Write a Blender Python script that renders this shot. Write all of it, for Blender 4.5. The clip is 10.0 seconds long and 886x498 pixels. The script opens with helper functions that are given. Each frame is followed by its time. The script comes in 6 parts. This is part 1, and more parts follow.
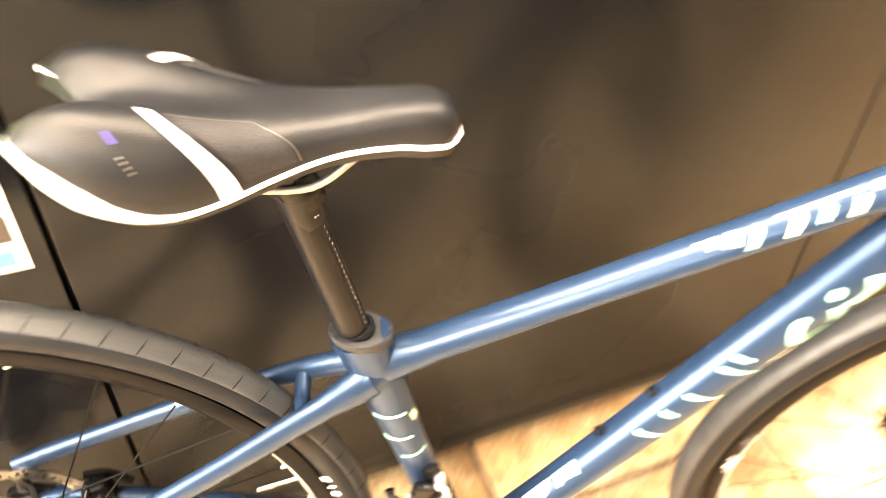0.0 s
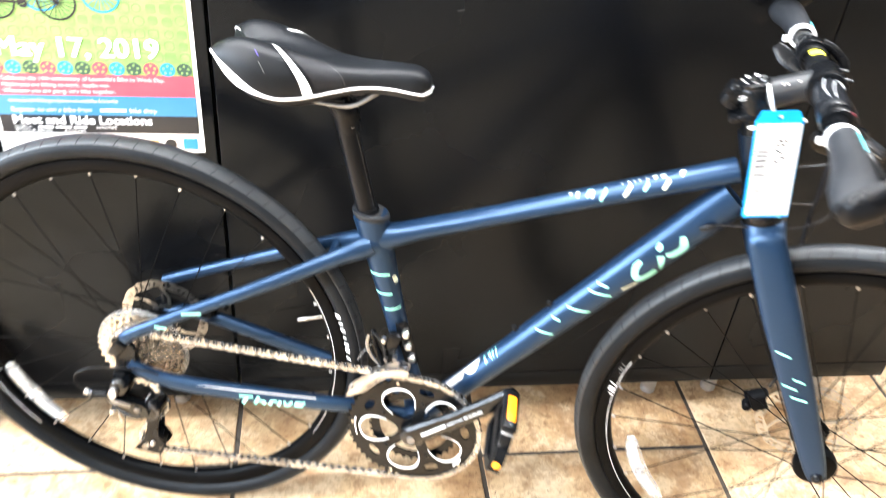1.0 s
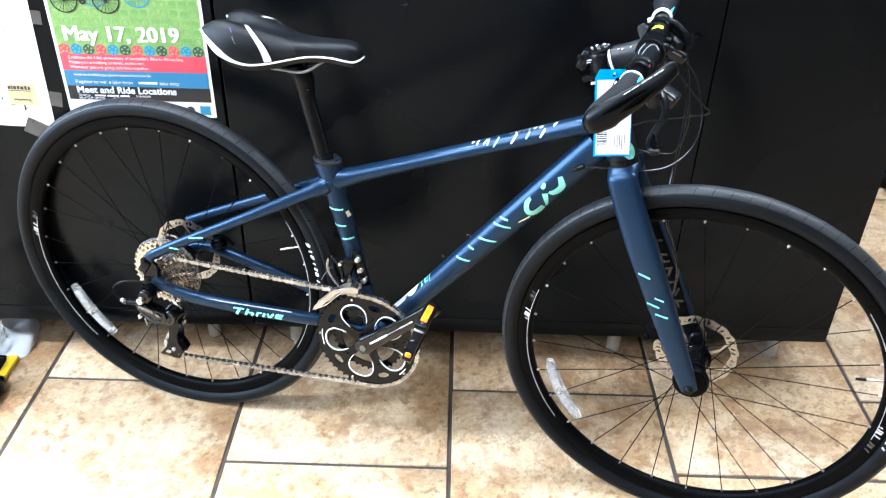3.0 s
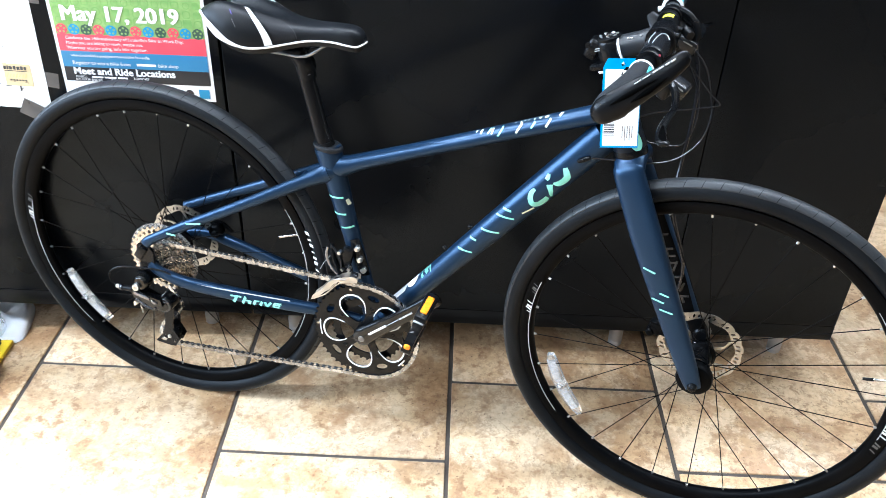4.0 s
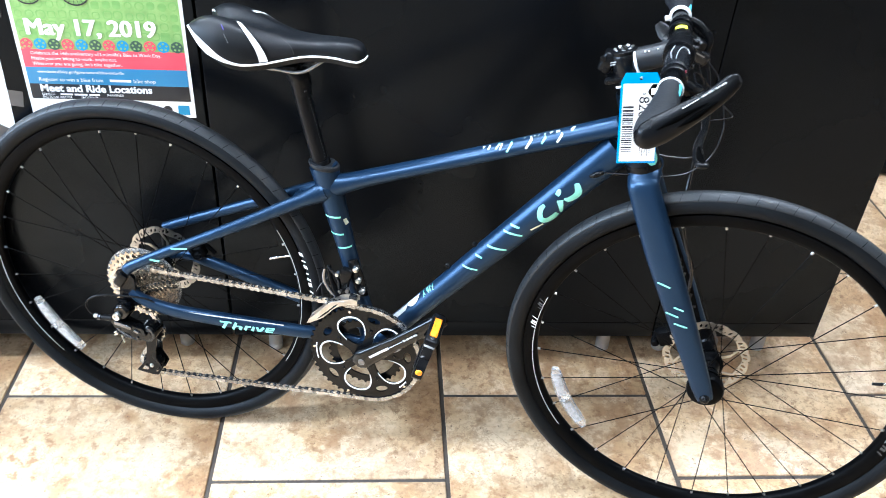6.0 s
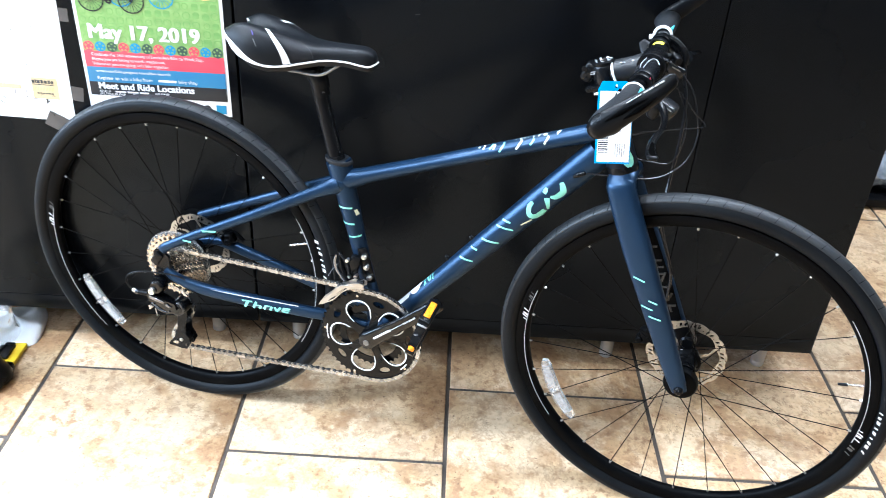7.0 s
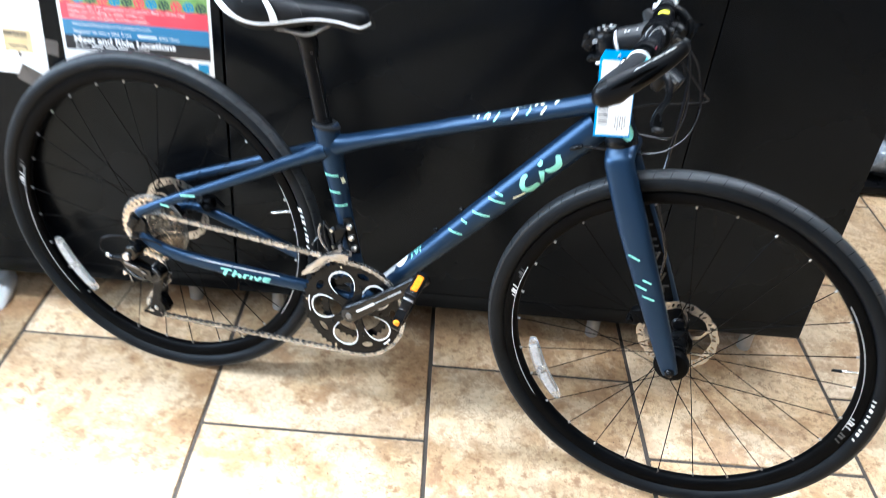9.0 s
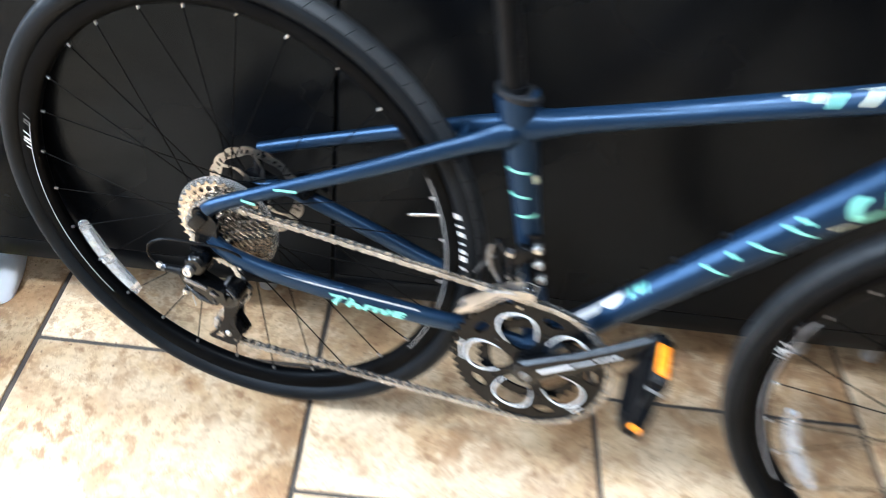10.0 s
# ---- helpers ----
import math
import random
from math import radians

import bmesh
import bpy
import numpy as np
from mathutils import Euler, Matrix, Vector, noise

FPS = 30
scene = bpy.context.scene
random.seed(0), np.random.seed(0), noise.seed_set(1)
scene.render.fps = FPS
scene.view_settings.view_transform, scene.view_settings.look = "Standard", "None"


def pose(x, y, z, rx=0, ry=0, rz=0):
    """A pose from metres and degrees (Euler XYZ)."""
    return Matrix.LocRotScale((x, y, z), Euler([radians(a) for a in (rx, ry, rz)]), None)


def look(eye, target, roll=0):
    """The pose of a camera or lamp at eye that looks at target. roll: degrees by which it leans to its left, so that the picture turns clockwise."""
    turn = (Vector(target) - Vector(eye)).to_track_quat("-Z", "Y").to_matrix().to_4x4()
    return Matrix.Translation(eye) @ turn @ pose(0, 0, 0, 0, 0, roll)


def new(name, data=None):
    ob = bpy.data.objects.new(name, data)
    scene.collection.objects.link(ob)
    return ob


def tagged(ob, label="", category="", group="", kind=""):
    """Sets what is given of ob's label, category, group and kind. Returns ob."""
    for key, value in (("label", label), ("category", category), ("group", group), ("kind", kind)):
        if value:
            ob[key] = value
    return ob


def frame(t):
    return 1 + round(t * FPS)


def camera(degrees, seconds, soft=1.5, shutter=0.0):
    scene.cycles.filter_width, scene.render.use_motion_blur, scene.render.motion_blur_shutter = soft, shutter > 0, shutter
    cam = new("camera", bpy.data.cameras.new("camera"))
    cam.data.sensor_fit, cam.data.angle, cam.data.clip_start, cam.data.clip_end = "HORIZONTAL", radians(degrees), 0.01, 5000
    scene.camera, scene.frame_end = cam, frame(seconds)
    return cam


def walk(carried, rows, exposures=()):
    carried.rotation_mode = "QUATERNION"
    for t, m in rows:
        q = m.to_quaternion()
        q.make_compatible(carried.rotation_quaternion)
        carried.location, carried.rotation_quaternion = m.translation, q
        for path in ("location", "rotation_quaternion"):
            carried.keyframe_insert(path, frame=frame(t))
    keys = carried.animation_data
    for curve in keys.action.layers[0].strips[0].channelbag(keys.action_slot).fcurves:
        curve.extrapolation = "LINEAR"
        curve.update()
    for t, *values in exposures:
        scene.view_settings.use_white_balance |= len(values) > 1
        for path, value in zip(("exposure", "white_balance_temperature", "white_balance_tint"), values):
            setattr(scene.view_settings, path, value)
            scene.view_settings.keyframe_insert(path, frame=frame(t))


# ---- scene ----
# ---- camera and its walk ----
cam = camera(55.3, 10.0, 0.9, 0.8)
PATH = [
    (0, (-0.4368, 0.4613, 1.1528), (0.0807, 1.6412, -0.1042), 2.75),
    (0.2, (-0.5063, 0.2999, 1.1866), (0.1152, 1.6207, 0.1351), 5.01),
    (0.5, (-0.5476, 0.173, 1.2893), (0.0476, 1.481, 0.2055), 6.94),
    (0.7, (-0.4906, 0.0403, 1.278), (-0.0152, 1.4308, 0.2381), 6.24),
    (1, (-0.3807, -0.0772, 1.284), (-0.1334, 1.3536, 0.2205), 5.44),
    (1.5, (-0.271, -0.267, 1.316), (-0.098, 1.351, 0.153), 3.1),
    (2, (-0.232, -0.375, 1.334), (-0.184, 1.261, 0.183), 1.6),
    (2.5, (-0.113, -0.427, 1.338), (-0.101, 1.244, 0.239), 2.4),
    (3, (-0.097, -0.439, 1.336), (-0.115, 1.222, 0.222), 1.3),
    (3.2, (-0.098, -0.434, 1.338), (-0.13, 1.217, 0.21), 1.3),
    (4.3, (-0.098, -0.393, 1.32), (-0.106, 1.249, 0.177), 2.6),
    (4.5, (-0.113, -0.371, 1.321), (-0.1, 1.263, 0.169), 2.3),
    (5, (-0.198, -0.338, 1.327), (-0.148, 1.303, 0.185), 1.5),
    (5.5, (-0.252, -0.331, 1.324), (-0.098, 1.294, 0.169), 3.3),
    (5.7, (-0.245, -0.323, 1.327), (-0.085, 1.295, 0.163), 3.4),
    (6.8, (-0.133, -0.483, 1.353), (-0.109, 1.188, 0.255), 3.8),
    (7, (-0.117, -0.506, 1.349), (-0.118, 1.173, 0.263), 3.4),
    (7.5, (-0.12, -0.513, 1.349), (-0.138, 1.175, 0.275), 3.4),
    (8, (-0.127, -0.509, 1.349), (-0.151, 1.173, 0.267), 3.7),
    (8.5, (-0.122, -0.506, 1.351), (-0.135, 1.173, 0.264), 3.8),
    (9, (-0.134, -0.467, 1.312), (-0.08, 1.184, 0.184), 6.1),
    (9.5, (-0.254, -0.244, 1.233), (-0.168, 1.321, -0.01), 7.9),
    (9.7, (-0.328, -0.109, 1.204), (-0.247, 1.417, -0.086), 8.0),
    (10, (-0.409, 0.099, 1.124), (-0.346, 1.559, -0.242), 8.2),
]
EXPOSURES = [(0.0, 2.31, 9300, 18), (0.3, 2.05, 8700, 18), (0.5, 1.67, 7700, 16), (0.7, 1.48, 6800, 13), (1.0, 1.27, 5940, 10), (1.5, 0.67, 5390, 8), (2.0, 0.37, 5240, 7), (2.5, 0.28, 5180, 7), (3.2, 0.31, 5180, 7), (4.5, 0.18, 5210, 7), (5.0, 0.3, 5180, 7), (5.5, 0.32, 5130, 7), (8.5, 0.28, 5130, 7), (9.5, 0.09, 5340, 7), (10.0, 0.15, 5180, 7)]
walk(cam, [(t, look(eye, target, roll)) for t, eye, target, roll in PATH], EXPOSURES)

# ---- world and light ----
world = bpy.data.worlds.new("world")
scene.world = world
world.use_nodes = True
world.node_tree.nodes["Background"].inputs["Color"].default_value = (0.9, 0.95, 1.0, 1)
world.node_tree.nodes["Background"].inputs["Strength"].default_value = 0.15


def area_lamp(name, m, sx, sy, watts, colour):
    lamp = bpy.data.lights.new(name, "AREA")
    lamp.shape, lamp.size, lamp.size_y, lamp.energy, lamp.color = "RECTANGLE", sx, sy, watts, colour
    ob = new(name, lamp)
    ob.matrix_world = m
    return ob


DAY, TUBE = (0.86, 0.94, 1.0), (1.0, 0.97, 0.92)
CEILING = 2.85
TROFFERS = [(-1.95, 1.42, 1.7), (-0.65, 1.42, 1.5), (0.65, 1.42, 1.1), (1.95, 1.42, 0.7), (-2.0, -0.1, 2.3), (-0.95, -1.7, 0.40), (-2.6, 3.0, 1.0)]
TROFFER_WATTS = 43.0
WINDOW_WATTS = 300.0

# ---- materials ----
MATS = {}


def ramp(nodes, stops):
    r = nodes.new("ShaderNodeValToRGB")
    while len(r.color_ramp.elements) < len(stops):
        r.color_ramp.elements.new(0.5)
    for el, (pos, col) in zip(r.color_ramp.elements, stops):
        el.position, el.color = pos, (*col, 1)
    return r


def surface(name, dark, light, rough=0.5, metal=0.0, scale=8.0, fine=200.0, bump=0.05, rough_var=0.1, spec=0.5, coat=0.0, vary=0.0):
    """A plain finish: two tones at a coarse scale, fine grain in bump and gloss."""
    if name in MATS:
        return MATS[name]
    m = bpy.data.materials.new(name)
    m.use_nodes = True
    nt, nodes = m.node_tree, m.node_tree.nodes
    b = nodes["Principled BSDF"]
    co = nodes.new("ShaderNodeTexCoord")
    n1, n2 = nodes.new("ShaderNodeTexNoise"), nodes.new("ShaderNodeTexNoise")
    n1.inputs["Scale"].default_value, n1.inputs["Detail"].default_value = scale, 5
    n2.inputs["Scale"].default_value, n2.inputs["Detail"].default_value = fine, 3
    for n in (n1, n2):
        nt.links.new(co.outputs["Object"], n.inputs["Vector"])
    r = ramp(nodes, [(0.3, dark), (0.7, light)])
    nt.links.new(n1.outputs["Fac"], r.inputs["Fac"])
    out = r.outputs["Color"]
    if vary:
        info, hsv, mr = nodes.new("ShaderNodeObjectInfo"), nodes.new("ShaderNodeHueSaturation"), nodes.new("ShaderNodeMapRange")
        mr.inputs["To Min"].default_value, mr.inputs["To Max"].default_value = 1 - vary, 1 + vary
        nt.links.new(info.outputs["Random"], mr.inputs["Value"])
        nt.links.new(mr.outputs["Result"], hsv.inputs["Value"])
        nt.links.new(out, hsv.inputs["Color"])
        out = hsv.outputs["Color"]
    nt.links.new(out, b.inputs["Base Color"])
    rr = nodes.new("ShaderNodeMapRange")
    rr.inputs["To Min"].default_value, rr.inputs["To Max"].default_value = max(rough - rough_var, 0.02), min(rough + rough_var, 1)
    nt.links.new(n1.outputs["Fac"], rr.inputs["Value"])
    nt.links.new(rr.outputs["Result"], b.inputs["Roughness"])
    if bump:
        bp = nodes.new("ShaderNodeBump")
        bp.inputs["Strength"].default_value, bp.inputs["Distance"].default_value = bump, 0.002
        nt.links.new(n2.outputs["Fac"], bp.inputs["Height"])
        nt.links.new(bp.outputs["Normal"], b.inputs["Normal"])
    b.inputs["Metallic"].default_value = metal
    b.inputs["Specular IOR Level"].default_value = spec
    b.inputs["Coat Weight"].default_value = coat
    b.inputs["Coat Roughness"].default_value = 0.27
    MATS[name] = m
    return m


def tile_material():
    m = bpy.data.materials.new("glazed_stone_tile")
    m.use_nodes = True
    nt, nodes = m.node_tree, m.node_tree.nodes
    b = nodes["Principled BSDF"]
    co, info = nodes.new("ShaderNodeTexCoord"), nodes.new("ShaderNodeObjectInfo")
    shift, scl = nodes.new("ShaderNodeVectorMath"), nodes.new("ShaderNodeVectorMath")
    scl.operation = "MULTIPLY"
    comb = nodes.new("ShaderNodeCombineXYZ")
    nt.links.new(info.outputs["Random"], comb.inputs["X"])
    nt.links.new(info.outputs["Random"], comb.inputs["Y"])
    nt.links.new(info.outputs["Random"], comb.inputs["Z"])
    nt.links.new(comb.outputs["Vector"], scl.inputs[0])
    scl.inputs[1].default_value = (37.0, -53.0, 19.0)
    nt.links.new(co.outputs["Object"], shift.inputs[0])
    nt.links.new(scl.outputs["Vector"], shift.inputs[1])
    vec = shift.outputs["Vector"]

    def noise_tex(scale, detail, rough, dist=0.0):
        n = nodes.new("ShaderNodeTexNoise")
        n.inputs["Scale"].default_value, n.inputs["Detail"].default_value = scale, detail
        n.inputs["Roughness"].default_value, n.inputs["Distortion"].default_value = rough, dist
        nt.links.new(vec, n.inputs["Vector"])
        return n

    def mixed(fac, a, b, blend="MIX"):
        n = nodes.new("ShaderNodeMixRGB")
        n.blend_type = blend
        for sock, v in ((n.inputs["Fac"], fac), (n.inputs["Color1"], a), (n.inputs["Color2"], b)):
            if isinstance(v, bpy.types.NodeSocket):
                nt.links.new(v, sock)
            else:
                sock.default_value = v
        return n.outputs["Color"]

    def band(tex, stops):
        r = ramp(nodes, [(p, (g, g, g)) for p, g in stops])
        nt.links.new(tex.outputs["Fac"], r.inputs["Fac"])
        return r.outputs["Color"]

    big, mid, fine, spots = noise_tex(4.5, 5, 0.55, 0.2), noise_tex(15, 8, 0.68, 0.15), noise_tex(95, 5, 0.6), noise_tex(40, 6, 0.68, 0.1)
    clouds, pits, cracks = noise_tex(8, 8, 0.68, 0.15), noise_tex(150, 2, 0.5), noise_tex(11, 8, 0.70, 0.3)
    base = ramp(nodes, [(0.34, (0.480, 0.300, 0.150)), (0.46, (0.560, 0.385, 0.212)), (0.56, (0.625, 0.458, 0.272)), (0.68, (0.670, 0.518, 0.335))])
    nt.links.new(big.outputs["Fac"], base.inputs["Fac"])
    # cream clouds, then clusters of brown, then small pits
    out = mixed(band(clouds, [(0.485, 0.0), (0.53, 0.60), (0.62, 0.85)]), base.outputs["Color"], (0.715, 0.565, 0.380, 1))
    where = mixed(1.0, band(mid, [(0.495, 0.0), (0.535, 0.60), (0.62, 0.90)]), band(big, [(0.44, 1.0), (0.62, 0.25)]), "MULTIPLY")
    out = mixed(where, out, (0.385, 0.225, 0.108, 1))
    where = mixed(1.0, band(spots, [(0.535, 0.0), (0.58, 0.75), (0.65, 1.0)]), band(clouds, [(0.42, 0.9), (0.60, 0.2)]), "MULTIPLY")
    out = mixed(where, out, (0.285, 0.155, 0.075, 1))
    out = mixed(band(cracks, [(0.484, 0.0), (0.497, 0.60), (0.503, 0.60), (0.516, 0.0)]), out, (0.360, 0.225, 0.120, 1))
    mixed_out = mixed(band(pits, [(0.68, 0.0), (0.73, 0.8)]), out, (0.130, 0.075, 0.040, 1))
    hsv, mr = nodes.new("ShaderNodeHueSaturation"), nodes.new("ShaderNodeMapRange")
    mr.inputs["To Min"].default_value, mr.inputs["To Max"].default_value = 0.9, 1.1
    nt.links.new(info.outputs["Random"], mr.inputs["Value"])
    nt.links.new(mr.outputs["Result"], hsv.inputs["Value"])
    grain = ramp(nodes, [(0.36, (0.70, 0.66, 0.62)), (0.47, (0.94, 0.93, 0.91)), (0.60, (1.08, 1.08, 1.07))])
    nt.links.new(fine.outputs["Fac"], grain.inputs["Fac"])
    mg = nodes.new("ShaderNodeMixRGB")
    mg.blend_type = "MULTIPLY"
    mg.inputs["Fac"].default_value = 0.5
    nt.links.new(mixed_out, mg.inputs["Color1"])
    nt.links.new(grain.outputs["Color"], mg.inputs["Color2"])
    nt.links.new(mg.outputs["Color"], hsv.inputs["Color"])
    nt.links.new(hsv.outputs["Color"], b.inputs["Base Color"])
    rr = nodes.new("ShaderNodeMapRange")
    rr.inputs["To Min"].default_value, rr.inputs["To Max"].default_value = 0.28, 0.5
    nt.links.new(mid.outputs["Fac"], rr.inputs["Value"])
    nt.links.new(rr.outputs["Result"], b.inputs["Roughness"])
    add = nodes.new("ShaderNodeMath")
    nt.links.new(mid.outputs["Fac"], add.inputs[0])
    nt.links.new(fine.outputs["Fac"], add.inputs[1])
    bp = nodes.new("ShaderNodeBump")
    bp.inputs["Strength"].default_value, bp.inputs["Distance"].default_value = 0.25, 0.0015
    nt.links.new(add.outputs["Value"], bp.inputs["Height"])
    nt.links.new(bp.outputs["Normal"], b.inputs["Normal"])
    return m


def clear_plastic(name, tint, rough):
    m = bpy.data.materials.new(name)
    m.use_nodes = True
    b = m.node_tree.nodes["Principled BSDF"]
    b.inputs["Base Color"].default_value = (*tint, 1)
    b.inputs["Transmission Weight"].default_value = 0.85
    b.inputs["Roughness"].default_value = rough
    b.inputs["IOR"].default_value = 1.4
    return m


def glow(name, colour, strength):
    m = bpy.data.materials.new(name)
    m.use_nodes = True
    b = m.node_tree.nodes["Principled BSDF"]
    b.inputs["Base Color"].default_value = (*colour, 1)
    b.inputs["Emission Color"].default_value = (*colour, 1)
    b.inputs["Emission Strength"].default_value = strength
    return m


PAINT = surface("satin_blue_paint", (0.0073, 0.0190, 0.0436), (0.0091, 0.0235, 0.0535), 0.315, 0.42, 6, 900, 0.06, 0.04, spec=0.55)
PAINT.node_tree.nodes["Principled BSDF"].inputs["Specular Tint"].default_value = (0.55, 0.75, 1.0, 1)
BLACK_PAINT = surface("satin_black_paint", (0.0020, 0.0022, 0.0027), (0.0040, 0.0043, 0.0050), 0.30, 0.0, 9, 600, 0.05, spec=0.13)
BLACK_METAL = surface("black_anodised_metal", (0.0020, 0.0022, 0.0026), (0.0042, 0.0045, 0.0052), 0.26, 0.0, 12, 700, 0.05, spec=0.17)
SATIN_BLACK = surface("satin_black_alloy", (0.0080, 0.0086, 0.0098), (0.0125, 0.0134, 0.0150), 0.42, 0.0, 12, 700, 0.06, spec=0.30)
# The frame blue darkened: shade on the head tube put into the colour.
SHADED_BLUE = surface("shaded_blue_paint", (0.0030, 0.0058, 0.0105), (0.0042, 0.0080, 0.0145), 0.38, 0.3, 6, 900, 0.06, 0.05, spec=0.22)
GLOSS = surface("glossy_black_lacquer", (0.0016, 0.0017, 0.0020), (0.0030, 0.0032, 0.0036), 0.08, 0.0, 12, 700, 0.02, 0.04, spec=0.32)
RUBBER = surface("tyre_sidewall_rubber", (0.0045, 0.0052, 0.0062), (0.0080, 0.0092, 0.0108), 0.48, 0.0, 14, 500, 0.15, 0.08, spec=0.09)
# Lighter than the sidewall: light from above is put into the colour.
LIT_TREAD = surface("lit_tread_rubber", (0.0150, 0.0170, 0.0192), (0.0240, 0.0265, 0.0292), 0.47, 0.0, 22, 420, 0.25, 0.08, spec=0.36)
SIPE = surface("tread_cut", (0.0006, 0.0006, 0.0006), (0.0012, 0.0012, 0.0012), 0.9, spec=0.02)
GRIP = surface("grip_rubber", (0.008, 0.009, 0.011), (0.013, 0.0145, 0.017), 0.52, 0.0, 20, 700, 0.25, spec=0.25)
SADDLE = surface("saddle_vinyl", (0.0042, 0.0047, 0.0056), (0.0066, 0.0074, 0.0087), 0.38, 0.0, 12, 900, 0.22, 0.05, spec=0.15)
MESH_VINYL = surface("saddle_mesh_vinyl", (0.004, 0.004, 0.005), (0.012, 0.012, 0.014), 0.55, 0.0, 700, 900, 0.4, spec=0.2)
WHITE = surface("white_plastic", (0.70, 0.70, 0.70), (0.80, 0.80, 0.79), 0.4, 0.0, 10, 300, 0.05)
STEEL = surface("bright_steel", (0.50, 0.49, 0.47), (0.66, 0.65, 0.62), 0.26, 1.0, 25, 500, 0.05)
NICKEL = surface("warm_nickel_plate", (0.40, 0.362, 0.312), (0.60, 0.552, 0.485), 0.24, 1.0, 90, 600, 0.05, vary=0.25)
ALLOY = surface("brushed_alloy", (0.55, 0.54, 0.53), (0.72, 0.71, 0.70), 0.33, 1.0, 30, 400, 0.06)
DULL_ALLOY = surface("dull_alloy", (0.20, 0.20, 0.20), (0.30, 0.30, 0.30), 0.5, 1.0, 30, 400, 0.06)
FOOT_ALLOY = surface("satin_foot_alloy", (0.46, 0.455, 0.445), (0.60, 0.59, 0.575), 0.36, 0.6, 40, 400, 0.06)
ROTOR = surface("rotor_steel", (0.33, 0.322, 0.308), (0.46, 0.448, 0.430), 0.30, 1.0, 60, 500, 0.05)
TEAL = surface("mint_decal", (0.22, 0.60, 0.48), (0.30, 0.72, 0.58), 0.4, 0.0, 30, 300, 0.0)
CREAM = surface("pale_decal", (0.66, 0.70, 0.50), (0.76, 0.78, 0.62), 0.4, 0.0, 30, 300, 0.0)
CYAN = surface("cyan_decal", (0.10, 0.52, 0.62), (0.14, 0.60, 0.70), 0.4, 0.0, 30, 300, 0.0)
GREY_DECAL = surface("grey_decal", (0.045, 0.047, 0.050), (0.062, 0.064, 0.068), 0.4, 0.0, 30, 300, 0.0)
FAINT_DECAL = surface("faint_grey_decal", (0.009, 0.0094, 0.010), (0.014, 0.0144, 0.0152), 0.4, 0.0, 30, 300, 0.0)
SILVER_DECAL = surface("silver_decal", (0.40, 0.41, 0.42), (0.55, 0.56, 0.57), 0.4, 0.1, 30, 300, 0.0)
ORANGE = surface("amber_reflector", (0.80, 0.20, 0.004), (1.0, 0.34, 0.010), 0.18, 0.0, 160, 300, 0.4)
YELLOW = surface("yellow_plastic", (0.72, 0.50, 0.01), (0.86, 0.64, 0.02), 0.35, 0.0, 12, 300, 0.05)
LABEL_YELLOW = surface("yellow_sticker", (0.80, 0.75, 0.02), (0.88, 0.83, 0.05), 0.45, 0.0, 12, 300, 0.0)
RED = surface("dark_red_plastic", (0.16, 0.008, 0.02), (0.24, 0.012, 0.03), 0.4)
DEEP_BLACK = surface("matt_black_coating", (0.0010, 0.0011, 0.0013), (0.0022, 0.0023, 0.0026), 0.40, 0.0, 20, 500, 0.05, spec=0.04)
FD_GREY = surface("glossy_dark_grey", (0.006, 0.0065, 0.008), (0.012, 0.013, 0.015), 0.2, 0.0, 30, 400, 0.06, spec=0.3)
PURPLE = surface("violet_print", (0.035, 0.020, 0.18), (0.05, 0.03, 0.24), 0.4)
REFLECT = surface("reflector_prisms", (0.34, 0.35, 0.36), (0.66, 0.67, 0.68), 0.18, 0.2, 160, 420, 0.6)
LAMINATE = surface("black_laminate", (0.0021, 0.0023, 0.0029), (0.0034, 0.0037, 0.0045), 0.27, 0.0, 2.2, 260, 0.03, 0.10, spec=0.18)
LAMINATE.node_tree.nodes["Principled BSDF"].inputs["Specular Tint"].default_value = (0.66, 0.80, 1.0, 1)
SCUFF = surface("pale_scuff", (0.02, 0.02, 0.02), (0.08, 0.08, 0.078), 0.6, 0.0, 400, 900, 0.1)
CAB_EDGE = surface("black_edge_strip", (0.006, 0.006, 0.006), (0.010, 0.010, 0.010), 0.5)
GROUT = surface("dark_grout", (0.052, 0.043, 0.036), (0.092, 0.076, 0.063), 0.9, 0.0, 20, 260, 0.5)
TILE = tile_material()
PAPER = surface("white_paper", (0.78, 0.78, 0.77), (0.83, 0.83, 0.82), 0.6, 0.0, 3, 200, 0.02)
GREEN = surface("poster_green", (0.175, 0.315, 0.085), (0.270, 0.425, 0.140), 0.45, 0.0, 60, 200, 0.0)
GREEN_DOT = surface("poster_green_motif", (0.140, 0.292, 0.069), (0.205, 0.380, 0.108), 0.45, 0.0, 60, 200, 0.0)
P_RED = surface("poster_red", (0.66, 0.06, 0.09), (0.72, 0.08, 0.11), 0.45, 0.0, 20, 200, 0.0)
P_BLUE = surface("poster_blue", (0.045, 0.185, 0.345), (0.055, 0.215, 0.385), 0.45, 0.0, 20, 200, 0.0)
P_BLACK = surface("poster_black", (0.010, 0.011, 0.014), (0.016, 0.017, 0.02), 0.45, 0.0, 20, 200, 0.0)
P_DISC = surface("poster_disc_blue", (0.02, 0.22, 0.42), (0.03, 0.26, 0.48), 0.45, 0.0, 20, 200, 0.0)
P_GREEN = surface("poster_disc_dark", (0.03, 0.07, 0.05), (0.045, 0.09, 0.06), 0.45, 0.0, 20, 200, 0.0)
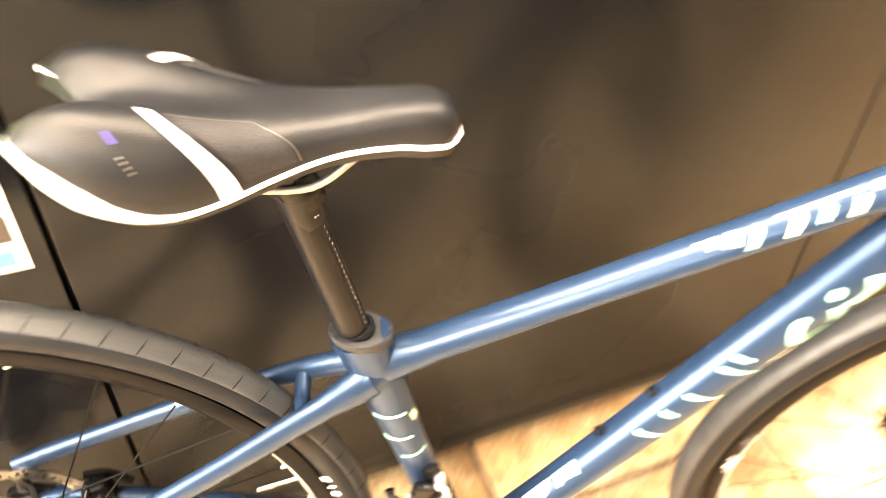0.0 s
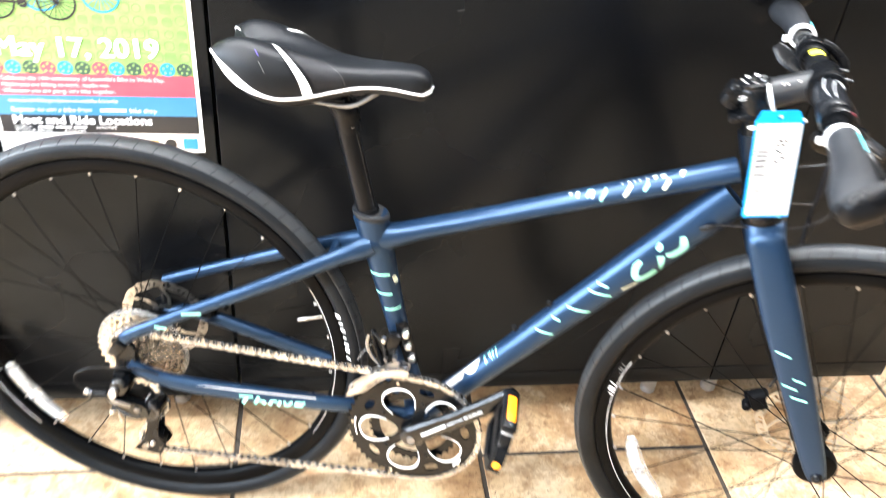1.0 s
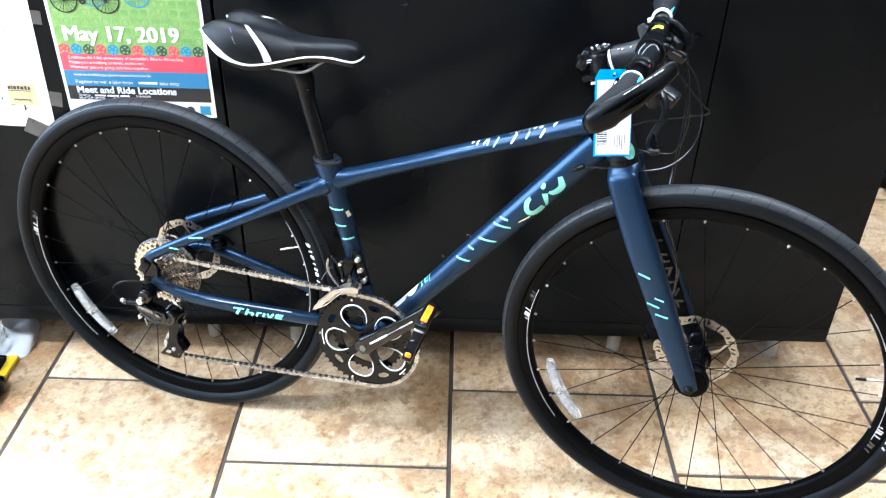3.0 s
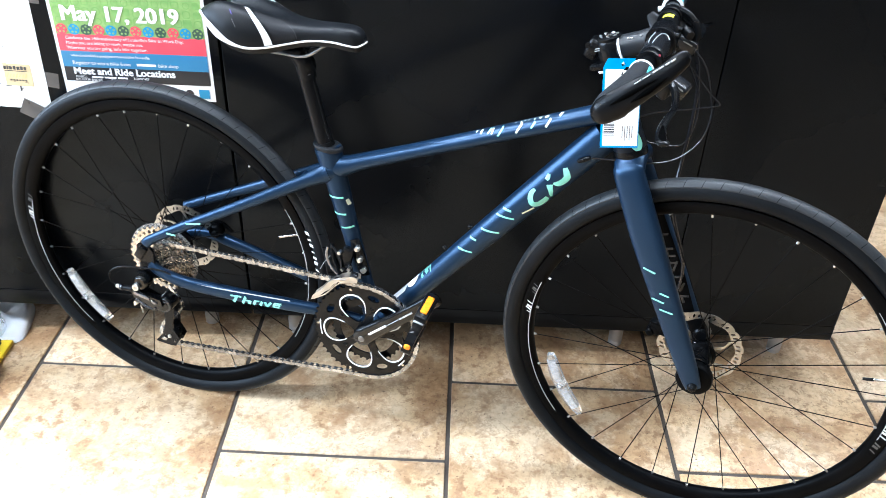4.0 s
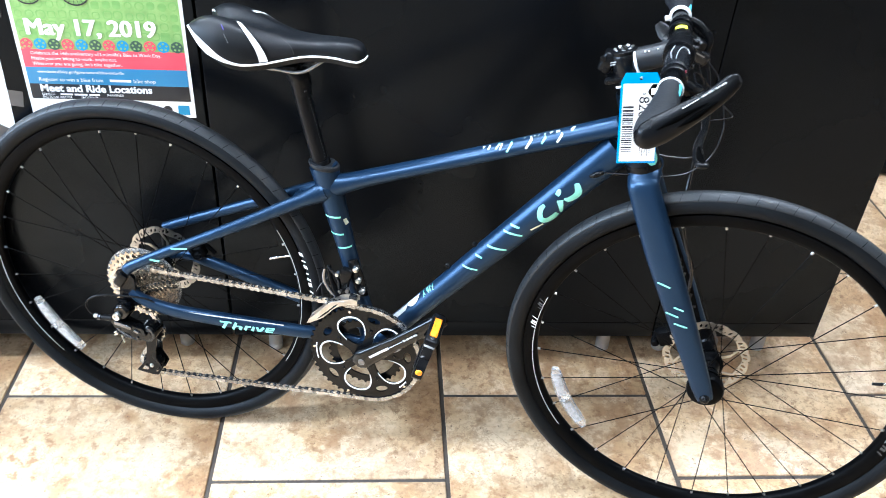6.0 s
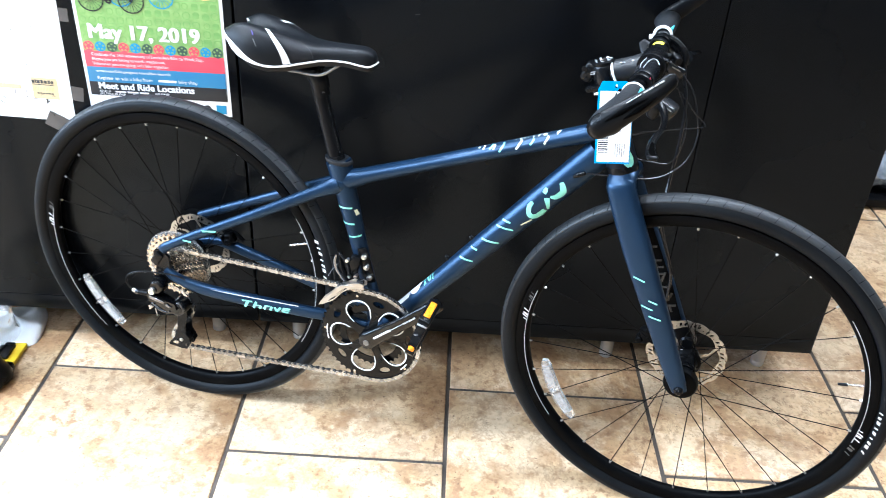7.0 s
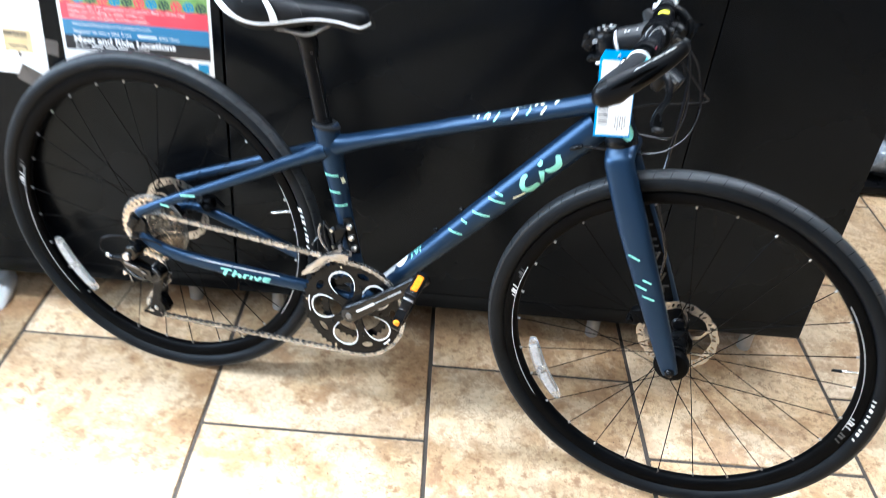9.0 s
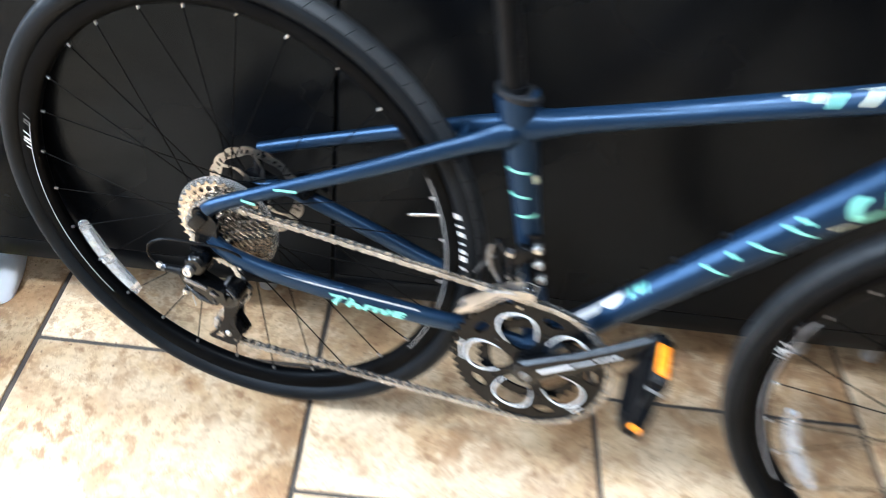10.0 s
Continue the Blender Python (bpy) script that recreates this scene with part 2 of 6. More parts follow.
P_GOLD = surface("poster_gold", (0.62, 0.42, 0.14), (0.74, 0.54, 0.22), 0.45, 0.0, 20, 200, 0.0)
P_INK = surface("grey_ink", (0.03, 0.03, 0.03), (0.07, 0.07, 0.068), 0.6, 0.0, 60, 200, 0.0)
P_TAN = surface("tan_print", (0.54, 0.43, 0.24), (0.62, 0.50, 0.30), 0.55, 0.0, 30, 200, 0.0)
TAPE = surface("grey_tape", (0.055, 0.052, 0.052), (0.09, 0.085, 0.083), 0.3, 0.0, 30, 200, 0.1)
TAG_BLUE = surface("tag_blue", (0.01, 0.26, 0.66), (0.015, 0.31, 0.74), 0.35, 0.0, 30, 200, 0.0)
WALL = surface("grey_wall_paint", (0.20, 0.20, 0.20), (0.26, 0.26, 0.255), 0.8, 0.0, 2, 150, 0.1)
CEIL = surface("ceiling_panel_white", (0.72, 0.71, 0.69), (0.78, 0.77, 0.75), 0.9, 0.0, 30, 300, 0.3)
GUARD = clear_plastic("smoked_clear_plastic", (0.80, 0.79, 0.77), 0.10)
CLEAR = clear_plastic("clear_plastic", (0.92, 0.94, 0.95), 0.12)
LENS = clear_plastic("clear_reflector_lens", (0.93, 0.94, 0.95), 0.06)
LAMP_FACE = glow("lamp_diffuser", (1.0, 0.98, 0.94), 6.0)
STORM = surface("blue_grey_film", (0.16, 0.19, 0.23), (0.34, 0.38, 0.44), 0.25, 0.2, 40, 150, 0.5)

# ---- mesh helpers ----


def finish(name, bm, mat, smooth=True, angle=40):
    bmesh.ops.recalc_face_normals(bm, faces=bm.faces)
    me = bpy.data.meshes.new(name)
    if smooth:
        lim = radians(angle)
        for f in bm.faces:
            f.smooth = True
        for ed in bm.edges:
            if len(ed.link_faces) == 2 and ed.calc_face_angle(0) > lim:
                ed.smooth = False
    bm.to_mesh(me)
    bm.free()
    me.materials.append(mat)
    return me


def thing(name, m, label, category, group="", kind=""):
    ob = new(name)
    ob.empty_display_size = 0.1
    ob.matrix_world = m
    return tagged(ob, label, category, group, kind)


def part(name, bm, mat, parent, label="", m=None, smooth=True, angle=40):
    """Links a bmesh, or a finished mesh, as one object under a thing or a part."""
    me = bm if isinstance(bm, bpy.types.Mesh) else finish(name, bm, mat, smooth, angle)
    ob = new(name, me)
    ob.parent = parent
    if m is not None:
        ob.matrix_basis = m
    return tagged(ob, label)


def solo(name, bm, mat, label, category, m=None, group="", kind="", smooth=True):
    ob = new(name, finish(name, bm, mat, smooth))
    if m is not None:
        ob.matrix_world = m
    return tagged(ob, label, category, group, kind)


V = Vector


def skin(bm, rings, loop=False, caps=True):
    """Faces between rings of points; loop: the last ring meets the first."""
    vs = [[bm.verts.new(p) for p in ring] for ring in rings]
    n = len(vs[0])
    pairs = list(zip(vs, vs[1:])) + ([(vs[-1], vs[0])] if loop else [])
    for a, b in pairs:
        for i in range(n):
            j = (i + 1) % n
            bm.faces.new((a[i], a[j], b[j], b[i]))
    if caps and not loop:
        bm.faces.new(vs[0][::-1])
        bm.faces.new(vs[-1])
    return bm


def curve_points(pts, per=6):
    """A smooth line through the points."""
    pts = [V(p) for p in pts]
    out = []
    for i in range(len(pts) - 1):
        p0, p1, p2, p3 = pts[max(i - 1, 0)], pts[i], pts[i + 1], pts[min(i + 2, len(pts) - 1)]
        for k in range(per):
            t = k / per
            out.append(0.5 * (2 * p1 + (p2 - p0) * t + (2 * p0 - 5 * p1 + 4 * p2 - p3) * t * t + (3 * p1 - p0 - 3 * p2 + p3) * t**3))
    return out + [pts[-1]]


def spread(vals, n):
    """n values along a short list, straight between."""
    vals = vals if isinstance(vals, (list, tuple)) else [vals, vals]
    return [float(np.interp(i / (n - 1), np.linspace(0, 1, len(vals)), vals)) for i in range(n)]


def tube_rings(path, a, b=None, n=12, side=(0, 1, 0), square=1.0):
    """Rings of points along a path; a: half width along side, b: half height across it."""
    path = [V(p) for p in path]
    aa, bb = spread(a, len(path)), spread(a if b is None else b, len(path))
    rings, s0 = [], V(side)
    for i, p in enumerate(path):
        t = (path[min(i + 1, len(path) - 1)] - path[max(i - 1, 0)]).normalized()
        s = s0 - t * s0.dot(t)
        if s.length < 1e-4:
            s = t.orthogonal()
        s.normalize()
        s0 = s
        w = t.cross(s)
        ring = []
        for k in range(n):
            c, d = math.cos(2 * math.pi * k / n), math.sin(2 * math.pi * k / n)
            c, d = math.copysign(abs(c) ** square, c), math.copysign(abs(d) ** square, d)
            ring.append(p + s * aa[i] * c + w * bb[i] * d)
        rings.append(ring)
    return rings


def sweep(path, a, b=None, n=12, side=(0, 1, 0), square=1.0, bm=None, caps=True):
    """A tube along a path."""
    return skin(bm or bmesh.new(), tube_rings(path, a, b, n, side, square), caps=caps)


def lathe(profile, n=32, bm=None, closed=False, arc=None):
    """Turns (radius, y) points about the local y axis."""
    bm = bm or bmesh.new()
    rings = []
    for k in range(n):
        t = 2 * math.pi * k / n
        rings.append([(r * math.cos(t), y, r * math.sin(t)) for r, y in profile])
    vs = [[bm.verts.new(p) for p in ring] for ring in rings]
    m = len(profile)
    for k in range(n):
        a, b = vs[k], vs[(k + 1) % n]
        for i in range(m if closed else m - 1):
            j = (i + 1) % m
            bm.faces.new((a[i], a[j], b[j], b[i]))
    if not closed:
        for i, flip in ((0, 1), (m - 1, 0)):
            if profile[i][0] > 1e-5:
                ring = [vs[k][i] for k in range(n)]
                bm.faces.new(ring[::-1] if flip else ring)
    bmesh.ops.remove_doubles(bm, verts=bm.verts, dist=1e-6)
    return bm


def rod(p, q, r, n=10, bm=None, r2=None):
    p, q = V(p), V(q)
    side = (0, 1, 0) if abs((q - p).normalized().y) < 0.9 else (1, 0, 0)
    return sweep([p, q], [r, r if r2 is None else r2], None, n, side, bm=bm)


def plate(outer, holes, thick, bm=None, y=0.0):
    """A flat plate in x and z with holes, thick along y."""
    own = bmesh.new()
    edges = []
    for lp in [outer, *holes]:
        vs = [own.verts.new((u, 0, v)) for u, v in lp]
        edges += [own.edges.new((vs[i], vs[(i + 1) % len(vs)])) for i in range(len(vs))]
    bmesh.ops.triangle_fill(own, use_beauty=True, use_dissolve=False, edges=edges)
    ext = bmesh.ops.extrude_face_region(own, geom=own.faces[:])
    bmesh.ops.translate(own, verts=[g for g in ext["geom"] if isinstance(g, bmesh.types.BMVert)], vec=(0, thick, 0))
    bmesh.ops.translate(own, verts=own.verts, vec=(0, y - thick / 2, 0))
    if bm is None:
        return own
    me = bpy.data.meshes.new("tmp")
    own.to_mesh(me)
    own.free()
    bm.from_mesh(me)
    bpy.data.meshes.remove(me)
    return bm


def circle(r, n=32, cx=0.0, cz=0.0, phase=0.0):
    return [(cx + r * math.cos(phase + 2 * math.pi * k / n), cz + r * math.sin(phase + 2 * math.pi * k / n)) for k in range(n)]


def block(size, at=(0, 0, 0), turn=(0, 0, 0), bevel=0.0, seg=2, bm=None):
    """A box with rounded edges."""
    own = bmesh.new()
    bmesh.ops.create_cube(own, size=1)
    bmesh.ops.scale(own, verts=own.verts, vec=size)
    if bevel:
        bmesh.ops.bevel(own, geom=own.edges[:], offset=bevel, segments=seg, profile=0.5, affect="EDGES")
    bmesh.ops.transform(own, matrix=pose(*at, *turn), verts=own.verts)
    if bm is None:
        return own
    me = bpy.data.meshes.new("tmp")
    own.to_mesh(me)
    own.free()
    bm.from_mesh(me)
    bpy.data.meshes.remove(me)
    return bm


def lettering(body, size, mat, align="LEFT", thick=0.0003, weight=0.0):
    """Flat letters of the built-in font, as a mesh in x and y."""
    cu = bpy.data.curves.new("letters", "FONT")
    cu.body, cu.size, cu.align_x, cu.extrude, cu.offset = body, size, align, thick, weight
    cu.resolution_u = 3
    ob = bpy.data.objects.new("letters", cu)
    me = bpy.data.meshes.new_from_object(ob)
    bpy.data.objects.remove(ob)
    bpy.data.curves.remove(cu)
    me.materials.clear()
    me.materials.append(mat)
    return me

# ---- large structure ----
WALL_Y, CAB_Z = 1.0565, 0.107


def closed_room():
    x0, x1, y0, y1 = -4.2, 4.2, -3.4, 4.4
    for name, size, at in (
        ("wall_north", (x1 - x0 + 0.4, 0.2, CEILING), ((x0 + x1) / 2, y1 + 0.1, CEILING / 2)),
        ("wall_east", (0.2, y1 - y0, CEILING), (x1 + 0.1, (y0 + y1) / 2, CEILING / 2)),
        ("wall_south", (x1 - x0 + 0.4, 0.2, CEILING), ((x0 + x1) / 2, y0 - 0.1, CEILING / 2)),
    ):
        solo(name, block(size, at), WALL, "plain grey painted shop wall", "wall", kind="structure", smooth=False)
    # the west wall with the shop window
    wy0, wy1, wz0, wz1 = -1.3, 1.5, 0.95, 2.55
    bm = block((0.2, wy0 - y0, CEILING), (x0 - 0.1, (wy0 + y0) / 2, CEILING / 2))
    block((0.2, y1 - wy1, CEILING), (x0 - 0.1, (wy1 + y1) / 2, CEILING / 2), bm=bm)
    block((0.2, wy1 - wy0, wz0), (x0 - 0.1, (wy0 + wy1) / 2, wz0 / 2), bm=bm)
    block((0.2, wy1 - wy0, CEILING - wz1), (x0 - 0.1, (wy0 + wy1) / 2, (CEILING + wz1) / 2), bm=bm)
    solo("wall_west", bm, WALL, "grey painted shop wall with a wide window", "wall", kind="structure", smooth=False)
    win = thing("window_1", pose(x0 - 0.1, (wy0 + wy1) / 2, (wz0 + wz1) / 2), "wide shop window in a dark metal frame", "window", kind="structure")
    w, h = wy1 - wy0, wz1 - wz0
    for a, s in (((0, -w / 2 + 0.03, 0), (0.06, 0.06, h)), ((0, w / 2 - 0.03, 0), (0.06, 0.06, h)), ((0, 0, h / 2 - 0.03), (0.058, w - 0.12, 0.06)), ((0, 0, -h / 2 + 0.03), (0.058, w - 0.12, 0.06)), ((0, 0, 0), (0.05, 0.05, h - 0.12))):
        part("window_frame", block(s, a, bevel=0.004), BLACK_METAL, win)
    area_lamp("window_daylight", look((x0 + 0.03, (wy0 + wy1) / 2, (wz0 + wz1) / 2), (0, (wy0 + wy1) / 2, 0.9)), 2.6, 1.5, WINDOW_WATTS, DAY)
    solo("ceiling", block((x1 - x0 + 0.4, y1 - y0 + 0.4, 0.1), ((x0 + x1) / 2, (y0 + y1) / 2, CEILING + 0.05)), CEIL, "white panel ceiling", "ceiling", kind="structure", smooth=False)
    for tx, ty, share in TROFFERS:
        t = thing("ceiling_light", pose(tx, ty, CEILING), "white fluorescent ceiling light with a frosted diffuser", "ceiling light", "ceiling lights")
        part("frame", plate([(-0.62, -0.17), (0.62, -0.17), (0.62, 0.17), (-0.62, 0.17)], [[(-0.59, -0.14), (0.59, -0.14), (0.59, 0.14), (-0.59, 0.14)]], 0.05), CEIL, t, m=pose(0, 0, -0.027, 90), smooth=False)
        part("diffuser", block((1.18, 0.28, 0.012), (0, 0, -0.02)), LAMP_FACE, t, smooth=False)
        area_lamp("ceiling_lamp", pose(tx, ty, CEILING - 0.06), 1.16, 0.26, TROFFER_WATTS * share, TUBE)


def cabinet(x0, x1, label):
    """A black counter unit on short round metal feet."""
    depth, top = 0.9, 1.25
    c = thing("display_cabinet", pose(x0, WALL_Y, 0), label, "cabinet", "black counter units")
    w = x1 - x0
    part("body", block((w, depth - 0.02, top - CAB_Z - 0.004), (w / 2, depth / 2 + 0.01, (top + CAB_Z) / 2 + 0.002), bevel=0.002), CAB_EDGE, c, smooth=False)
    part("front_panel", block((w - 0.001, 0.018, top - CAB_Z - 0.04), (w / 2, 0.0092, (top + CAB_Z + 0.04) / 2), bevel=0.0015), LAMINATE, c, smooth=False)
    part("bottom_rail", block((w - 0.001, 0.019, 0.0388), (w / 2, 0.0098, CAB_Z + 0.0194), bevel=0.0012), LAMINATE, c)
    # Unseen board down to the floor, added to keep light from under the unit.
    part("back_panel", block((w - 0.002, 0.016, CAB_Z - 0.004), (w / 2, depth - 0.03, CAB_Z / 2)), CAB_EDGE, c, smooth=False)
    feet = [0.06, w - 0.075] if w < 0.6 else [0.0765, w - 0.123 if x0 < -1 else w - 0.075]
    for fx in feet:
        for fy in (0.098 if x0 < -1 and fx > 0.5 else 0.085, depth - 0.08):
            f = lathe([(0.0, 0.0), (0.0145, 0.0), (0.0160, 0.002), (0.0160, 0.012), (0.0153, 0.013), (0.0153, 0.015), (0.0160, 0.016), (0.0160, CAB_Z)], 24)
            part("foot", f, FOOT_ALLOY, c, "brushed round metal foot", pose(fx - 0.003, fy, 0, 90, 0, 0))
    return c


closed_room()
cabinet(-1.52, -0.5405, "black laminate counter unit with papers taped on its front")
middle = cabinet(-0.5365, 0.3807, "plain black laminate counter unit on short metal feet")
part("scuff", block((0.010, 0.0006, 0.0012), (0.3455, -0.0002, 0.856), (0, -12, 0), 0.0002), SCUFF, middle, "small pale scuff")
cabinet(0.3819, 0.759, "narrow black laminate end unit on short metal feet")

# ---- bicycle ----
HUB, LEAN_DEG, YAW_DEG = (-0.6580, 0.9501, 0.3445), 4.233, -14.528
BASE, STEER = 1.0273, -5.92
HEAD = radians(71)
bike = thing("bicycle", pose(*HUB, -LEAN_DEG, 0, YAW_DEG), "satin dark blue bicycle with mint decals, leaning on black cabinets", "bicycle")
FRONT = Matrix.Translation((BASE, 0, 0)) @ Matrix.Rotation(radians(STEER), 4, V((-math.cos(HEAD), 0, math.sin(HEAD))))
BB = V((0.435, 0, -0.052))


class Tube:
    """A straight-axis frame tube in the bicycle's middle plane, with decals laid on its right side."""

    def __init__(self, a, b, side, tall):
        self.a, self.b, self.side, self.tall = V((a[0], 0, a[1])), V((b[0], 0, b[1])), side, tall
        self.t = (self.b - self.a).normalized()
        self.n = V((-self.t.z, 0, self.t.x))

    def mesh(self, n=20):
        k = 14
        return sweep([self.a.lerp(self.b, i / (k - 1)) for i in range(k)], self.side, self.tall, n)

    def lift(self, x, z, gap=0.0005):
        p = V((x, 0, z)) - self.a
        s = min(max(p.dot(self.t) / (self.b - self.a).length, 0), 1)
        a, b = (float(np.interp(s, np.linspace(0, 1, len(v)), v)) for v in (self.side, self.tall))
        d = max(min(p.dot(self.n) / b, 0.985), -0.985)
        y = -a * math.sqrt(1 - d * d)
        base = self.a + self.t * p.dot(self.t)
        q = base + self.n * (d * b) + V((0, y, 0))
        out = V((0, y / a / a, 0)) + self.n * (d / b)
        return q + out.normalized() * gap

    def decal(self, quad, nu=8, nv=4):
        """A thin patch whose corners are given in x and z."""
        bm = bmesh.new()
        q = [V((*p, 0)) for p in quad]
        for gap in (0.0006,):
            g = [[bm.verts.new(self.lift(*(q[0].lerp(q[1], i / nu).lerp(q[3].lerp(q[2], i / nu), j / nv)).xy, gap)) for j in range(nv + 1)] for i in range(nu + 1)]
        for i in range(nu):
            for j in range(nv):
                bm.faces.new((g[i][j], g[i + 1][j], g[i + 1][j + 1], g[i][j + 1]))
        return bm

    def stripe(self, p, q, w, nu=8):
        p, q = V((*p, 0)), V((*q, 0))
        d = (q - p).normalized()
        n = V((-d.y, d.x, 0)) * w / 2
        return self.decal([(p - n).xy, (q - n).xy, (q + n).xy, (p + n).xy], nu, 2)

    def ribbon(self, pts, widths, per=6, across=4):
        """A bent stroke of changing width laid on the tube; points in x and z."""
        mid = curve_points([(x, 0, z) for x, z in pts], per)
        wide = spread(widths, len(mid))
        bm, rows = bmesh.new(), []
        for i, c in enumerate(mid):
            d = (mid[min(i + 1, len(mid) - 1)] - mid[max(i - 1, 0)]).normalized()
            n = V((-d.z, 0, d.x)) * wide[i]
            rows.append([bm.verts.new(self.lift((c + n * (2 * k / across - 1)).x, (c + n * (2 * k / across - 1)).z, 0.0007)) for k in range(across + 1)])
        for a, b in zip(rows, rows[1:]):
            for k in range(across):
                bm.faces.new((a[k], b[k], b[k + 1], a[k + 1]))
        return bm


top_tube = Tube((0.352, 0.2495), (0.806, 0.4245), [0.016, 0.0162, 0.0175, 0.0185], [0.0155, 0.0126, 0.0132, 0.0158])
down_tube = Tube((0.437, -0.062), (0.812, 0.388), [0.022, 0.020, 0.021, 0.021, 0.0195], [0.0185, 0.0188, 0.0222, 0.0248, 0.0262])
seat_tube = Tube((0.4345, -0.05), (0.3440, 0.2870), [0.020, 0.0165, 0.0165, 0.0175, 0.0190, 0.0205], [0.021, 0.0155, 0.0148, 0.0165, 0.0205, 0.0245])
tt = part("top_tube", top_tube.mesh(), PAINT, bike)
dt = part("down_tube", down_tube.mesh(), PAINT, bike)
stt = part("seat_tube", seat_tube.mesh(), PAINT, bike)
# filleted joint of the top tube, seat tube and stays
part("seat_lug", sweep(curve_points([(0.350, 0, 0.252), (0.364, 0, 0.2535), (0.378, 0, 0.2585), (0.396, 0, 0.2655), (0.430, 0, 0.2795)], 5), [0.0190, 0.0182, 0.0170, 0.0162, 0.0150], [0.0230, 0.0215, 0.0180, 0.0154, 0.0120], 22), PAINT, bike)
part("seat_lug", sweep(curve_points([(0.356, -0.006, 0.246), (0.340, -0.014, 0.240), (0.318, -0.0195, 0.2290), (0.300, -0.024, 0.2200)], 4), [0.0150, 0.0130, 0.0104, 0.0080], [0.0190, 0.0165, 0.0132, 0.0108], 16), PAINT, bike)
part("bottom_bracket_shell", lathe([(0.0, -0.036), (0.021, -0.036), (0.0225, -0.034), (0.0225, 0.034), (0.021, 0.036), (0.0, 0.036)], 28), PAINT, bike, m=Matrix.Translation(BB))

for w, p, q in ((0.0032, (0.592, 0.147), (0.618, 0.145)), (0.0035, (0.612, 0.172), (0.624, 0.170)), (0.0034, (0.630, 0.193), (0.662, 0.192)), (0.0032, (0.654, 0.225), (0.685, 0.2235)), (0.0035, (0.664, 0.238), (0.679, 0.237))):
    part("decal_stripe", down_tube.stripe(p, q, w), TEAL, dt, "mint decal stripe")
part("decal_stripe", down_tube.stripe((0.697, 0.2365), (0.715, 0.250), 0.003), CREAM, dt, "pale decal stripe")
for pts, widths in (
    ([(0.7135, 0.2845), (0.7085, 0.2760), (0.7085, 0.2650), (0.7130, 0.2580), (0.7215, 0.2585), (0.7290, 0.2650), (0.7350, 0.2735)], [0.0024, 0.0040, 0.0044, 0.0046, 0.0048, 0.0050, 0.0036]),
    ([(0.7405, 0.2750), (0.7392, 0.2850), (0.7362, 0.2975)], [0.0016, 0.0034, 0.0052]),
    ([(0.7302, 0.3045), (0.7325, 0.3095), (0.7332, 0.3145)], [0.0030, 0.0036, 0.0020]),
    ([(0.7420, 0.3010), (0.7490, 0.3010), (0.7560, 0.3055), (0.7620, 0.3140), (0.7605, 0.3230), (0.7575, 0.3305)], [0.0016, 0.0044, 0.0052, 0.0054, 0.0050, 0.0036]),
):
    part("logo_shape", down_tube.ribbon(pts, widths), TEAL, dt, "mint slanted logo stroke")
part("sticker", down_tube.decal([(0.4690, 0.0065), (0.4745, 0.0035), (0.4985, 0.0335), (0.5010, 0.0455)]), SILVER_DECAL, dt, "silver protective sticker")
half_moon = bmesh.new()
fan = [half_moon.verts.new(down_tube.lift(0.506 + 0.019 * (0.641 * math.cos(u) + 0.50 * 0.72 * math.sin(u)), 0.0605 + 0.019 * (0.768 * math.cos(u) - 0.866 * 0.72 * math.sin(u)), 0.0008)) for u in (math.pi * k / 16 for k in range(17))]
half_moon.faces.new(fan)
part("sticker", half_moon, WHITE, dt, "white half-moon sticker")
for bx, bz, dx, dz in ((0.524, 0.079, 0.006, -0.010), (0.526, 0.083, 0.009, -0.003), (0.528, 0.088, 0.010, -0.008), (0.533, 0.094, 0.007, -0.011), (0.537, 0.099, 0.008, -0.012), (0.527, 0.074, 0.005, -0.001)):
    part("decal_sprig", down_tube.stripe((bx, bz), (bx + dx, bz + dz), 0.0019, 5), TEAL, dt, "mint leaf decal")
for x, z in ((0.608, 0.180), (0.565, 0.129)):
    part("bottle_bolt", lathe([(0.0, 0.006), (0.003, 0.006), (0.0045, 0.004), (0.0045, -0.004), (0.0, -0.004)], 12), BLACK_METAL, dt, m=Matrix.Translation((x, 0.002, z)) @ down_tube.n.to_track_quat("Y", "Z").to_matrix().to_4x4())
part("cable_port", sweep(curve_points([(0.776, -0.0195, 0.345), (0.784, -0.0225, 0.3505), (0.794, -0.0235, 0.356)], 4), [0.003, 0.0042, 0.003], [0.003, 0.0045, 0.003], 10), BLACK_PAINT, dt, "black rubber cable grommet")

for w, p, q in ((0.0034, (0.351, 0.201), (0.3785, 0.202)), (0.0034, (0.360, 0.169), (0.384, 0.170)), (0.0034, (0.375, 0.1425), (0.3965, 0.146))):
    part("decal_stripe", seat_tube.stripe(p, q, w), TEAL, stt, "mint decal stripe")
part("decal_mark", seat_tube.stripe((0.3835, 0.198), (0.3875, 0.187), 0.004), CREAM, stt, "pale decal mark")
for x, z in ((0.409, 0.110), (0.414, 0.088), (0.421, 0.067)):
    part("bolt", lathe([(0.0, -0.012), (0.0035, -0.012), (0.0055, -0.009), (0.0055, 0.004), (0.0, 0.004)], 14), STEEL, stt, "bright steel bolt", Matrix.Translation((x, -0.020, z)))
part("mount_plate", sweep([(0.400, -0.0155, 0.122), (0.408, -0.0175, 0.095), (0.421, -0.0165, 0.052)], [0.004, 0.005, 0.004], [0.009, 0.012, 0.010], 10), BLACK_METAL, stt, "black front derailleur mount")

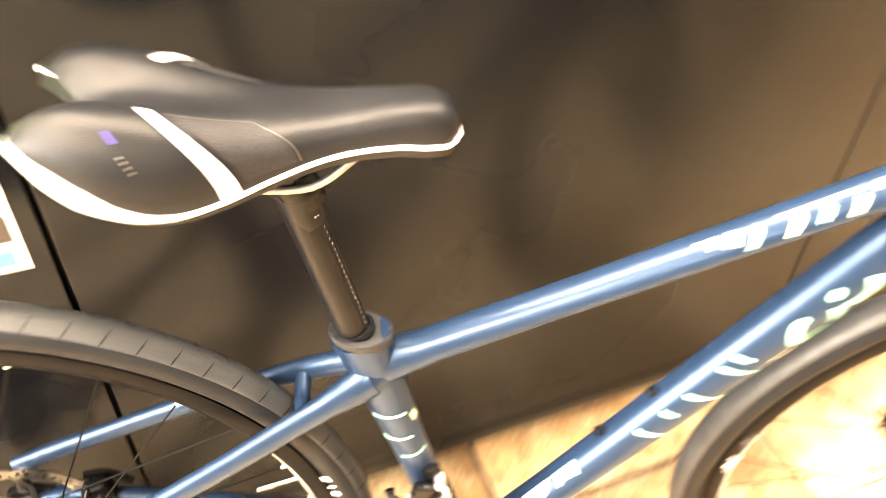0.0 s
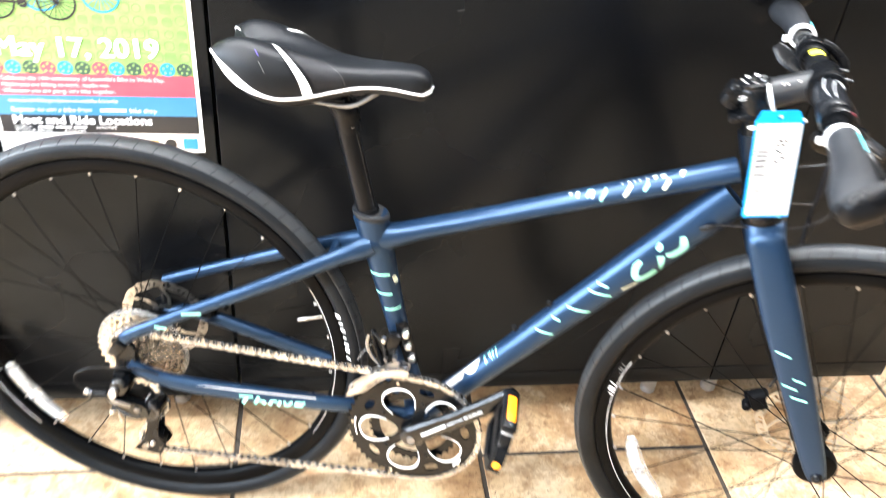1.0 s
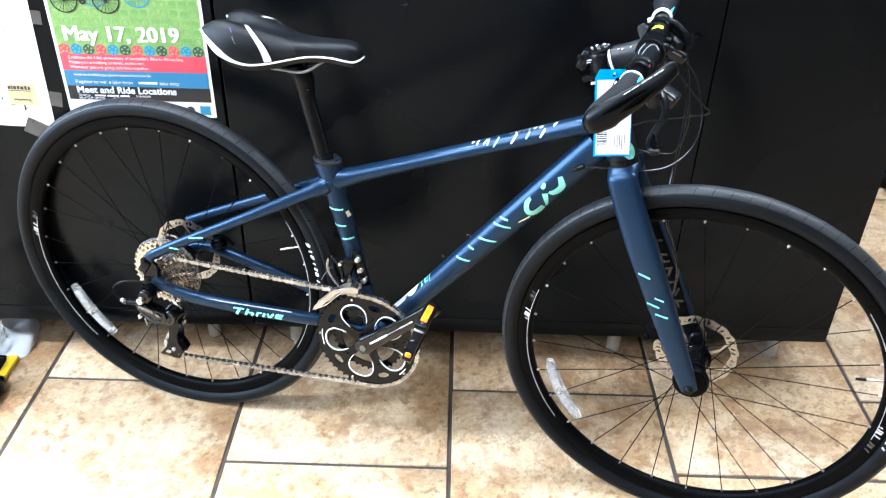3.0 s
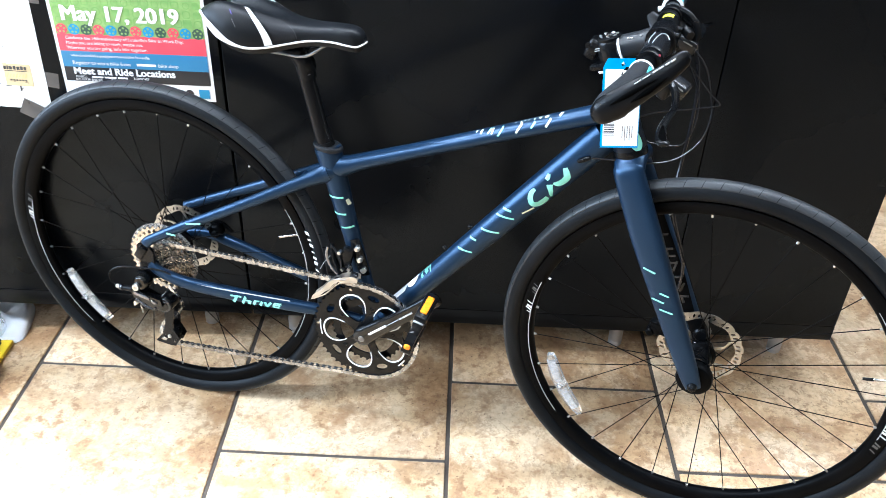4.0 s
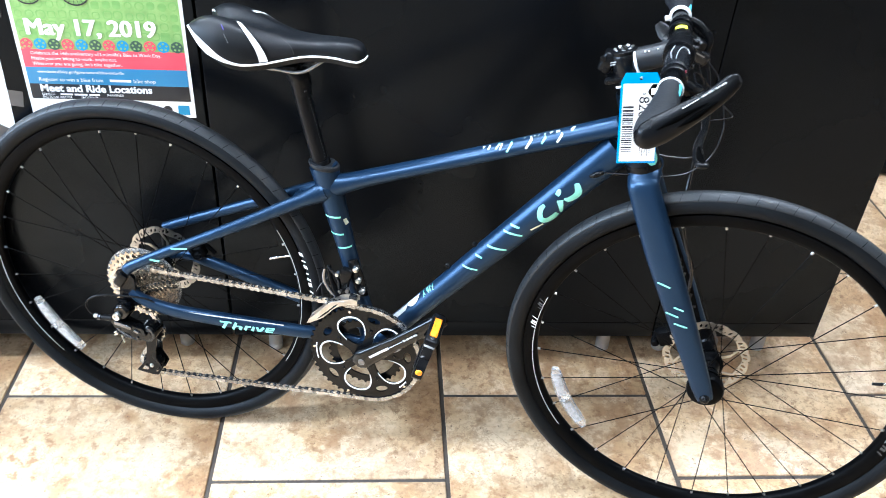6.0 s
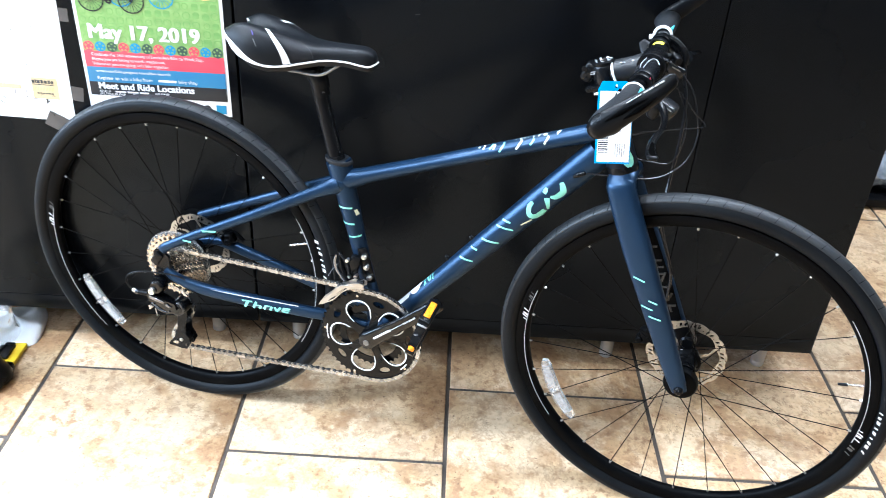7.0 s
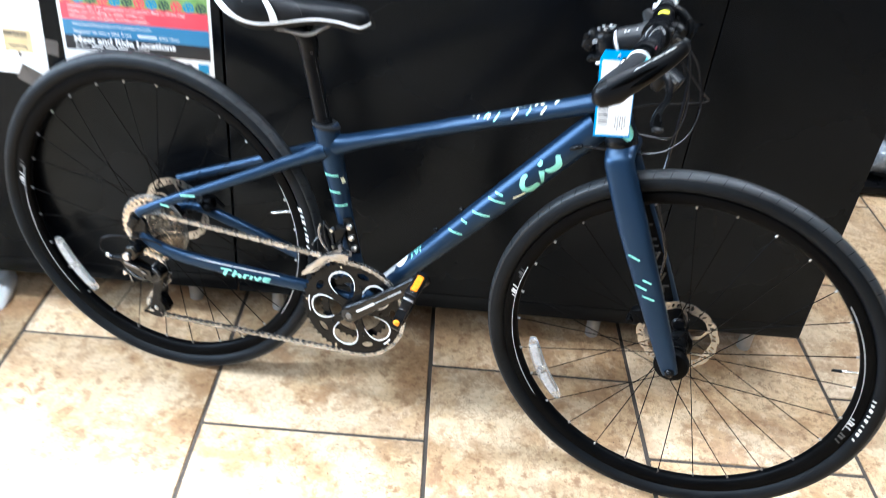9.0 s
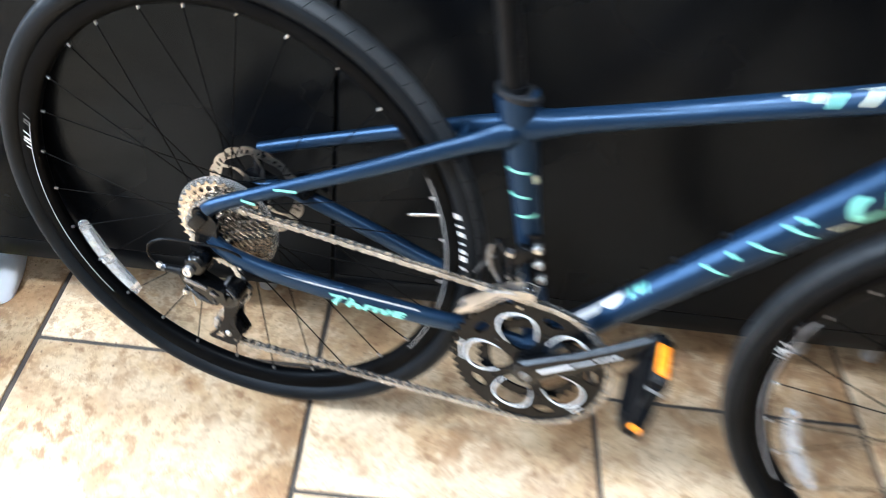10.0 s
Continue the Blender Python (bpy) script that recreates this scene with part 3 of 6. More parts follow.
for mat, w, p, q in (
    (CREAM, 0.0022, (0.606, 0.3605), (0.6115, 0.3675)), (TEAL, 0.0024, (0.6265, 0.3640), (0.6315, 0.3715)), (CREAM, 0.0024, (0.6150, 0.3610), (0.6175, 0.3690)), (CREAM, 0.0024, (0.6330, 0.3650), (0.6350, 0.3720)), (TEAL, 0.0028, (0.6440, 0.3640), (0.6505, 0.3775)),
    (CREAM, 0.0032, (0.6725, 0.3745), (0.6800, 0.3890)), (TEAL, 0.0030, (0.6955, 0.3860), (0.7005, 0.3960)), (CREAM, 0.0032, (0.7185, 0.3920), (0.7245, 0.4050)), (CREAM, 0.0026, (0.7370, 0.4110), (0.7455, 0.4215)), (TEAL, 0.0024, (0.6400, 0.3770), (0.6450, 0.3800)),
):
    part("decal_stripe", top_tube.stripe(p, q, w, 5), mat, tt, "pale slanted decal stripe")
AXIS = top_tube.t
RISE = V((0.42, 0, 0.91))
for s0, n0, s1, n1, w in (
    (0.000, 0.0080, 0.016, 0.0085, 0.0011), (0.0075, 0.0000, 0.011, 0.0080, 0.0011), (0.0165, 0.0, 0.0205, 0.0085, 0.0010), (0.0185, 0.0042, 0.0245, 0.0040, 0.0009), (0.0235, 0.0, 0.0250, 0.0040, 0.0010), (0.0300, 0.0, 0.0325, 0.0050, 0.0010), (0.0320, 0.0048, 0.0370, 0.0052, 0.0009),
    (0.0395, 0.0, 0.0420, 0.0050, 0.0011), (0.0475, 0.0055, 0.0485, 0.0, 0.0010), (0.0485, 0.0, 0.0555, 0.0056, 0.0011), (0.0580, 0.0, 0.0600, 0.0052, 0.0010), (0.0595, 0.0052, 0.0665, 0.0052, 0.0009), (0.0590, 0.0026, 0.0650, 0.0028, 0.0008), (0.0580, 0.0, 0.0640, 0.0, 0.0008),
):
    o = V((0.6605, 0, 0.3830))
    p, q = o + AXIS * s0 + RISE * n0, o + AXIS * s1 + RISE * n1
    part("logo_shape", top_tube.stripe((p.x, p.z), (q.x, q.z), 2 * w, 4), CREAM, tt, "pale logo stroke")

# stays
CS = [(0.002, -0.066, 0.012), (0.022, -0.067, -0.002), (0.075, -0.064, -0.017), (0.165, -0.056, -0.0245), (0.295, -0.0435, -0.0305), (0.350, -0.0325, -0.036), (0.425, -0.022, -0.050)]
SS = [(0.352, -0.014, 0.246), (0.30, -0.024, 0.220), (0.20, -0.043, 0.168), (0.07, -0.061, 0.101), (0.012, -0.067, 0.068), (-0.002, -0.068, 0.056)]


near_cs = part("chain_stay", sweep(curve_points(CS), [0.007, 0.008, 0.009, 0.010, 0.0095, 0.0088, 0.010], [0.009, 0.0105, 0.0125, 0.0135, 0.0125, 0.0115, 0.012], 16, square=0.8), PAINT, bike)
part("chain_stay", sweep(curve_points([(0.0, 0.064, 0.01), (0.04, 0.062, 0.022), (0.102, 0.055, 0.018), (0.299, 0.046, -0.026), (0.425, 0.026, -0.048)]), 0.009, [0.009, 0.010, 0.012, 0.012, 0.012], 16, square=0.8), PAINT, bike)
near_ss = part("seat_stay", sweep(curve_points(SS), [0.011, 0.0085, 0.0075, 0.0075, 0.007], [0.0135, 0.0115, 0.0095, 0.0095, 0.0105], 14), PAINT, bike)
part("seat_stay", sweep(curve_points([(0.348, 0.012, 0.243), (0.30, 0.029, 0.219), (0.20, 0.048, 0.168), (0.06, 0.062, 0.10), (0.022, 0.064, 0.0815), (0.006, 0.065, 0.0735)]), [0.011, 0.0085, 0.0075, 0.0075, 0.007], [0.0135, 0.0115, 0.0095, 0.0095, 0.0095], 14), PAINT, bike)
part("stay_bridge", sweep(curve_points([(0.294, -0.026, 0.216), (0.292, 0, 0.211), (0.294, 0.03, 0.216)], 5), 0.007, 0.008, 12, side=(1, 0, 0)), PAINT, bike)
part("dropout", plate([(-0.022, 0.05), (-0.004, 0.058), (0.012, 0.04), (0.012, 0.012), (0.03, 0.0), (0.022, -0.014), (0.0, -0.02), (-0.016, -0.035), (-0.03, -0.03), (-0.022, -0.008), (-0.018, 0.02)], [], 0.007, y=-0.0665), BLACK_METAL, bike, "black dropout plate")
part("stay_socket", block((0.017, 0.013, 0.030), (-0.0135, -0.0685, 0.036), (0, 34, 0), 0.003), BLACK_METAL, bike, "black stay end socket")
part("stay_socket", sweep([(0.016, 0.0645, 0.0780), (0.004, 0.0655, 0.0600), (0.002, 0.0660, 0.0320)], [0.0055, 0.005, 0.0045], [0.0075, 0.0068, 0.008], 10), BLACK_METAL, bike, "black stay end socket")
part("dropout", plate([(-0.016, 0.03), (0.0, 0.04), (0.03, 0.03), (0.035, 0.005), (0.0, -0.015), (-0.018, 0.0)], [], 0.007, y=0.0665), BLACK_METAL, bike, "black dropout plate")


def on_stay(path, p, q, w, ya):
    """A thin decal bar on the outer face of a stay."""
    p, q = V((p[0], 0, p[1])), V((q[0], 0, q[1]))
    d = (q - p).normalized()
    n = V((-d.z, 0, d.x)) * w / 2
    bm = bmesh.new()
    k = 8
    rows = []
    for i in range(k + 1):
        c = p.lerp(q, i / k)
        y = float(np.interp(c.x, [v[0] for v in path], [v[1] for v in path])) - ya
        rows.append([bm.verts.new(c - n + V((0, y, 0))), bm.verts.new(c + n + V((0, y + 0.0004, 0)))])
    for a, b in zip(rows, rows[1:]):
        bm.faces.new((a[0], b[0], b[1], a[1]))
    return bm


CSX = sorted(CS)
SSX = sorted(SS)
part("decal_line", on_stay(CSX, (0.095, -0.0125), (0.284, -0.0165), 0.0022, 0.0083), SILVER_DECAL, near_cs, "silver decal line")
for x0, h0, x1, h1, w in (
    (0.1690, 0.0142, 0.1905, 0.0142, 0.0034), (0.1745, 0.0, 0.1815, 0.0130, 0.0056), (0.1925, 0.0, 0.1990, 0.0150, 0.0052), (0.1970, 0.0070, 0.2060, 0.0070, 0.0030), (0.2050, 0.0, 0.2085, 0.0075, 0.0052), (0.2145, 0.0, 0.2185, 0.0092, 0.0050), (0.2180, 0.0085, 0.2260, 0.0088, 0.0032),
    (0.2275, 0.0, 0.2315, 0.0092, 0.0050), (0.2370, 0.0092, 0.2400, 0.0, 0.0046), (0.2405, 0.0, 0.2495, 0.0095, 0.0046), (0.2530, 0.0005, 0.2565, 0.0090, 0.0048), (0.2550, 0.0090, 0.2690, 0.0090, 0.0028), (0.2540, 0.0048, 0.2670, 0.0050, 0.0024), (0.2530, 0.0008, 0.2650, 0.0008, 0.0026),
):
    z0 = -0.0352 + 0.02 * (x0 - 0.17)
    part("logo_shape", on_stay(CSX, (x0, z0 + h0), (x1, z0 + h1), w, 0.0124), TEAL, near_cs, "mint slanted logo stroke")
for p, q in (((0.089, 0.1165), (0.117, 0.1195)), ((0.049, 0.0905), (0.066, 0.0885))):
    part("decal_stripe", on_stay(SSX, p, q, 0.0034, 0.0088), TEAL, near_ss, "mint decal stripe")

# head tube, in the turned front's space


def head(z):
    return V((-0.0475 - 0.3443 * z, 0, z))


COCK = FRONT @ Matrix.Translation((0, -0.008, 0))
# Darker than the other tubes for the shade below tag and bars.
ht = part("head_tube", sweep([head(z) for z in (0.372, 0.378, 0.40, 0.44, 0.475, 0.482)], [0.0255, 0.0265, 0.0235, 0.0215, 0.0225, 0.022], None, 24), SHADED_BLUE, bike, m=COCK)
part("head_logo", sweep(curve_points([head(0.412) + V((0.0155, -0.0215, 0.0)), head(0.395) + V((0.0195, -0.0165, 0)), head(0.386) + V((0.0165, -0.0215, 0)), head(0.40) + V((0.0045, -0.0245, 0))], 5), [0.0012, 0.0012], [0.0055, 0.006, 0.005], 8), TEAL, ht, "mint logo shape")
# Black ring made taller to carry the same shade up the tube.
part("lower_headset_ring", sweep([head(0.364), head(0.366), head(0.379), head(0.381)], [0.0262, 0.0270, 0.0262, 0.0250], None, 24), BLACK_METAL, bike, m=COCK)
part("headset_spacer", sweep([head(z) for z in (0.482, 0.486, 0.500)], [0.0205, 0.019, 0.0185], None, 22), BLACK_METAL, bike, m=COCK)

# fork
LEG = [(-0.171, -0.020, 0.360), (-0.163, -0.040, 0.338), (-0.121, -0.052, 0.250), (-0.065, -0.059, 0.135), (-0.016, -0.062, 0.032), (0.002, -0.062, -0.006)]
FAR_LEG = [(x + dx, -y, z) for (x, y, z), dx in zip(LEG[1:], (-0.006, -0.009, -0.006, -0.003, 0.0))]
ARCH = LEG[:0:-1] + [(-0.1685, -0.0325, 0.3520), (-0.1705, -0.018, 0.3605), (-0.171, 0.0, 0.3625), (-0.1705, 0.018, 0.3605), (-0.1685, 0.0325, 0.3520)] + FAR_LEG
A_HALF = [0.006, 0.009, 0.011, 0.012, 0.0135, 0.0135, 0.0125, 0.0120]
B_HALF = [0.013, 0.0172, 0.0215, 0.0250, 0.0238, 0.0240, 0.0250, 0.0255]
arch = tube_rings(curve_points(ARCH), A_HALF + A_HALF[-2::-1], B_HALF + [0.0250, 0.0238, 0.0226, 0.0222, 0.0190, 0.0158, 0.0125], 20, square=0.74)
cut = 4 * 6
near_leg = part("fork_leg", skin(bmesh.new(), arch[: cut + 1]), PAINT, bike, m=FRONT)
part("fork_crown", skin(bmesh.new(), arch[cut : len(arch) - cut], caps=False), PAINT, bike, m=FRONT)
far_leg = part("fork_leg", skin(bmesh.new(), arch[len(arch) - cut - 1 :]), PAINT, bike, m=FRONT)
LEGX = sorted(LEG)
for p, q in (((-0.1165, 0.204), (-0.096, 0.200)), ((-0.0835, 0.167), (-0.068, 0.165)), ((-0.094, 0.154), (-0.0735, 0.151)), ((-0.078, 0.1375), (-0.0565, 0.136))):
    part("decal_stripe", on_stay(LEGX, p, q, 0.0026, 0.0140), TEAL, near_leg, "mint decal stripe")
part("black_panel", sweep([(-0.138, 0.0365, 0.268), (-0.130, 0.0385, 0.25), (-0.071, 0.0460, 0.135), (-0.030, 0.0490, 0.052)], 0.0012, [0.014, 0.0180, 0.0165, 0.011], 8), DEEP_BLACK, far_leg, "matt black inner face")
for f0, f1, k0, k1 in ((0.0, 0.03, -1, 1), (0.0, 0.14, 0, 0), (0.20, 0.23, -1, 1), (0.30, 0.33, -1, 1), (0.21, 0.32, 0, 0), (0.40, 0.43, -1, 1), (0.41, 0.53, 1, 0), (0.60, 0.63, -1, 1), (0.70, 0.82, -1, 0), (0.82, 0.72, 0, 1), (0.88, 0.91, -1, 1), (0.90, 0.99, 0, 0)):
    p, q = V((-0.108, 0.0, 0.212)).lerp(V((-0.046, 0.0, 0.082)), f0), V((-0.108, 0.0, 0.212)).lerp(V((-0.046, 0.0, 0.082)), f1)
    p, q = p + V((0.0105, 0, 0.0052)) * k0 + V((0, 0.0395 + 0.0068 * f0, 0)), q + V((0.0105, 0, 0.0052)) * k1 + V((0, 0.0395 + 0.0068 * f1, 0))
    part("logo_shape", sweep([p, q], 0.0008, 0.0024, 6), FAINT_DECAL, far_leg, "dark grey logo stroke")
part("axle_nut", lathe([(0.0, -0.075), (0.005, -0.075), (0.0075, -0.073), (0.0085, -0.069), (0.0085, -0.062), (0.0, -0.062)], 20), BLACK_METAL, bike, "black front axle end", FRONT)
part("axle_bolt", lathe([(0.0, -0.0775), (0.003, -0.0775), (0.0042, -0.0755), (0.0042, -0.07), (0.0, -0.07)], 12), BLACK_METAL, bike, m=FRONT)


# wheels
def ring_mesh(r0, r1, y, n, a0, a1, skew=0.0):
    """A thin flat arc on the wheel's right side; skew leans its ends."""
    bm = bmesh.new()
    rows = []
    for k in range(n + 1):
        t = radians(a0 + (a1 - a0) * k / n)
        rows.append([bm.verts.new((r * math.cos(t + q), y, r * math.sin(t + q))) for r, q in ((r0, 0.0), (r1, radians(skew)))])
    for a, b in zip(rows, rows[1:]):
        bm.faces.new((a[0], b[0], b[1], a[1]))
    return bm


def rotor_mesh():
    """The wavy brake track with pairs of slanted slots."""
    outer, inner, n = [], [], 168
    for k in range(n):
        t = math.tau * k / n
        r = 0.0772 + 0.0036 * abs(math.sin(8 * t)) ** 0.55
        outer.append((r * math.cos(t), r * math.sin(t)))
        r = 0.0640 + 0.0020 * math.sin(8 * t + 0.6)
        inner.append((r * math.cos(t), r * math.sin(t)))
    holes = [inner[::-1]]
    for k in range(48):
        t = math.tau * (k + 0.5) / 48
        mid = 0.0712 + (0.0 if k % 3 else -0.0030)
        cx, cz = mid * math.cos(t), mid * math.sin(t)
        tilt, a, b = (t - 0.45, 0.0048, 0.0024) if k % 3 else (t, 0.0015, 0.0015)
        holes.append([(cx + a * math.cos(u) * math.cos(tilt) - b * math.sin(u) * math.sin(tilt), cz + a * math.cos(u) * math.sin(tilt) + b * math.sin(u) * math.cos(tilt)) for u in (math.tau * i / 8 for i in range(8))])
    return plate(outer, holes, 0.0019)


def rotor_arms():
    """The curved carrier inside the brake track."""
    out, n = [], 6
    for k in range(n):
        t = math.tau * k / n
        for r, dt_ in ((0.026, -0.06), (0.045, 0.20), (0.0650, 0.50), (0.0650, 0.60), (0.046, 0.34), (0.028, 0.26)):
            out.append((r * math.cos(t + dt_), r * math.sin(t + dt_)))
    return plate(out, [circle(0.018, 24)], 0.0018)


TYRE_W = 0.0185


def wheel_on(parent, m, phase, rear, reflector, valve, arcs, logos):
    tall = 0.86 if rear else 1.0
    prof = []
    for k in range(22):
        t = math.tau * k / 22
        prof.append((0.3340 + 0.0190 * math.cos(t) * (tall if math.cos(t) > 0 else 0.84), TYRE_W * math.sin(t)))
    rim_prof = [(0.3185, -0.0108), (0.3192, -0.0118), (0.3175, -0.0122), (0.306, -0.0118), (0.2985, -0.0085), (0.2955, -0.004), (0.2955, 0.004), (0.2985, 0.0085), (0.306, 0.0118), (0.3175, 0.0122), (0.3192, 0.0118), (0.3185, 0.0108), (0.310, 0.0095), (0.310, -0.0095)]
    wheel = part("wheel", lathe(rim_prof, 112, closed=True), DEEP_BLACK, parent, "black alloy rim with a slick black tyre", m)
    place = pose(*HUB, -LEAN_DEG, 0, YAW_DEG) @ m
    back = place.inverted()

    def pressed(bm, gap=0.0):
        # pressed flat on the floor and against the cabinet
        for v in bm.verts:
            w = place @ v.co
            v.co = back @ V((w.x, min(w.y, WALL_Y - 0.0005 - gap), max(w.z, 0.0003 + gap)))
        return bm

    part("tyre", pressed(lathe(prof, 128, closed=True), 0.0008), RUBBER, wheel, "black slick road tyre with fine shoulder cuts")
    band = [(0.3338 + 0.0188 * tall * math.cos(radians(a)), (TYRE_W - 0.0002) * math.sin(radians(a))) for a in (55, -55)]
    for a in (-54, -50, -42, -32, -21, -10, 0, 10, 21, 32, 42, 50, 54):
        lift = 0.0199 if abs(a) < 53 else 0.0194
        band.append((0.3340 + lift * tall * math.cos(radians(a)), (TYRE_W + lift - 0.0190) * math.sin(radians(a))))
    part("tread", pressed(lathe(band, 128, closed=True)), LIT_TREAD, wheel, "slick tread band, lightened as if lit from above")
    bm = bmesh.new()
    for k in range(80):
        for s in (-1, 1):
            t0 = math.tau * (k + (0.5 if s > 0 else 0)) / 80
            rows = []
            for j in range(7):
                f = j / 6
                ang = radians(6 + 46 * f) * s
                tt_ = t0 + 0.016 * f
                r, y = 0.3340 + (0.0199 * tall + 0.0003) * math.cos(ang), (TYRE_W + 0.0012) * math.sin(ang)
                w = 0.0005 * (0.25 + 0.75 * min(1, 2.2 * f)) / r
                rows.append([bm.verts.new((r * math.cos(tt_ + d), y, r * math.sin(tt_ + d))) for d in (-w, w)])
            for a, b in zip(rows, rows[1:]):
                bm.faces.new((a[0], b[0], b[1], a[1]))
    tagged(part("tread_pattern", pressed(bm), SIPE, wheel), kind="stuff")
    flange = 0.026 if rear else 0.022
    ys = (-0.021, 0.034) if rear else (-0.034, 0.026)
    hub_prof = [(0.0, -0.068), (0.007, -0.068), (0.008, -0.05), (0.017, -0.046), (0.017 if rear else 0.021, ys[0] - 0.004), (flange + 0.004, ys[0] - 0.0015), (flange + 0.004, ys[0] + 0.0015), (0.016 if rear else 0.020, ys[0] + 0.006), (0.014 if rear else 0.0175, 0.0), (0.016 if rear else 0.020, ys[1] - 0.006), (flange + 0.004, ys[1] - 0.0015), (flange + 0.004, ys[1] + 0.0015), (0.019, ys[1] + 0.004), (0.019, 0.05), (0.008, 0.054), (0.007, 0.068), (0.0, 0.068)]
    part("hub", lathe(hub_prof, 28), DEEP_BLACK, wheel, "black hub shell")
    spoke_me, nip_me = {}, finish("nipple", rod((0, 0, -0.009), (0, 0, 0.003), 0.0021, 8), ALLOY)
    for i in range(28):
        side, fwd = 1 - i % 2, 1 if ((i + 1) // 2) % 2 else -1
        th = radians(phase + 360 / 28 * i)
        p = V((0.2975 * math.cos(th), (-1 if side == 0 else 1) * 0.002, 0.2975 * math.sin(th)))
        ht_ = th + fwd * radians(72)
        q = V((flange * math.cos(ht_), ys[side], flange * math.sin(ht_)))
        d = p - q
        key = (side,)
        if key not in spoke_me:
            spoke_me[key] = finish("spoke", rod((0, 0, 0), (0, 0, d.length - 0.004), 0.0009, 6), DEEP_BLACK)
        rot = d.to_track_quat("Z", "Y").to_matrix().to_4x4()
        part("spoke", spoke_me[key], None, wheel, m=Matrix.Translation(q) @ rot)
        part("nipple", nip_me, None, wheel, m=Matrix.Translation(p + d.normalized() * 0.002) @ rot)
    # crescent reflector clipped between the spokes
    a0, a1, rr, ry = reflector
    rings = []
    for k in range(15):
        f = k / 14
        t = radians(a0 + (a1 - a0) * f)
        w = 0.0118 * (1 - abs(2 * f - 1) ** 5 * 0.55)
        c = V((rr * math.cos(t), ry, rr * math.sin(t)))
        e = V((math.cos(t), 0, math.sin(t)))
        rings.append([c + e * w + V((0, -0.003, 0)), c + e * w * 0.6 + V((0, -0.0062, 0)), c - e * w * 0.6 + V((0, -0.0062, 0)), c - e * w + V((0, -0.003, 0)), c - e * w + V((0, 0.004, 0)), c + e * w + V((0, 0.004, 0))])
    refl = part("reflector", skin(bmesh.new(), rings), LENS, wheel, "clear crescent spoke reflector with white prism strips", angle=25)
    for f0, f1 in ((0.10, 0.44), (0.56, 0.90)):
        strip = []
        for k in range(9):
            t = radians(a0 + (a1 - a0) * (f0 + (f1 - f0) * k / 8))
            c, e = V((rr * math.cos(t), ry, rr * math.sin(t))), V((math.cos(t), 0, math.sin(t)))
            strip.append([c + e * 0.0068 + V((0, -0.0030, 0)), c - e * 0.0068 + V((0, -0.0030, 0)), c - e * 0.0068 + V((0, 0.002, 0)), c + e * 0.0068 + V((0, 0.002, 0))])
        part("prism_strip", skin(bmesh.new(), strip), REFLECT, refl, "white prism strip", smooth=False)
    tm = radians((a0 + a1) / 2)
    part("clip", lathe([(0.0, -0.0095), (0.0045, -0.0095), (0.0062, -0.0078), (0.0066, -0.006), (0.0066, 0.006), (0.0, 0.006)], 16), LENS, refl, m=Matrix.Translation((rr * math.cos(tm), ry, rr * math.sin(tm))))
    part("clip_screw", lathe([(0.0, -0.0100), (0.0026, -0.0100), (0.0030, -0.0090), (0.0, -0.0090)], 12), REFLECT, refl, m=Matrix.Translation((rr * math.cos(tm), ry, rr * math.sin(tm))))
    tv = radians(valve)
    e = V((math.cos(tv), 0, math.sin(tv)))
    vs = part("valve", rod(e * 0.297, e * 0.268, 0.0023, 10), STEEL, wheel, "bright valve stem")
    part("valve_cap", rod(e * 0.270, e * 0.254, 0.0031, 10, r2=0.0024), BLACK_PAINT if not rear else STEEL, vs)
    disc = Matrix.Translation((0.004, 0.054, 0.003)) @ Matrix.Scale(0.89, 4) if rear else Matrix.Translation((-0.005, 0.047, 0)) @ Matrix.Scale(0.92, 4)
    part("brake_rotor", rotor_mesh(), ROTOR, wheel, "wavy bright steel brake rotor", disc, smooth=False)
    part("rotor_carrier", rotor_arms(), ROTOR, wheel, m=disc, smooth=False)
    for b0, b1, r in arcs:
        part("rim_line", ring_mesh(r, r + 0.0012, -0.01235, 24, b0, b1), SILVER_DECAL, wheel, "fine silver rim line")
    for b0, b1, n, r0, r1, mat in logos:
        for i in range(n):
            s = b0 + (b1 - b0) * i / n
            y = -0.0126 if r1 < 0.3185 else -0.0172
            wide = (b1 - b0) / n * (0.30, 0.62, 0.42, 0.26, 0.55)[i % 5]
            part("logo_shape", ring_mesh(r0, r1 - (r1 - r0) * (0.0, 0.12, 0.0, 0.3)[i % 4], y, 3, s, s + wide, -0.5 if i % 2 else -0.9), mat, wheel, "small white logo stroke")
    return wheel


wheel_on(bike, Matrix.Translation((-0.0007, 0.0045, 0.0018)) @ pose(0, 0, 0, 1.3, 0, 0.54), 10.6, True, (201.5, 231, 0.2685, -0.004), 18.5, [(168, 226, 0.3015), (-28, 30, 0.3015)], [(172, 177.5, 4, 0.302, 0.3125, WHITE), (6, 22, 7, 0.3222, 0.3295, WHITE), (166.5, 170, 3, 0.302, 0.312, GREY_DECAL)])
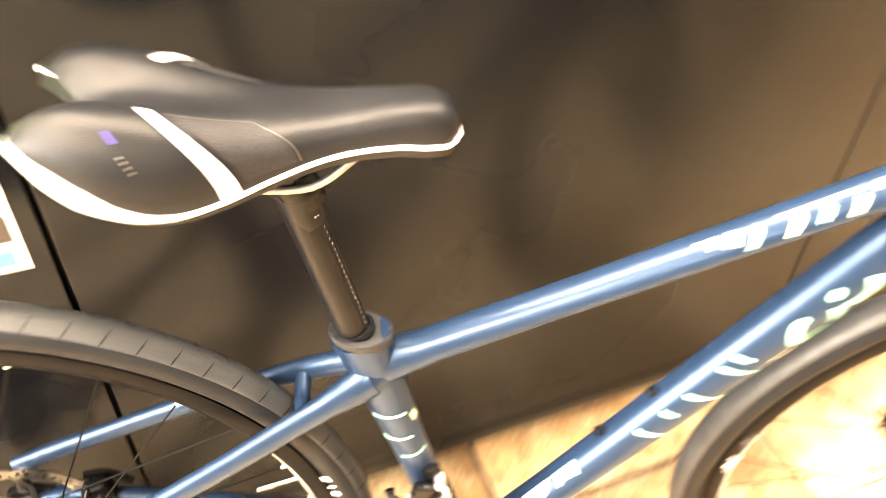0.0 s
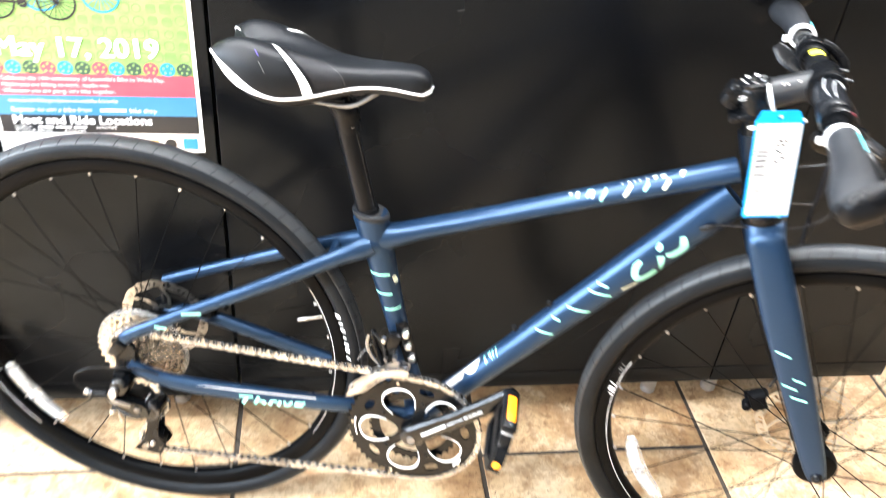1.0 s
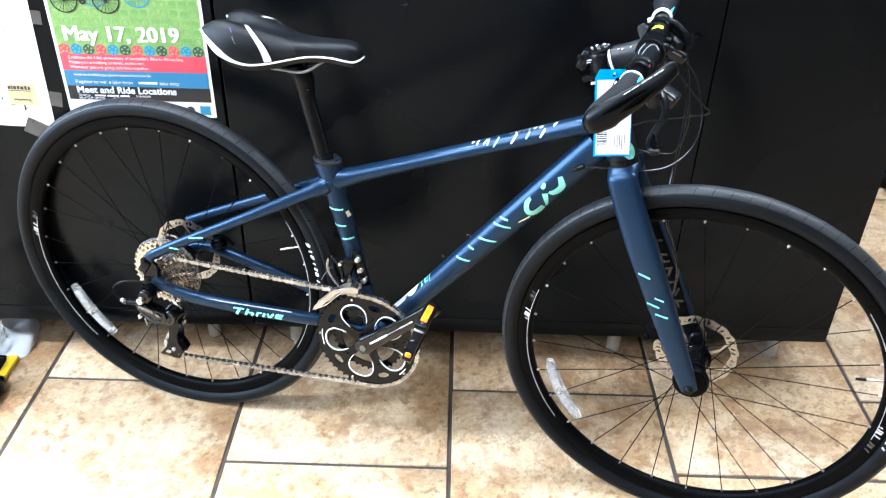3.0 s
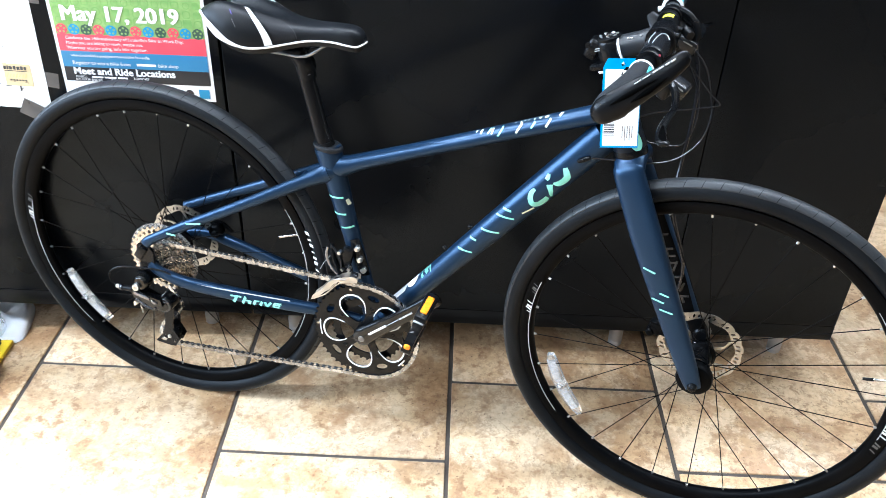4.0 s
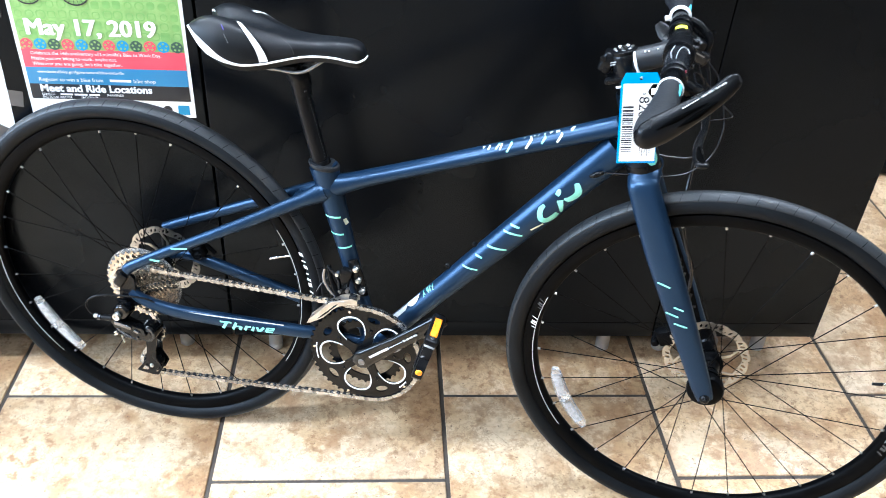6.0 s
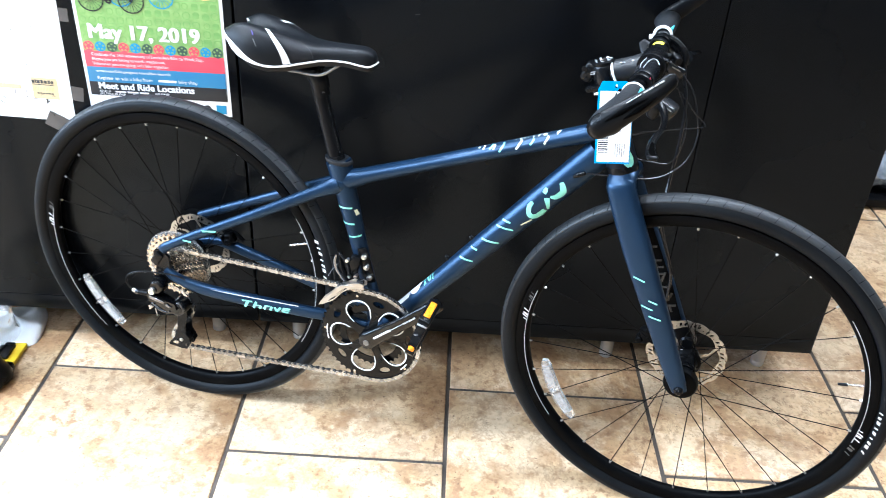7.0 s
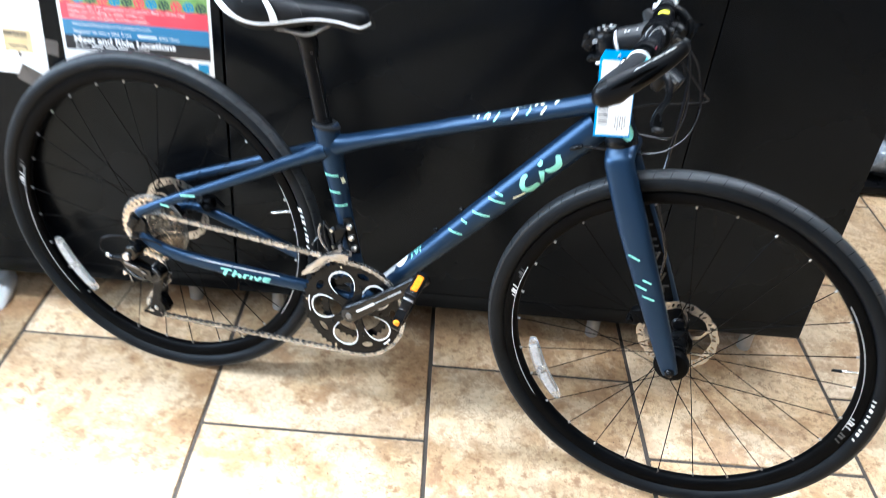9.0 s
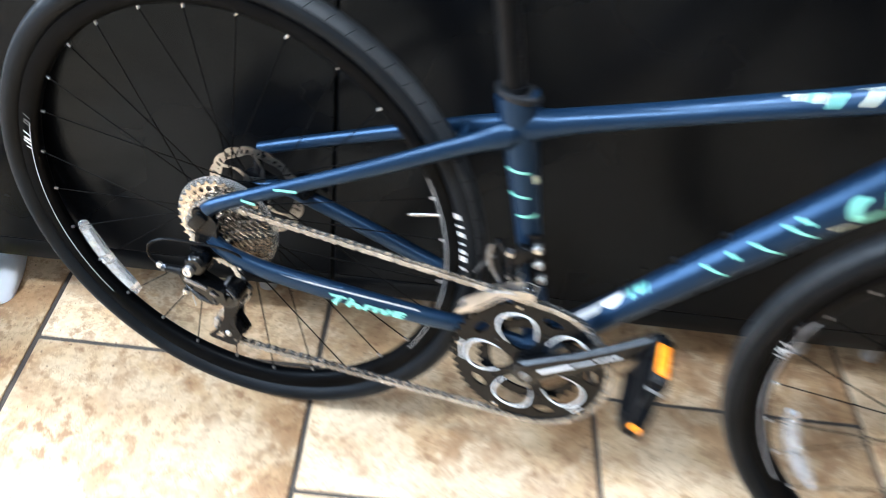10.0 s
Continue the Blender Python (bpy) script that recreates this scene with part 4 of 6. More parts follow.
wheel_on(bike, FRONT @ Matrix.Translation((0.0014, -0.0035, 0.0018)) @ pose(0, 0, 0, 1.6, 0, -0.36), 6.9, False, (194.5, 225.5, 0.265, -0.004), 13.2, [(162, 220, 0.3015), (-9, 40, 0.3025)], [(172, 177, 4, 0.302, 0.3125, WHITE), (164.5, 168.5, 4, 0.302, 0.3125, GREY_DECAL), (-7, -2, 4, 0.303, 0.314, WHITE), (-13.5, -9, 3, 0.303, 0.314, GREY_DECAL), (-10, 8, 9, 0.3222, 0.330, WHITE)])

# disc callipers
cal = part("brake_calliper", block((0.030, 0.020, 0.024), (0.078, 0.052, 0.040), (0, -24, 0), 0.006, 3), DEEP_BLACK, bike, "black disc brake calliper")
part("calliper_bolt", rod((0.07, 0.036, 0.047), (0.07, 0.066, 0.047), 0.0032, 8), BLACK_METAL, cal)
part("calliper_piston", lathe([(0.0, 0.036), (0.006, 0.036), (0.0085, 0.039), (0.0085, 0.046), (0.0, 0.046)], 16), BLACK_METAL, cal, m=Matrix.Translation((0.082, 0, 0.037)))
part("calliper_arm", sweep(curve_points([(0.064, 0.060, 0.054), (0.086, 0.064, 0.050), (0.108, 0.061, 0.036)], 4), 0.0035, 0.0045, 8), DEEP_BLACK, cal)
cal = part("brake_calliper", block((0.032, 0.024, 0.030), (-0.076, 0.054, 0.018), (0, 62, 0), 0.006), DEEP_BLACK, bike, "black disc brake calliper", FRONT)
part("calliper_body", block((0.030, 0.022, 0.056), (-0.012, 0.052, 0.034), (0, -24, 0), 0.006, 3), DEEP_BLACK, cal)
part("calliper_cap", lathe([(0.0, 0.036), (0.010, 0.036), (0.013, 0.039), (0.013, 0.046), (0.0, 0.046)], 18), BLACK_PAINT, cal, m=Matrix.Translation((-0.006, 0, 0.030)))
part("hub_end_cap", lathe([(0.0, -0.054), (0.023, -0.054), (0.0290, -0.051), (0.0310, -0.046), (0.0305, -0.037), (0.0260, -0.033), (0.0, -0.032)], 28), DEEP_BLACK, bike, "black hub end cap", FRONT)
for y, r in ((-0.020, 0.0235), (-0.006, 0.0205), (0.008, 0.0205), (0.022, 0.0270)):
    part("hub_ring", lathe([(0.017, y - 0.0022), (r, y - 0.0018), (r + 0.001, y), (r, y + 0.0018), (0.017, y + 0.0022)], 28, closed=True), GLOSS, bike, "glossy black hub ring", FRONT)
part("calliper_bolt", rod((-0.092, 0.046, 0.010), (-0.092, 0.075, 0.010), 0.0045, 10), DEEP_BLACK, cal)
part("calliper_knob", lathe([(0.0, 0.042), (0.005, 0.042), (0.0075, 0.045), (0.0075, 0.060), (0.0, 0.063)], 16), DEEP_BLACK, cal, m=Matrix.Translation((-0.092, 0, 0.004)))

# saddle
SX = [0.137, 0.148, 0.166, 0.196, 0.228, 0.260, 0.290, 0.330, 0.376, 0.402, 0.414, 0.420]
S_HALF = [0.044, 0.052, 0.0595, 0.066, 0.063, 0.0525, 0.0410, 0.0305, 0.0240, 0.0215, 0.0170, 0.009]
S_EDGE = [0.507, 0.499, 0.485, 0.4685, 0.4610, 0.4635, 0.4705, 0.4790, 0.4800, 0.4770, 0.4765, 0.4795]
S_TOP = [0.511, 0.5155, 0.5200, 0.520, 0.515, 0.5090, 0.5050, 0.5035, 0.5055, 0.5045, 0.4995, 0.4915]
S_SLOPES = [np.gradient(v, SX) for v in (S_HALF, S_EDGE, S_TOP)]


def saddle_line(x, which):
    """A smooth value along one of the saddle's three profile lines."""
    ys, ds = (S_HALF, S_EDGE, S_TOP)[which], S_SLOPES[which]
    i = max(0, min(len(SX) - 2, int(np.searchsorted(SX, x)) - 1))
    h = SX[i + 1] - SX[i]
    t = min(max((x - SX[i]) / h, 0.0), 1.0)
    return float((2 * t**3 - 3 * t * t + 1) * ys[i] + (t**3 - 2 * t * t + t) * h * ds[i] + (3 * t * t - 2 * t**3) * ys[i + 1] + (t**3 - t * t) * h * ds[i + 1])


def saddle_at(x, v):
    hw, ez, tz = (saddle_line(x, i) for i in range(3))
    a = min(abs(v), 1.0)
    k = (1 - a**2.6) ** 0.62
    tail = max(0.0, min(1.0, (0.285 - x) / 0.12))
    end = max(0.0, min(1.0, (0.420 - x) / 0.283)) ** 5
    lobe = 0.0075 * tail * math.exp(-(((a - 0.46) / 0.26) ** 2)) * (0.55 + 0.45 * min(1, (x - 0.137) / 0.014))
    groove = 0.012 * tail * math.exp(-((v / 0.17) ** 2))
    y = hw * math.copysign(math.sin(min(a, 1) * math.pi / 2) ** 0.92, v)
    # the notch between the two wings
    x += 0.034 * end * math.exp(-((a / 0.40) ** 1.7))
    return V((0.4145 - (0.42 - x) * 0.931, y - 0.008, ez + (tz - ez) * k + lobe - groove + 0.003 * tail))


def saddle_patch(corners, nu=10, nv=14, gap=0.0012, bow=0.0):
    """A patch laid on the saddle: corners as (x, v); bow: how far its sides bend forwards."""
    bm = bmesh.new()
    c = [V((*p, 0)) for p in corners]
    g = []
    for i in range(nu + 1):
        row = []
        for j in range(nv + 1):
            q = c[0].lerp(c[1], i / nu).lerp(c[3].lerp(c[2], i / nu), j / nv)
            p = saddle_at(q.x + bow * math.sin(math.pi * j / nv), q.y)
            row.append(bm.verts.new(p + V((0, gap * 1.2 * math.copysign(1, q.y), gap))))
        g.append(row)
    for i in range(nu):
        for j in range(nv):
            bm.faces.new((g[i][j], g[i + 1][j], g[i + 1][j + 1], g[i][j + 1]))
    return bm


def build_saddle():
    xs = [0.137 + 0.283 * (i / 48) ** 1.15 for i in range(49)]
    rings = []
    for x in xs:
        top = [saddle_at(x, -1 + 2 * j / 40) for j in range(41)]
        under = [V((p.x, (p.y + 0.008) * 0.86 - 0.008, p.z * 0.35 + 0.65 * saddle_line(x, 1) - 0.007)) for p in top[::-4]]
        rings.append(top + under)
    cover = part("saddle", skin(bmesh.new(), rings), SADDLE, bike, "black padded saddle with white piping and stripes", angle=60)
    path, tall = [], []
    for s in (-1, 1):
        seq = np.linspace(0.1372, 0.4195, 64)
        seq = seq if s < 0 else seq[::-1]
        for x in seq:
            p = saddle_at(float(x), s * 0.995)
            path.append(V((p.x, p.y, p.z + 0.0008)))
            tall.append(float(np.interp(x, [0.138, 0.148, 0.162, 0.178, 0.196, 0.215, 0.26, 0.42], [0.0014, 0.0026, 0.0058, 0.0064, 0.0038, 0.0022, 0.0018, 0.0016])))
    part("piping", sweep(path, 0.0022, tall, 8, side=(0, 1, 0)), WHITE, cover, "white edge piping")
    for s in (-1, 1):
        part("stripe", saddle_patch([(0.209, s * 0.26), (0.218, s * 0.26), (0.2730, s * 0.985), (0.2605, s * 0.985)], bow=0.0065), WHITE, cover, "white stripe over the wing")
        part("mesh_panel", saddle_patch([(0.228, s * 0.30), (0.281, s * 0.33), (0.309, s * 0.95), (0.276, s * 0.95)], gap=0.0006, bow=0.006), MESH_VINYL, cover, "ribbed black grip panel")
        part("seam", saddle_patch([(0.2815, s * 0.33), (0.2830, s * 0.33), (0.3125, s * 0.95), (0.3105, s * 0.95)], gap=0.001, bow=0.005), CAB_EDGE, cover)
        part("seam", saddle_patch([(0.228, s * 0.285), (0.282, s * 0.315), (0.282, s * 0.335), (0.228, s * 0.305)], 14, 2, 0.0009), CAB_EDGE, cover)
        rim = [saddle_at(0.1372, s * (0.36 + 0.635 * j / 26)) + V((-0.0004, 0, -0.0022)) for j in range(27)]
        part("tail_trim", sweep(rim, 0.0011, [0.0006, 0.0011, 0.0014, 0.0014, 0.0010], 8, side=(1, 0, 0)), WHITE, cover, "white trim at the tail")
    part("print", saddle_patch([(0.196, -0.54), (0.1980, -0.54), (0.2045, -0.62), (0.2020, -0.62)], 4, 4), PURPLE, cover, "small violet print")
    for k in range(4):
        part("print", saddle_patch([(0.2050 + 0.0022 * k, -0.70 - 0.03 * k), (0.2065 + 0.0022 * k, -0.70 - 0.03 * k), (0.2075 + 0.0022 * k, -0.715 - 0.03 * k), (0.2060 + 0.0022 * k, -0.715 - 0.03 * k)], 2, 2), DULL_ALLOY, cover, "small grey print")
    for s in (-1, 1):
        part("rail", sweep(curve_points([(0.20, s * 0.030 - 0.006, 0.460), (0.235, s * 0.022 - 0.004, 0.452), (0.275, s * 0.022 - 0.003, 0.4505), (0.318, s * 0.022 - 0.004, 0.4515), (0.350, s * 0.014 - 0.006, 0.471), (0.372, s * 0.009 - 0.008, 0.484)], 5), 0.0027, None, 10), DULL_ALLOY, cover, "dark steel saddle rail")


build_saddle()
post = part("seatpost", sweep([(0.3445, 0, 0.270), (0.324, 0, 0.350), (0.3035, 0, 0.428), (0.2985, 0, 0.440)], [0.0136, 0.0136, 0.0136, 0.015], None, 22), BLACK_PAINT, bike, "satin black seatpost")
part("post_head", sweep(curve_points([(0.3120, 0, 0.420), (0.3030, 0, 0.4385), (0.2840, 0, 0.4470), (0.2580, 0, 0.4515)], 5), [0.0135, 0.0175, 0.0150, 0.0090], [0.0150, 0.0155, 0.0095, 0.0040], 18), BLACK_PAINT, post)
part("post_shoulder", sweep(curve_points([(0.3135, 0, 0.405), (0.3080, 0, 0.420), (0.3065, 0, 0.434), (0.3060, 0, 0.448)], 4), [0.0136, 0.0150, 0.0165, 0.0120], [0.0136, 0.0155, 0.0170, 0.0120], 20), BLACK_PAINT, post)
part("rail_clamp", block((0.034, 0.050, 0.013), (0.292, 0, 0.4530), (0, -6, 0), 0.005, 3), BLACK_METAL, post)
part("clamp_bolt", rod((0.306, -0.004, 0.462), (0.312, -0.004, 0.442), 0.0032, 10), BLACK_METAL, post)
for i in range(19):
    z = 0.306 + 0.0054 * i
    part("height_mark", block((0.0005, 0.0010, 0.0013 if i % 5 else 0.0022), (0.3410 - (z - 0.29) * 0.262 + 0.0118, -0.0066, z)), DULL_ALLOY, post)
part("height_mark", block((0.0040, 0.0040, 0.0012), (0.3410 - (0.416 - 0.29) * 0.262 + 0.0092, -0.0100, 0.416), (0, 0, -50)), SILVER_DECAL, post)
collar = []
for h, k in ((-0.0040, 0.985), (-0.0032, 1.02), (0.0015, 1.03), (0.0038, 1.00), (0.0046, 0.90), (0.0040, 0.66)):
    c = V((0.3452, 0, 0.2885)) + V((-0.26, 0, 0.965)) * h
    ring = [c + V((0.0252 * k * math.cos(math.tau * i / 30), 0.0212 * k * math.sin(math.tau * i / 30), 0.0)) for i in range(30)]
    collar.append([p + V((0, 0, -0.08 * (p.x - 0.3452))) for p in ring])
col = part("seat_collar", skin(bmesh.new(), collar), GRIP, bike, "thin black rubber seat collar with a slanted top", angle=50)
part("collar_lip", sweep([(0.3416, 0, 0.2900), (0.3398, 0, 0.2965)], [0.0154, 0.0146], None, 26), BLACK_METAL, col)

# cockpit
stem = part("stem", sweep(curve_points([(-0.236, 0, 0.519), (-0.215, 0, 0.528), (-0.185, 0, 0.541), (-0.166, 0, 0.549)], 4), [0.0185, 0.0185, 0.0175, 0.0195], [0.0180, 0.0178, 0.0170, 0.0185], 22), SATIN_BLACK, bike, "satin black handlebar stem", COCK)
part("steerer_clamp", sweep([head(z) for z in (0.497, 0.500, 0.5345, 0.5375)], [0.0195, 0.0212, 0.0212, 0.0195], None, 24), BLACK_METAL, stem)
part("clamp_block", block((0.020, 0.028, 0.030), (-0.2535, 0, 0.5215), (0, 19, 0), 0.005, 3), BLACK_METAL, stem)
for z in (0.512, 0.528):
    part("pinch_bolt", lathe([(0.0, -0.0165), (0.0022, -0.0165), (0.0024, -0.0155), (0.0040, -0.0155), (0.0042, -0.013), (0.0, -0.012)], 12), BLACK_METAL, stem, m=Matrix.Translation((-0.2575 - 0.33 * (z - 0.519), 0, z)))
part("top_cap", sweep([head(0.5375), head(0.5415), head(0.543)], [0.0188, 0.0188, 0.0160], None, 24), BLACK_METAL, stem, "black top cap with a silver pattern")
for k in range(7):
    t = math.tau * k / 7 + 0.3
    c = head(0.5435) + V((0.0118 * math.cos(t), 0.0118 * math.sin(t), 0.0041 * math.cos(t)))
    part("cap_mark", block((0.0042, 0.0052, 0.0012), c, (0, -19, math.degrees(t)), 0.0004), ALLOY, stem, "silver cap mark")
part("cap_bolt", sweep([head(0.5425), head(0.5455)], 0.0048, None, 12), STEEL, stem)
part("lower_bracket", block((0.036, 0.030, 0.0085), (-0.2350, -0.006, 0.5010), (0, -19, 0), 0.003, 2), BLACK_METAL, stem, "black spacer bracket")
part("bracket_bolt", rod((-0.248, -0.023, 0.4975), (-0.248, -0.019, 0.4975), 0.0026, 10), BLACK_METAL, stem)
part("face_plate", lathe([(0.0155, -0.022), (0.0215, -0.022), (0.0225, -0.019), (0.0225, 0.019), (0.0215, 0.022), (0.0155, 0.022)], 26, closed=True), BLACK_METAL, stem, m=Matrix.Translation((-0.158, 0, 0.5505)))
for s in (-1, 1):
    for z in (-0.013, 0.013):
        part("face_bolt", rod((-0.1345, s * 0.015, 0.5505 + z), (-0.146, s * 0.015, 0.5505 + z), 0.0032, 8), BLACK_METAL, stem)
for x, h in ((-0.2035, 0.006), (-0.1990, 0.003), (-0.1870, 0.004)):
    part("logo_shape", block((0.0026, 0.0010, h), (x, -0.0125, 0.5465 + 0.42 * (x + 0.2035)), (40, -24, 0)), WHITE, stem, "small white logo stroke")
for k in range(2):
    part("clamp_mark", block((0.0075, 0.0008, 0.0011), (-0.2445, -0.0212, 0.5275 - 0.0035 * k), (0, -19, 0)), SILVER_DECAL, stem)

BAR = [(-0.172, -0.300, 0.556), (-0.161, -0.165, 0.5495), (-0.158, -0.09, 0.5495), (-0.158, -0.040, 0.5505), (-0.158, 0.025, 0.5515), (-0.160, 0.075, 0.5535), (-0.168, 0.15, 0.5560), (-0.174, 0.262, 0.560)]
bar = part("handlebar", sweep(curve_points(BAR, 5), [0.0112, 0.0112, 0.012, 0.0158, 0.0158, 0.012, 0.0112, 0.0112], None, 16, side=(1, 0, 0)), BLACK_METAL, bike, "black flat alloy handlebar", FRONT)
label = bmesh.new()
rows = [[label.verts.new((-0.160 - 0.0142 * math.cos(u), y, 0.5532 + 0.0142 * math.sin(u))) for u in (0.75 + 1.25 * k / 8 for k in range(9))] for y in (0.047, 0.062)]
for k in range(8):
    label.faces.new((rows[0][k], rows[0][k + 1], rows[1][k + 1], rows[1][k]))
part("sticker", label, LABEL_YELLOW, bar, "yellow sticker")
part("shifter_cover", sweep(curve_points([(-0.158, -0.030, 0.5505), (-0.158, -0.040, 0.5505), (-0.158, -0.065, 0.5500), (-0.158, -0.090, 0.5495), (-0.158, -0.099, 0.5495)], 4), [0.0160, 0.0172, 0.0176, 0.0168, 0.0140], None, 20, side=(1, 0, 0)), FD_GREY, bar, "glossy dark shifter cover")
for arc in ([(-0.1667, -0.0840), (-0.1690, -0.0570), (-0.1660, -0.0340)], [(-0.1612, -0.0890), (-0.1600, -0.0620), (-0.1555, -0.0400), (-0.1490, -0.0370), (-0.1441, -0.0430)]):
    on_bar = curve_points([(x, y, 0.5502 + math.sqrt(0.0178**2 - (x + 0.158) ** 2)) for x, y in arc], 6)
    part("bar_mark", sweep(on_bar, 0.0005, 0.0005, 6, side=(1, 0, 0)), SILVER_DECAL, bar, "curved silver printed line")
part("red_button", block((0.0032, 0.008, 0.003), (-0.1460, -0.1140, 0.5610), (0, 30, 10), 0.002), RED, bar)


def grip(s):
    """An ergonomic rubber grip with a lock ring and a forward bar end; s: side."""
    ring, end, z, x = (-0.157, -0.318, 0.5495, -0.1600) if s < 0 else (0.1390, 0.270, 0.5565, -0.1675)
    run = end - ring
    up = 0.0070 if s < 0 else 0.0010

    def at(f, dx, dz):
        return (x + dx, ring + run * f, z + dz + up * f)

    g = part("grip", sweep(curve_points([at(0.02, 0, 0), at(0.2, -0.001, 0), at(0.5, -0.004, 0), at(0.75, -0.008, -0.002), at(0.9, -0.009, -0.003), at(0.97, -0.008, -0.003), at(1.0, -0.006, -0.003)], 5), [0.0155, 0.0158, 0.0185, 0.0225, 0.0225, 0.0175, 0.008], [0.0155, 0.0155, 0.0160, 0.0165, 0.0155, 0.0125, 0.006], 22, side=(1, 0, 0.25)), GRIP, bike, "black rubber ergonomic grip with a white ring", FRONT)
    part("lock_ring", lathe([(0.0125, -0.0025), (0.0158, -0.0025), (0.0168, -0.0012), (0.0168, 0.0012), (0.0158, 0.0025), (0.0125, 0.0025)], 28, closed=True), WHITE, g, "white lock ring", Matrix.Translation(at(0, 0, 0)))
    part("ring_screw", rod(at(-0.01 if s > 0 else 0, -0.022, -0.006), at(0, -0.014, -0.005), 0.0042, 12), WHITE, g)
    part("grip_stripe", sweep([at(0.05, 0.0115, 0.0095), at(0.15, 0.0115, 0.0095), at(0.28, 0.0115, 0.0085)], 0.0018, [0.0034, 0.0026, 0.001], 8, side=(0.7, 0, 0.7)), CYAN, g, "cyan inlay stripe")
    zz = 0.5615 if s < 0 else 0.5600
    tip = -0.305 if s < 0 else 0.262
    part("bar_end", sweep(curve_points([(x - 0.026, end * 0.985, zz - 0.013), (x - 0.018, end, zz - 0.010), (x - 0.004, end, zz + 0.001), (x + 0.018, end, zz + 0.021), (x + 0.044, end - run * 0.025, zz + 0.044), (x + 0.061, tip, zz + 0.063), (x + 0.067, tip, zz + 0.068)], 5), [0.005, 0.0085, 0.0088, 0.0070, 0.0060, 0.0058, 0.003], [0.008, 0.0145, 0.0165, 0.0145, 0.0112, 0.0095, 0.0045], 16), BLACK_PAINT, g, "black forward bar end")
    out = 1 if s > 0 else -1
    part("bar_end_slot", sweep(curve_points([(x - 0.006, end + out * 0.0086, zz + 0.005), (x + 0.012, end + out * 0.0078, zz + 0.020), (x + 0.040, end + out * 0.0042, zz + 0.043)], 5), 0.0014, [0.0006, 0.0030, 0.0008], 8), SIPE, g)
    part("bar_end_slot", sweep(curve_points([(x + 0.016, end + out * 0.0072, zz + 0.012), (x + 0.032, end + out * 0.0062, zz + 0.027), (x + 0.050, end + out * 0.0030, zz + 0.046)], 5), 0.0014, [0.0008, 0.0034, 0.0008], 8), SIPE, g)
    if s < 0:
        for f0, f1, h in ((0.0, 0.16, 0.0005), (0.19, 0.36, 0.0005), (0.42, 0.53, 0.0010), (0.55, 0.66, 0.0010), (0.70, 0.80, 0.0011), (0.82, 0.93, 0.0011)):
            p, q = V((x + 0.016, end - 0.0068, zz + 0.033)), V((x + 0.057, tip - 0.0066, zz + 0.067))
            part("logo_shape", sweep([p.lerp(q, f0), p.lerp(q, f1)], 0.0008, h, 6), SILVER_DECAL, g, "fine silver print")
    return g


def brake_lever(s, blade, body, pod):
    """A black brake lever with its clamp, an open tip and the shifter pod."""
    lv = part("brake_lever", sweep(curve_points(blade, 5), [0.007, 0.0055, 0.0042, 0.0036], [0.007, 0.0060, 0.0050, 0.0044], 12, side=(0, 0, 1)), BLACK_METAL, bike, "black alloy brake lever with an open tip", FRONT)
    e = V(blade[-1])
    tipped = [e + V((dx, s * dy, dz)) for dx, dy, dz in ((0, -0.002, 0), (-0.0035, 0.020, -0.001), (-0.0050, 0.046, -0.004), (-0.0020, 0.068, -0.0075), (0.0030, 0.079, -0.0095), (0.0045, 0.083, -0.0105))]
    blade_tip = part("blade_tip", sweep(curve_points(tipped, 5), [0.0030, 0.0030, 0.0032, 0.0034, 0.0034, 0.0018], [0.0044, 0.0046, 0.0056, 0.0076, 0.0080, 0.0040], 12, side=(0, 0, 1)), BLACK_METAL, lv)
    part("tip_window", sweep([p + V((0.0006, 0, 0.0034)) for p in curve_points(tipped[2:5], 4)], 0.0006, [0.001, 0.0036, 0.0048, 0.002], 8, side=(0, 0, 1)), SIPE, blade_tip)
    part("lever_clamp", lathe([(0.0118, -0.009), (0.0165, -0.009), (0.0178, -0.006), (0.0178, 0.006), (0.0165, 0.009), (0.0118, 0.009)], 20, closed=True), BLACK_METAL, lv, m=Matrix.Translation(body))
    part("clamp_band", lathe([(0.0118, -0.006), (0.0160, -0.006), (0.0170, -0.004), (0.0170, 0.004), (0.0160, 0.006), (0.0118, 0.006)], 20, closed=True), BLACK_PAINT, lv, m=Matrix.Translation((body[0], body[1] - s * 0.024, body[2] - 0.0005)))
    bx, by, bz = body
    part("lever_body", sweep(curve_points([(bx + 0.008, by, bz - 0.006), (bx + 0.024, by - s * 0.004, bz - 0.016), (bx + 0.036, by - s * 0.022, bz - 0.018)], 4), [0.010, 0.011, 0.006], [0.011, 0.011, 0.006], 12, side=(0, 0, 1), square=0.75), BLACK_METAL, lv)
    part("shifter_pod", block((0.036, 0.028, 0.022), pod, (8, 24, s * 12), 0.006, 3), FD_GREY, lv, "glossy dark shifter pod")
    part("pod_cap", block((0.016, 0.022, 0.026), (pod[0] - 0.012, pod[1] + s * 0.006, pod[2] - 0.004), (8, 20, s * 16), 0.005, 3), BLACK_PAINT, lv)
    part("thumb_paddle", sweep(curve_points([(pod[0] - 0.02, pod[1] + s * 0.012, pod[2]), (pod[0] - 0.045, pod[1] + s * 0.026, pod[2] + 0.010), (pod[0] - 0.066, pod[1] + s * 0.042, pod[2] + 0.024)], 5), [0.006, 0.0105, 0.0120, 0.006], [0.004, 0.003, 0.0025, 0.0015], 12, side=(0.034, 0.023, 0.037)), BLACK_PAINT, lv)
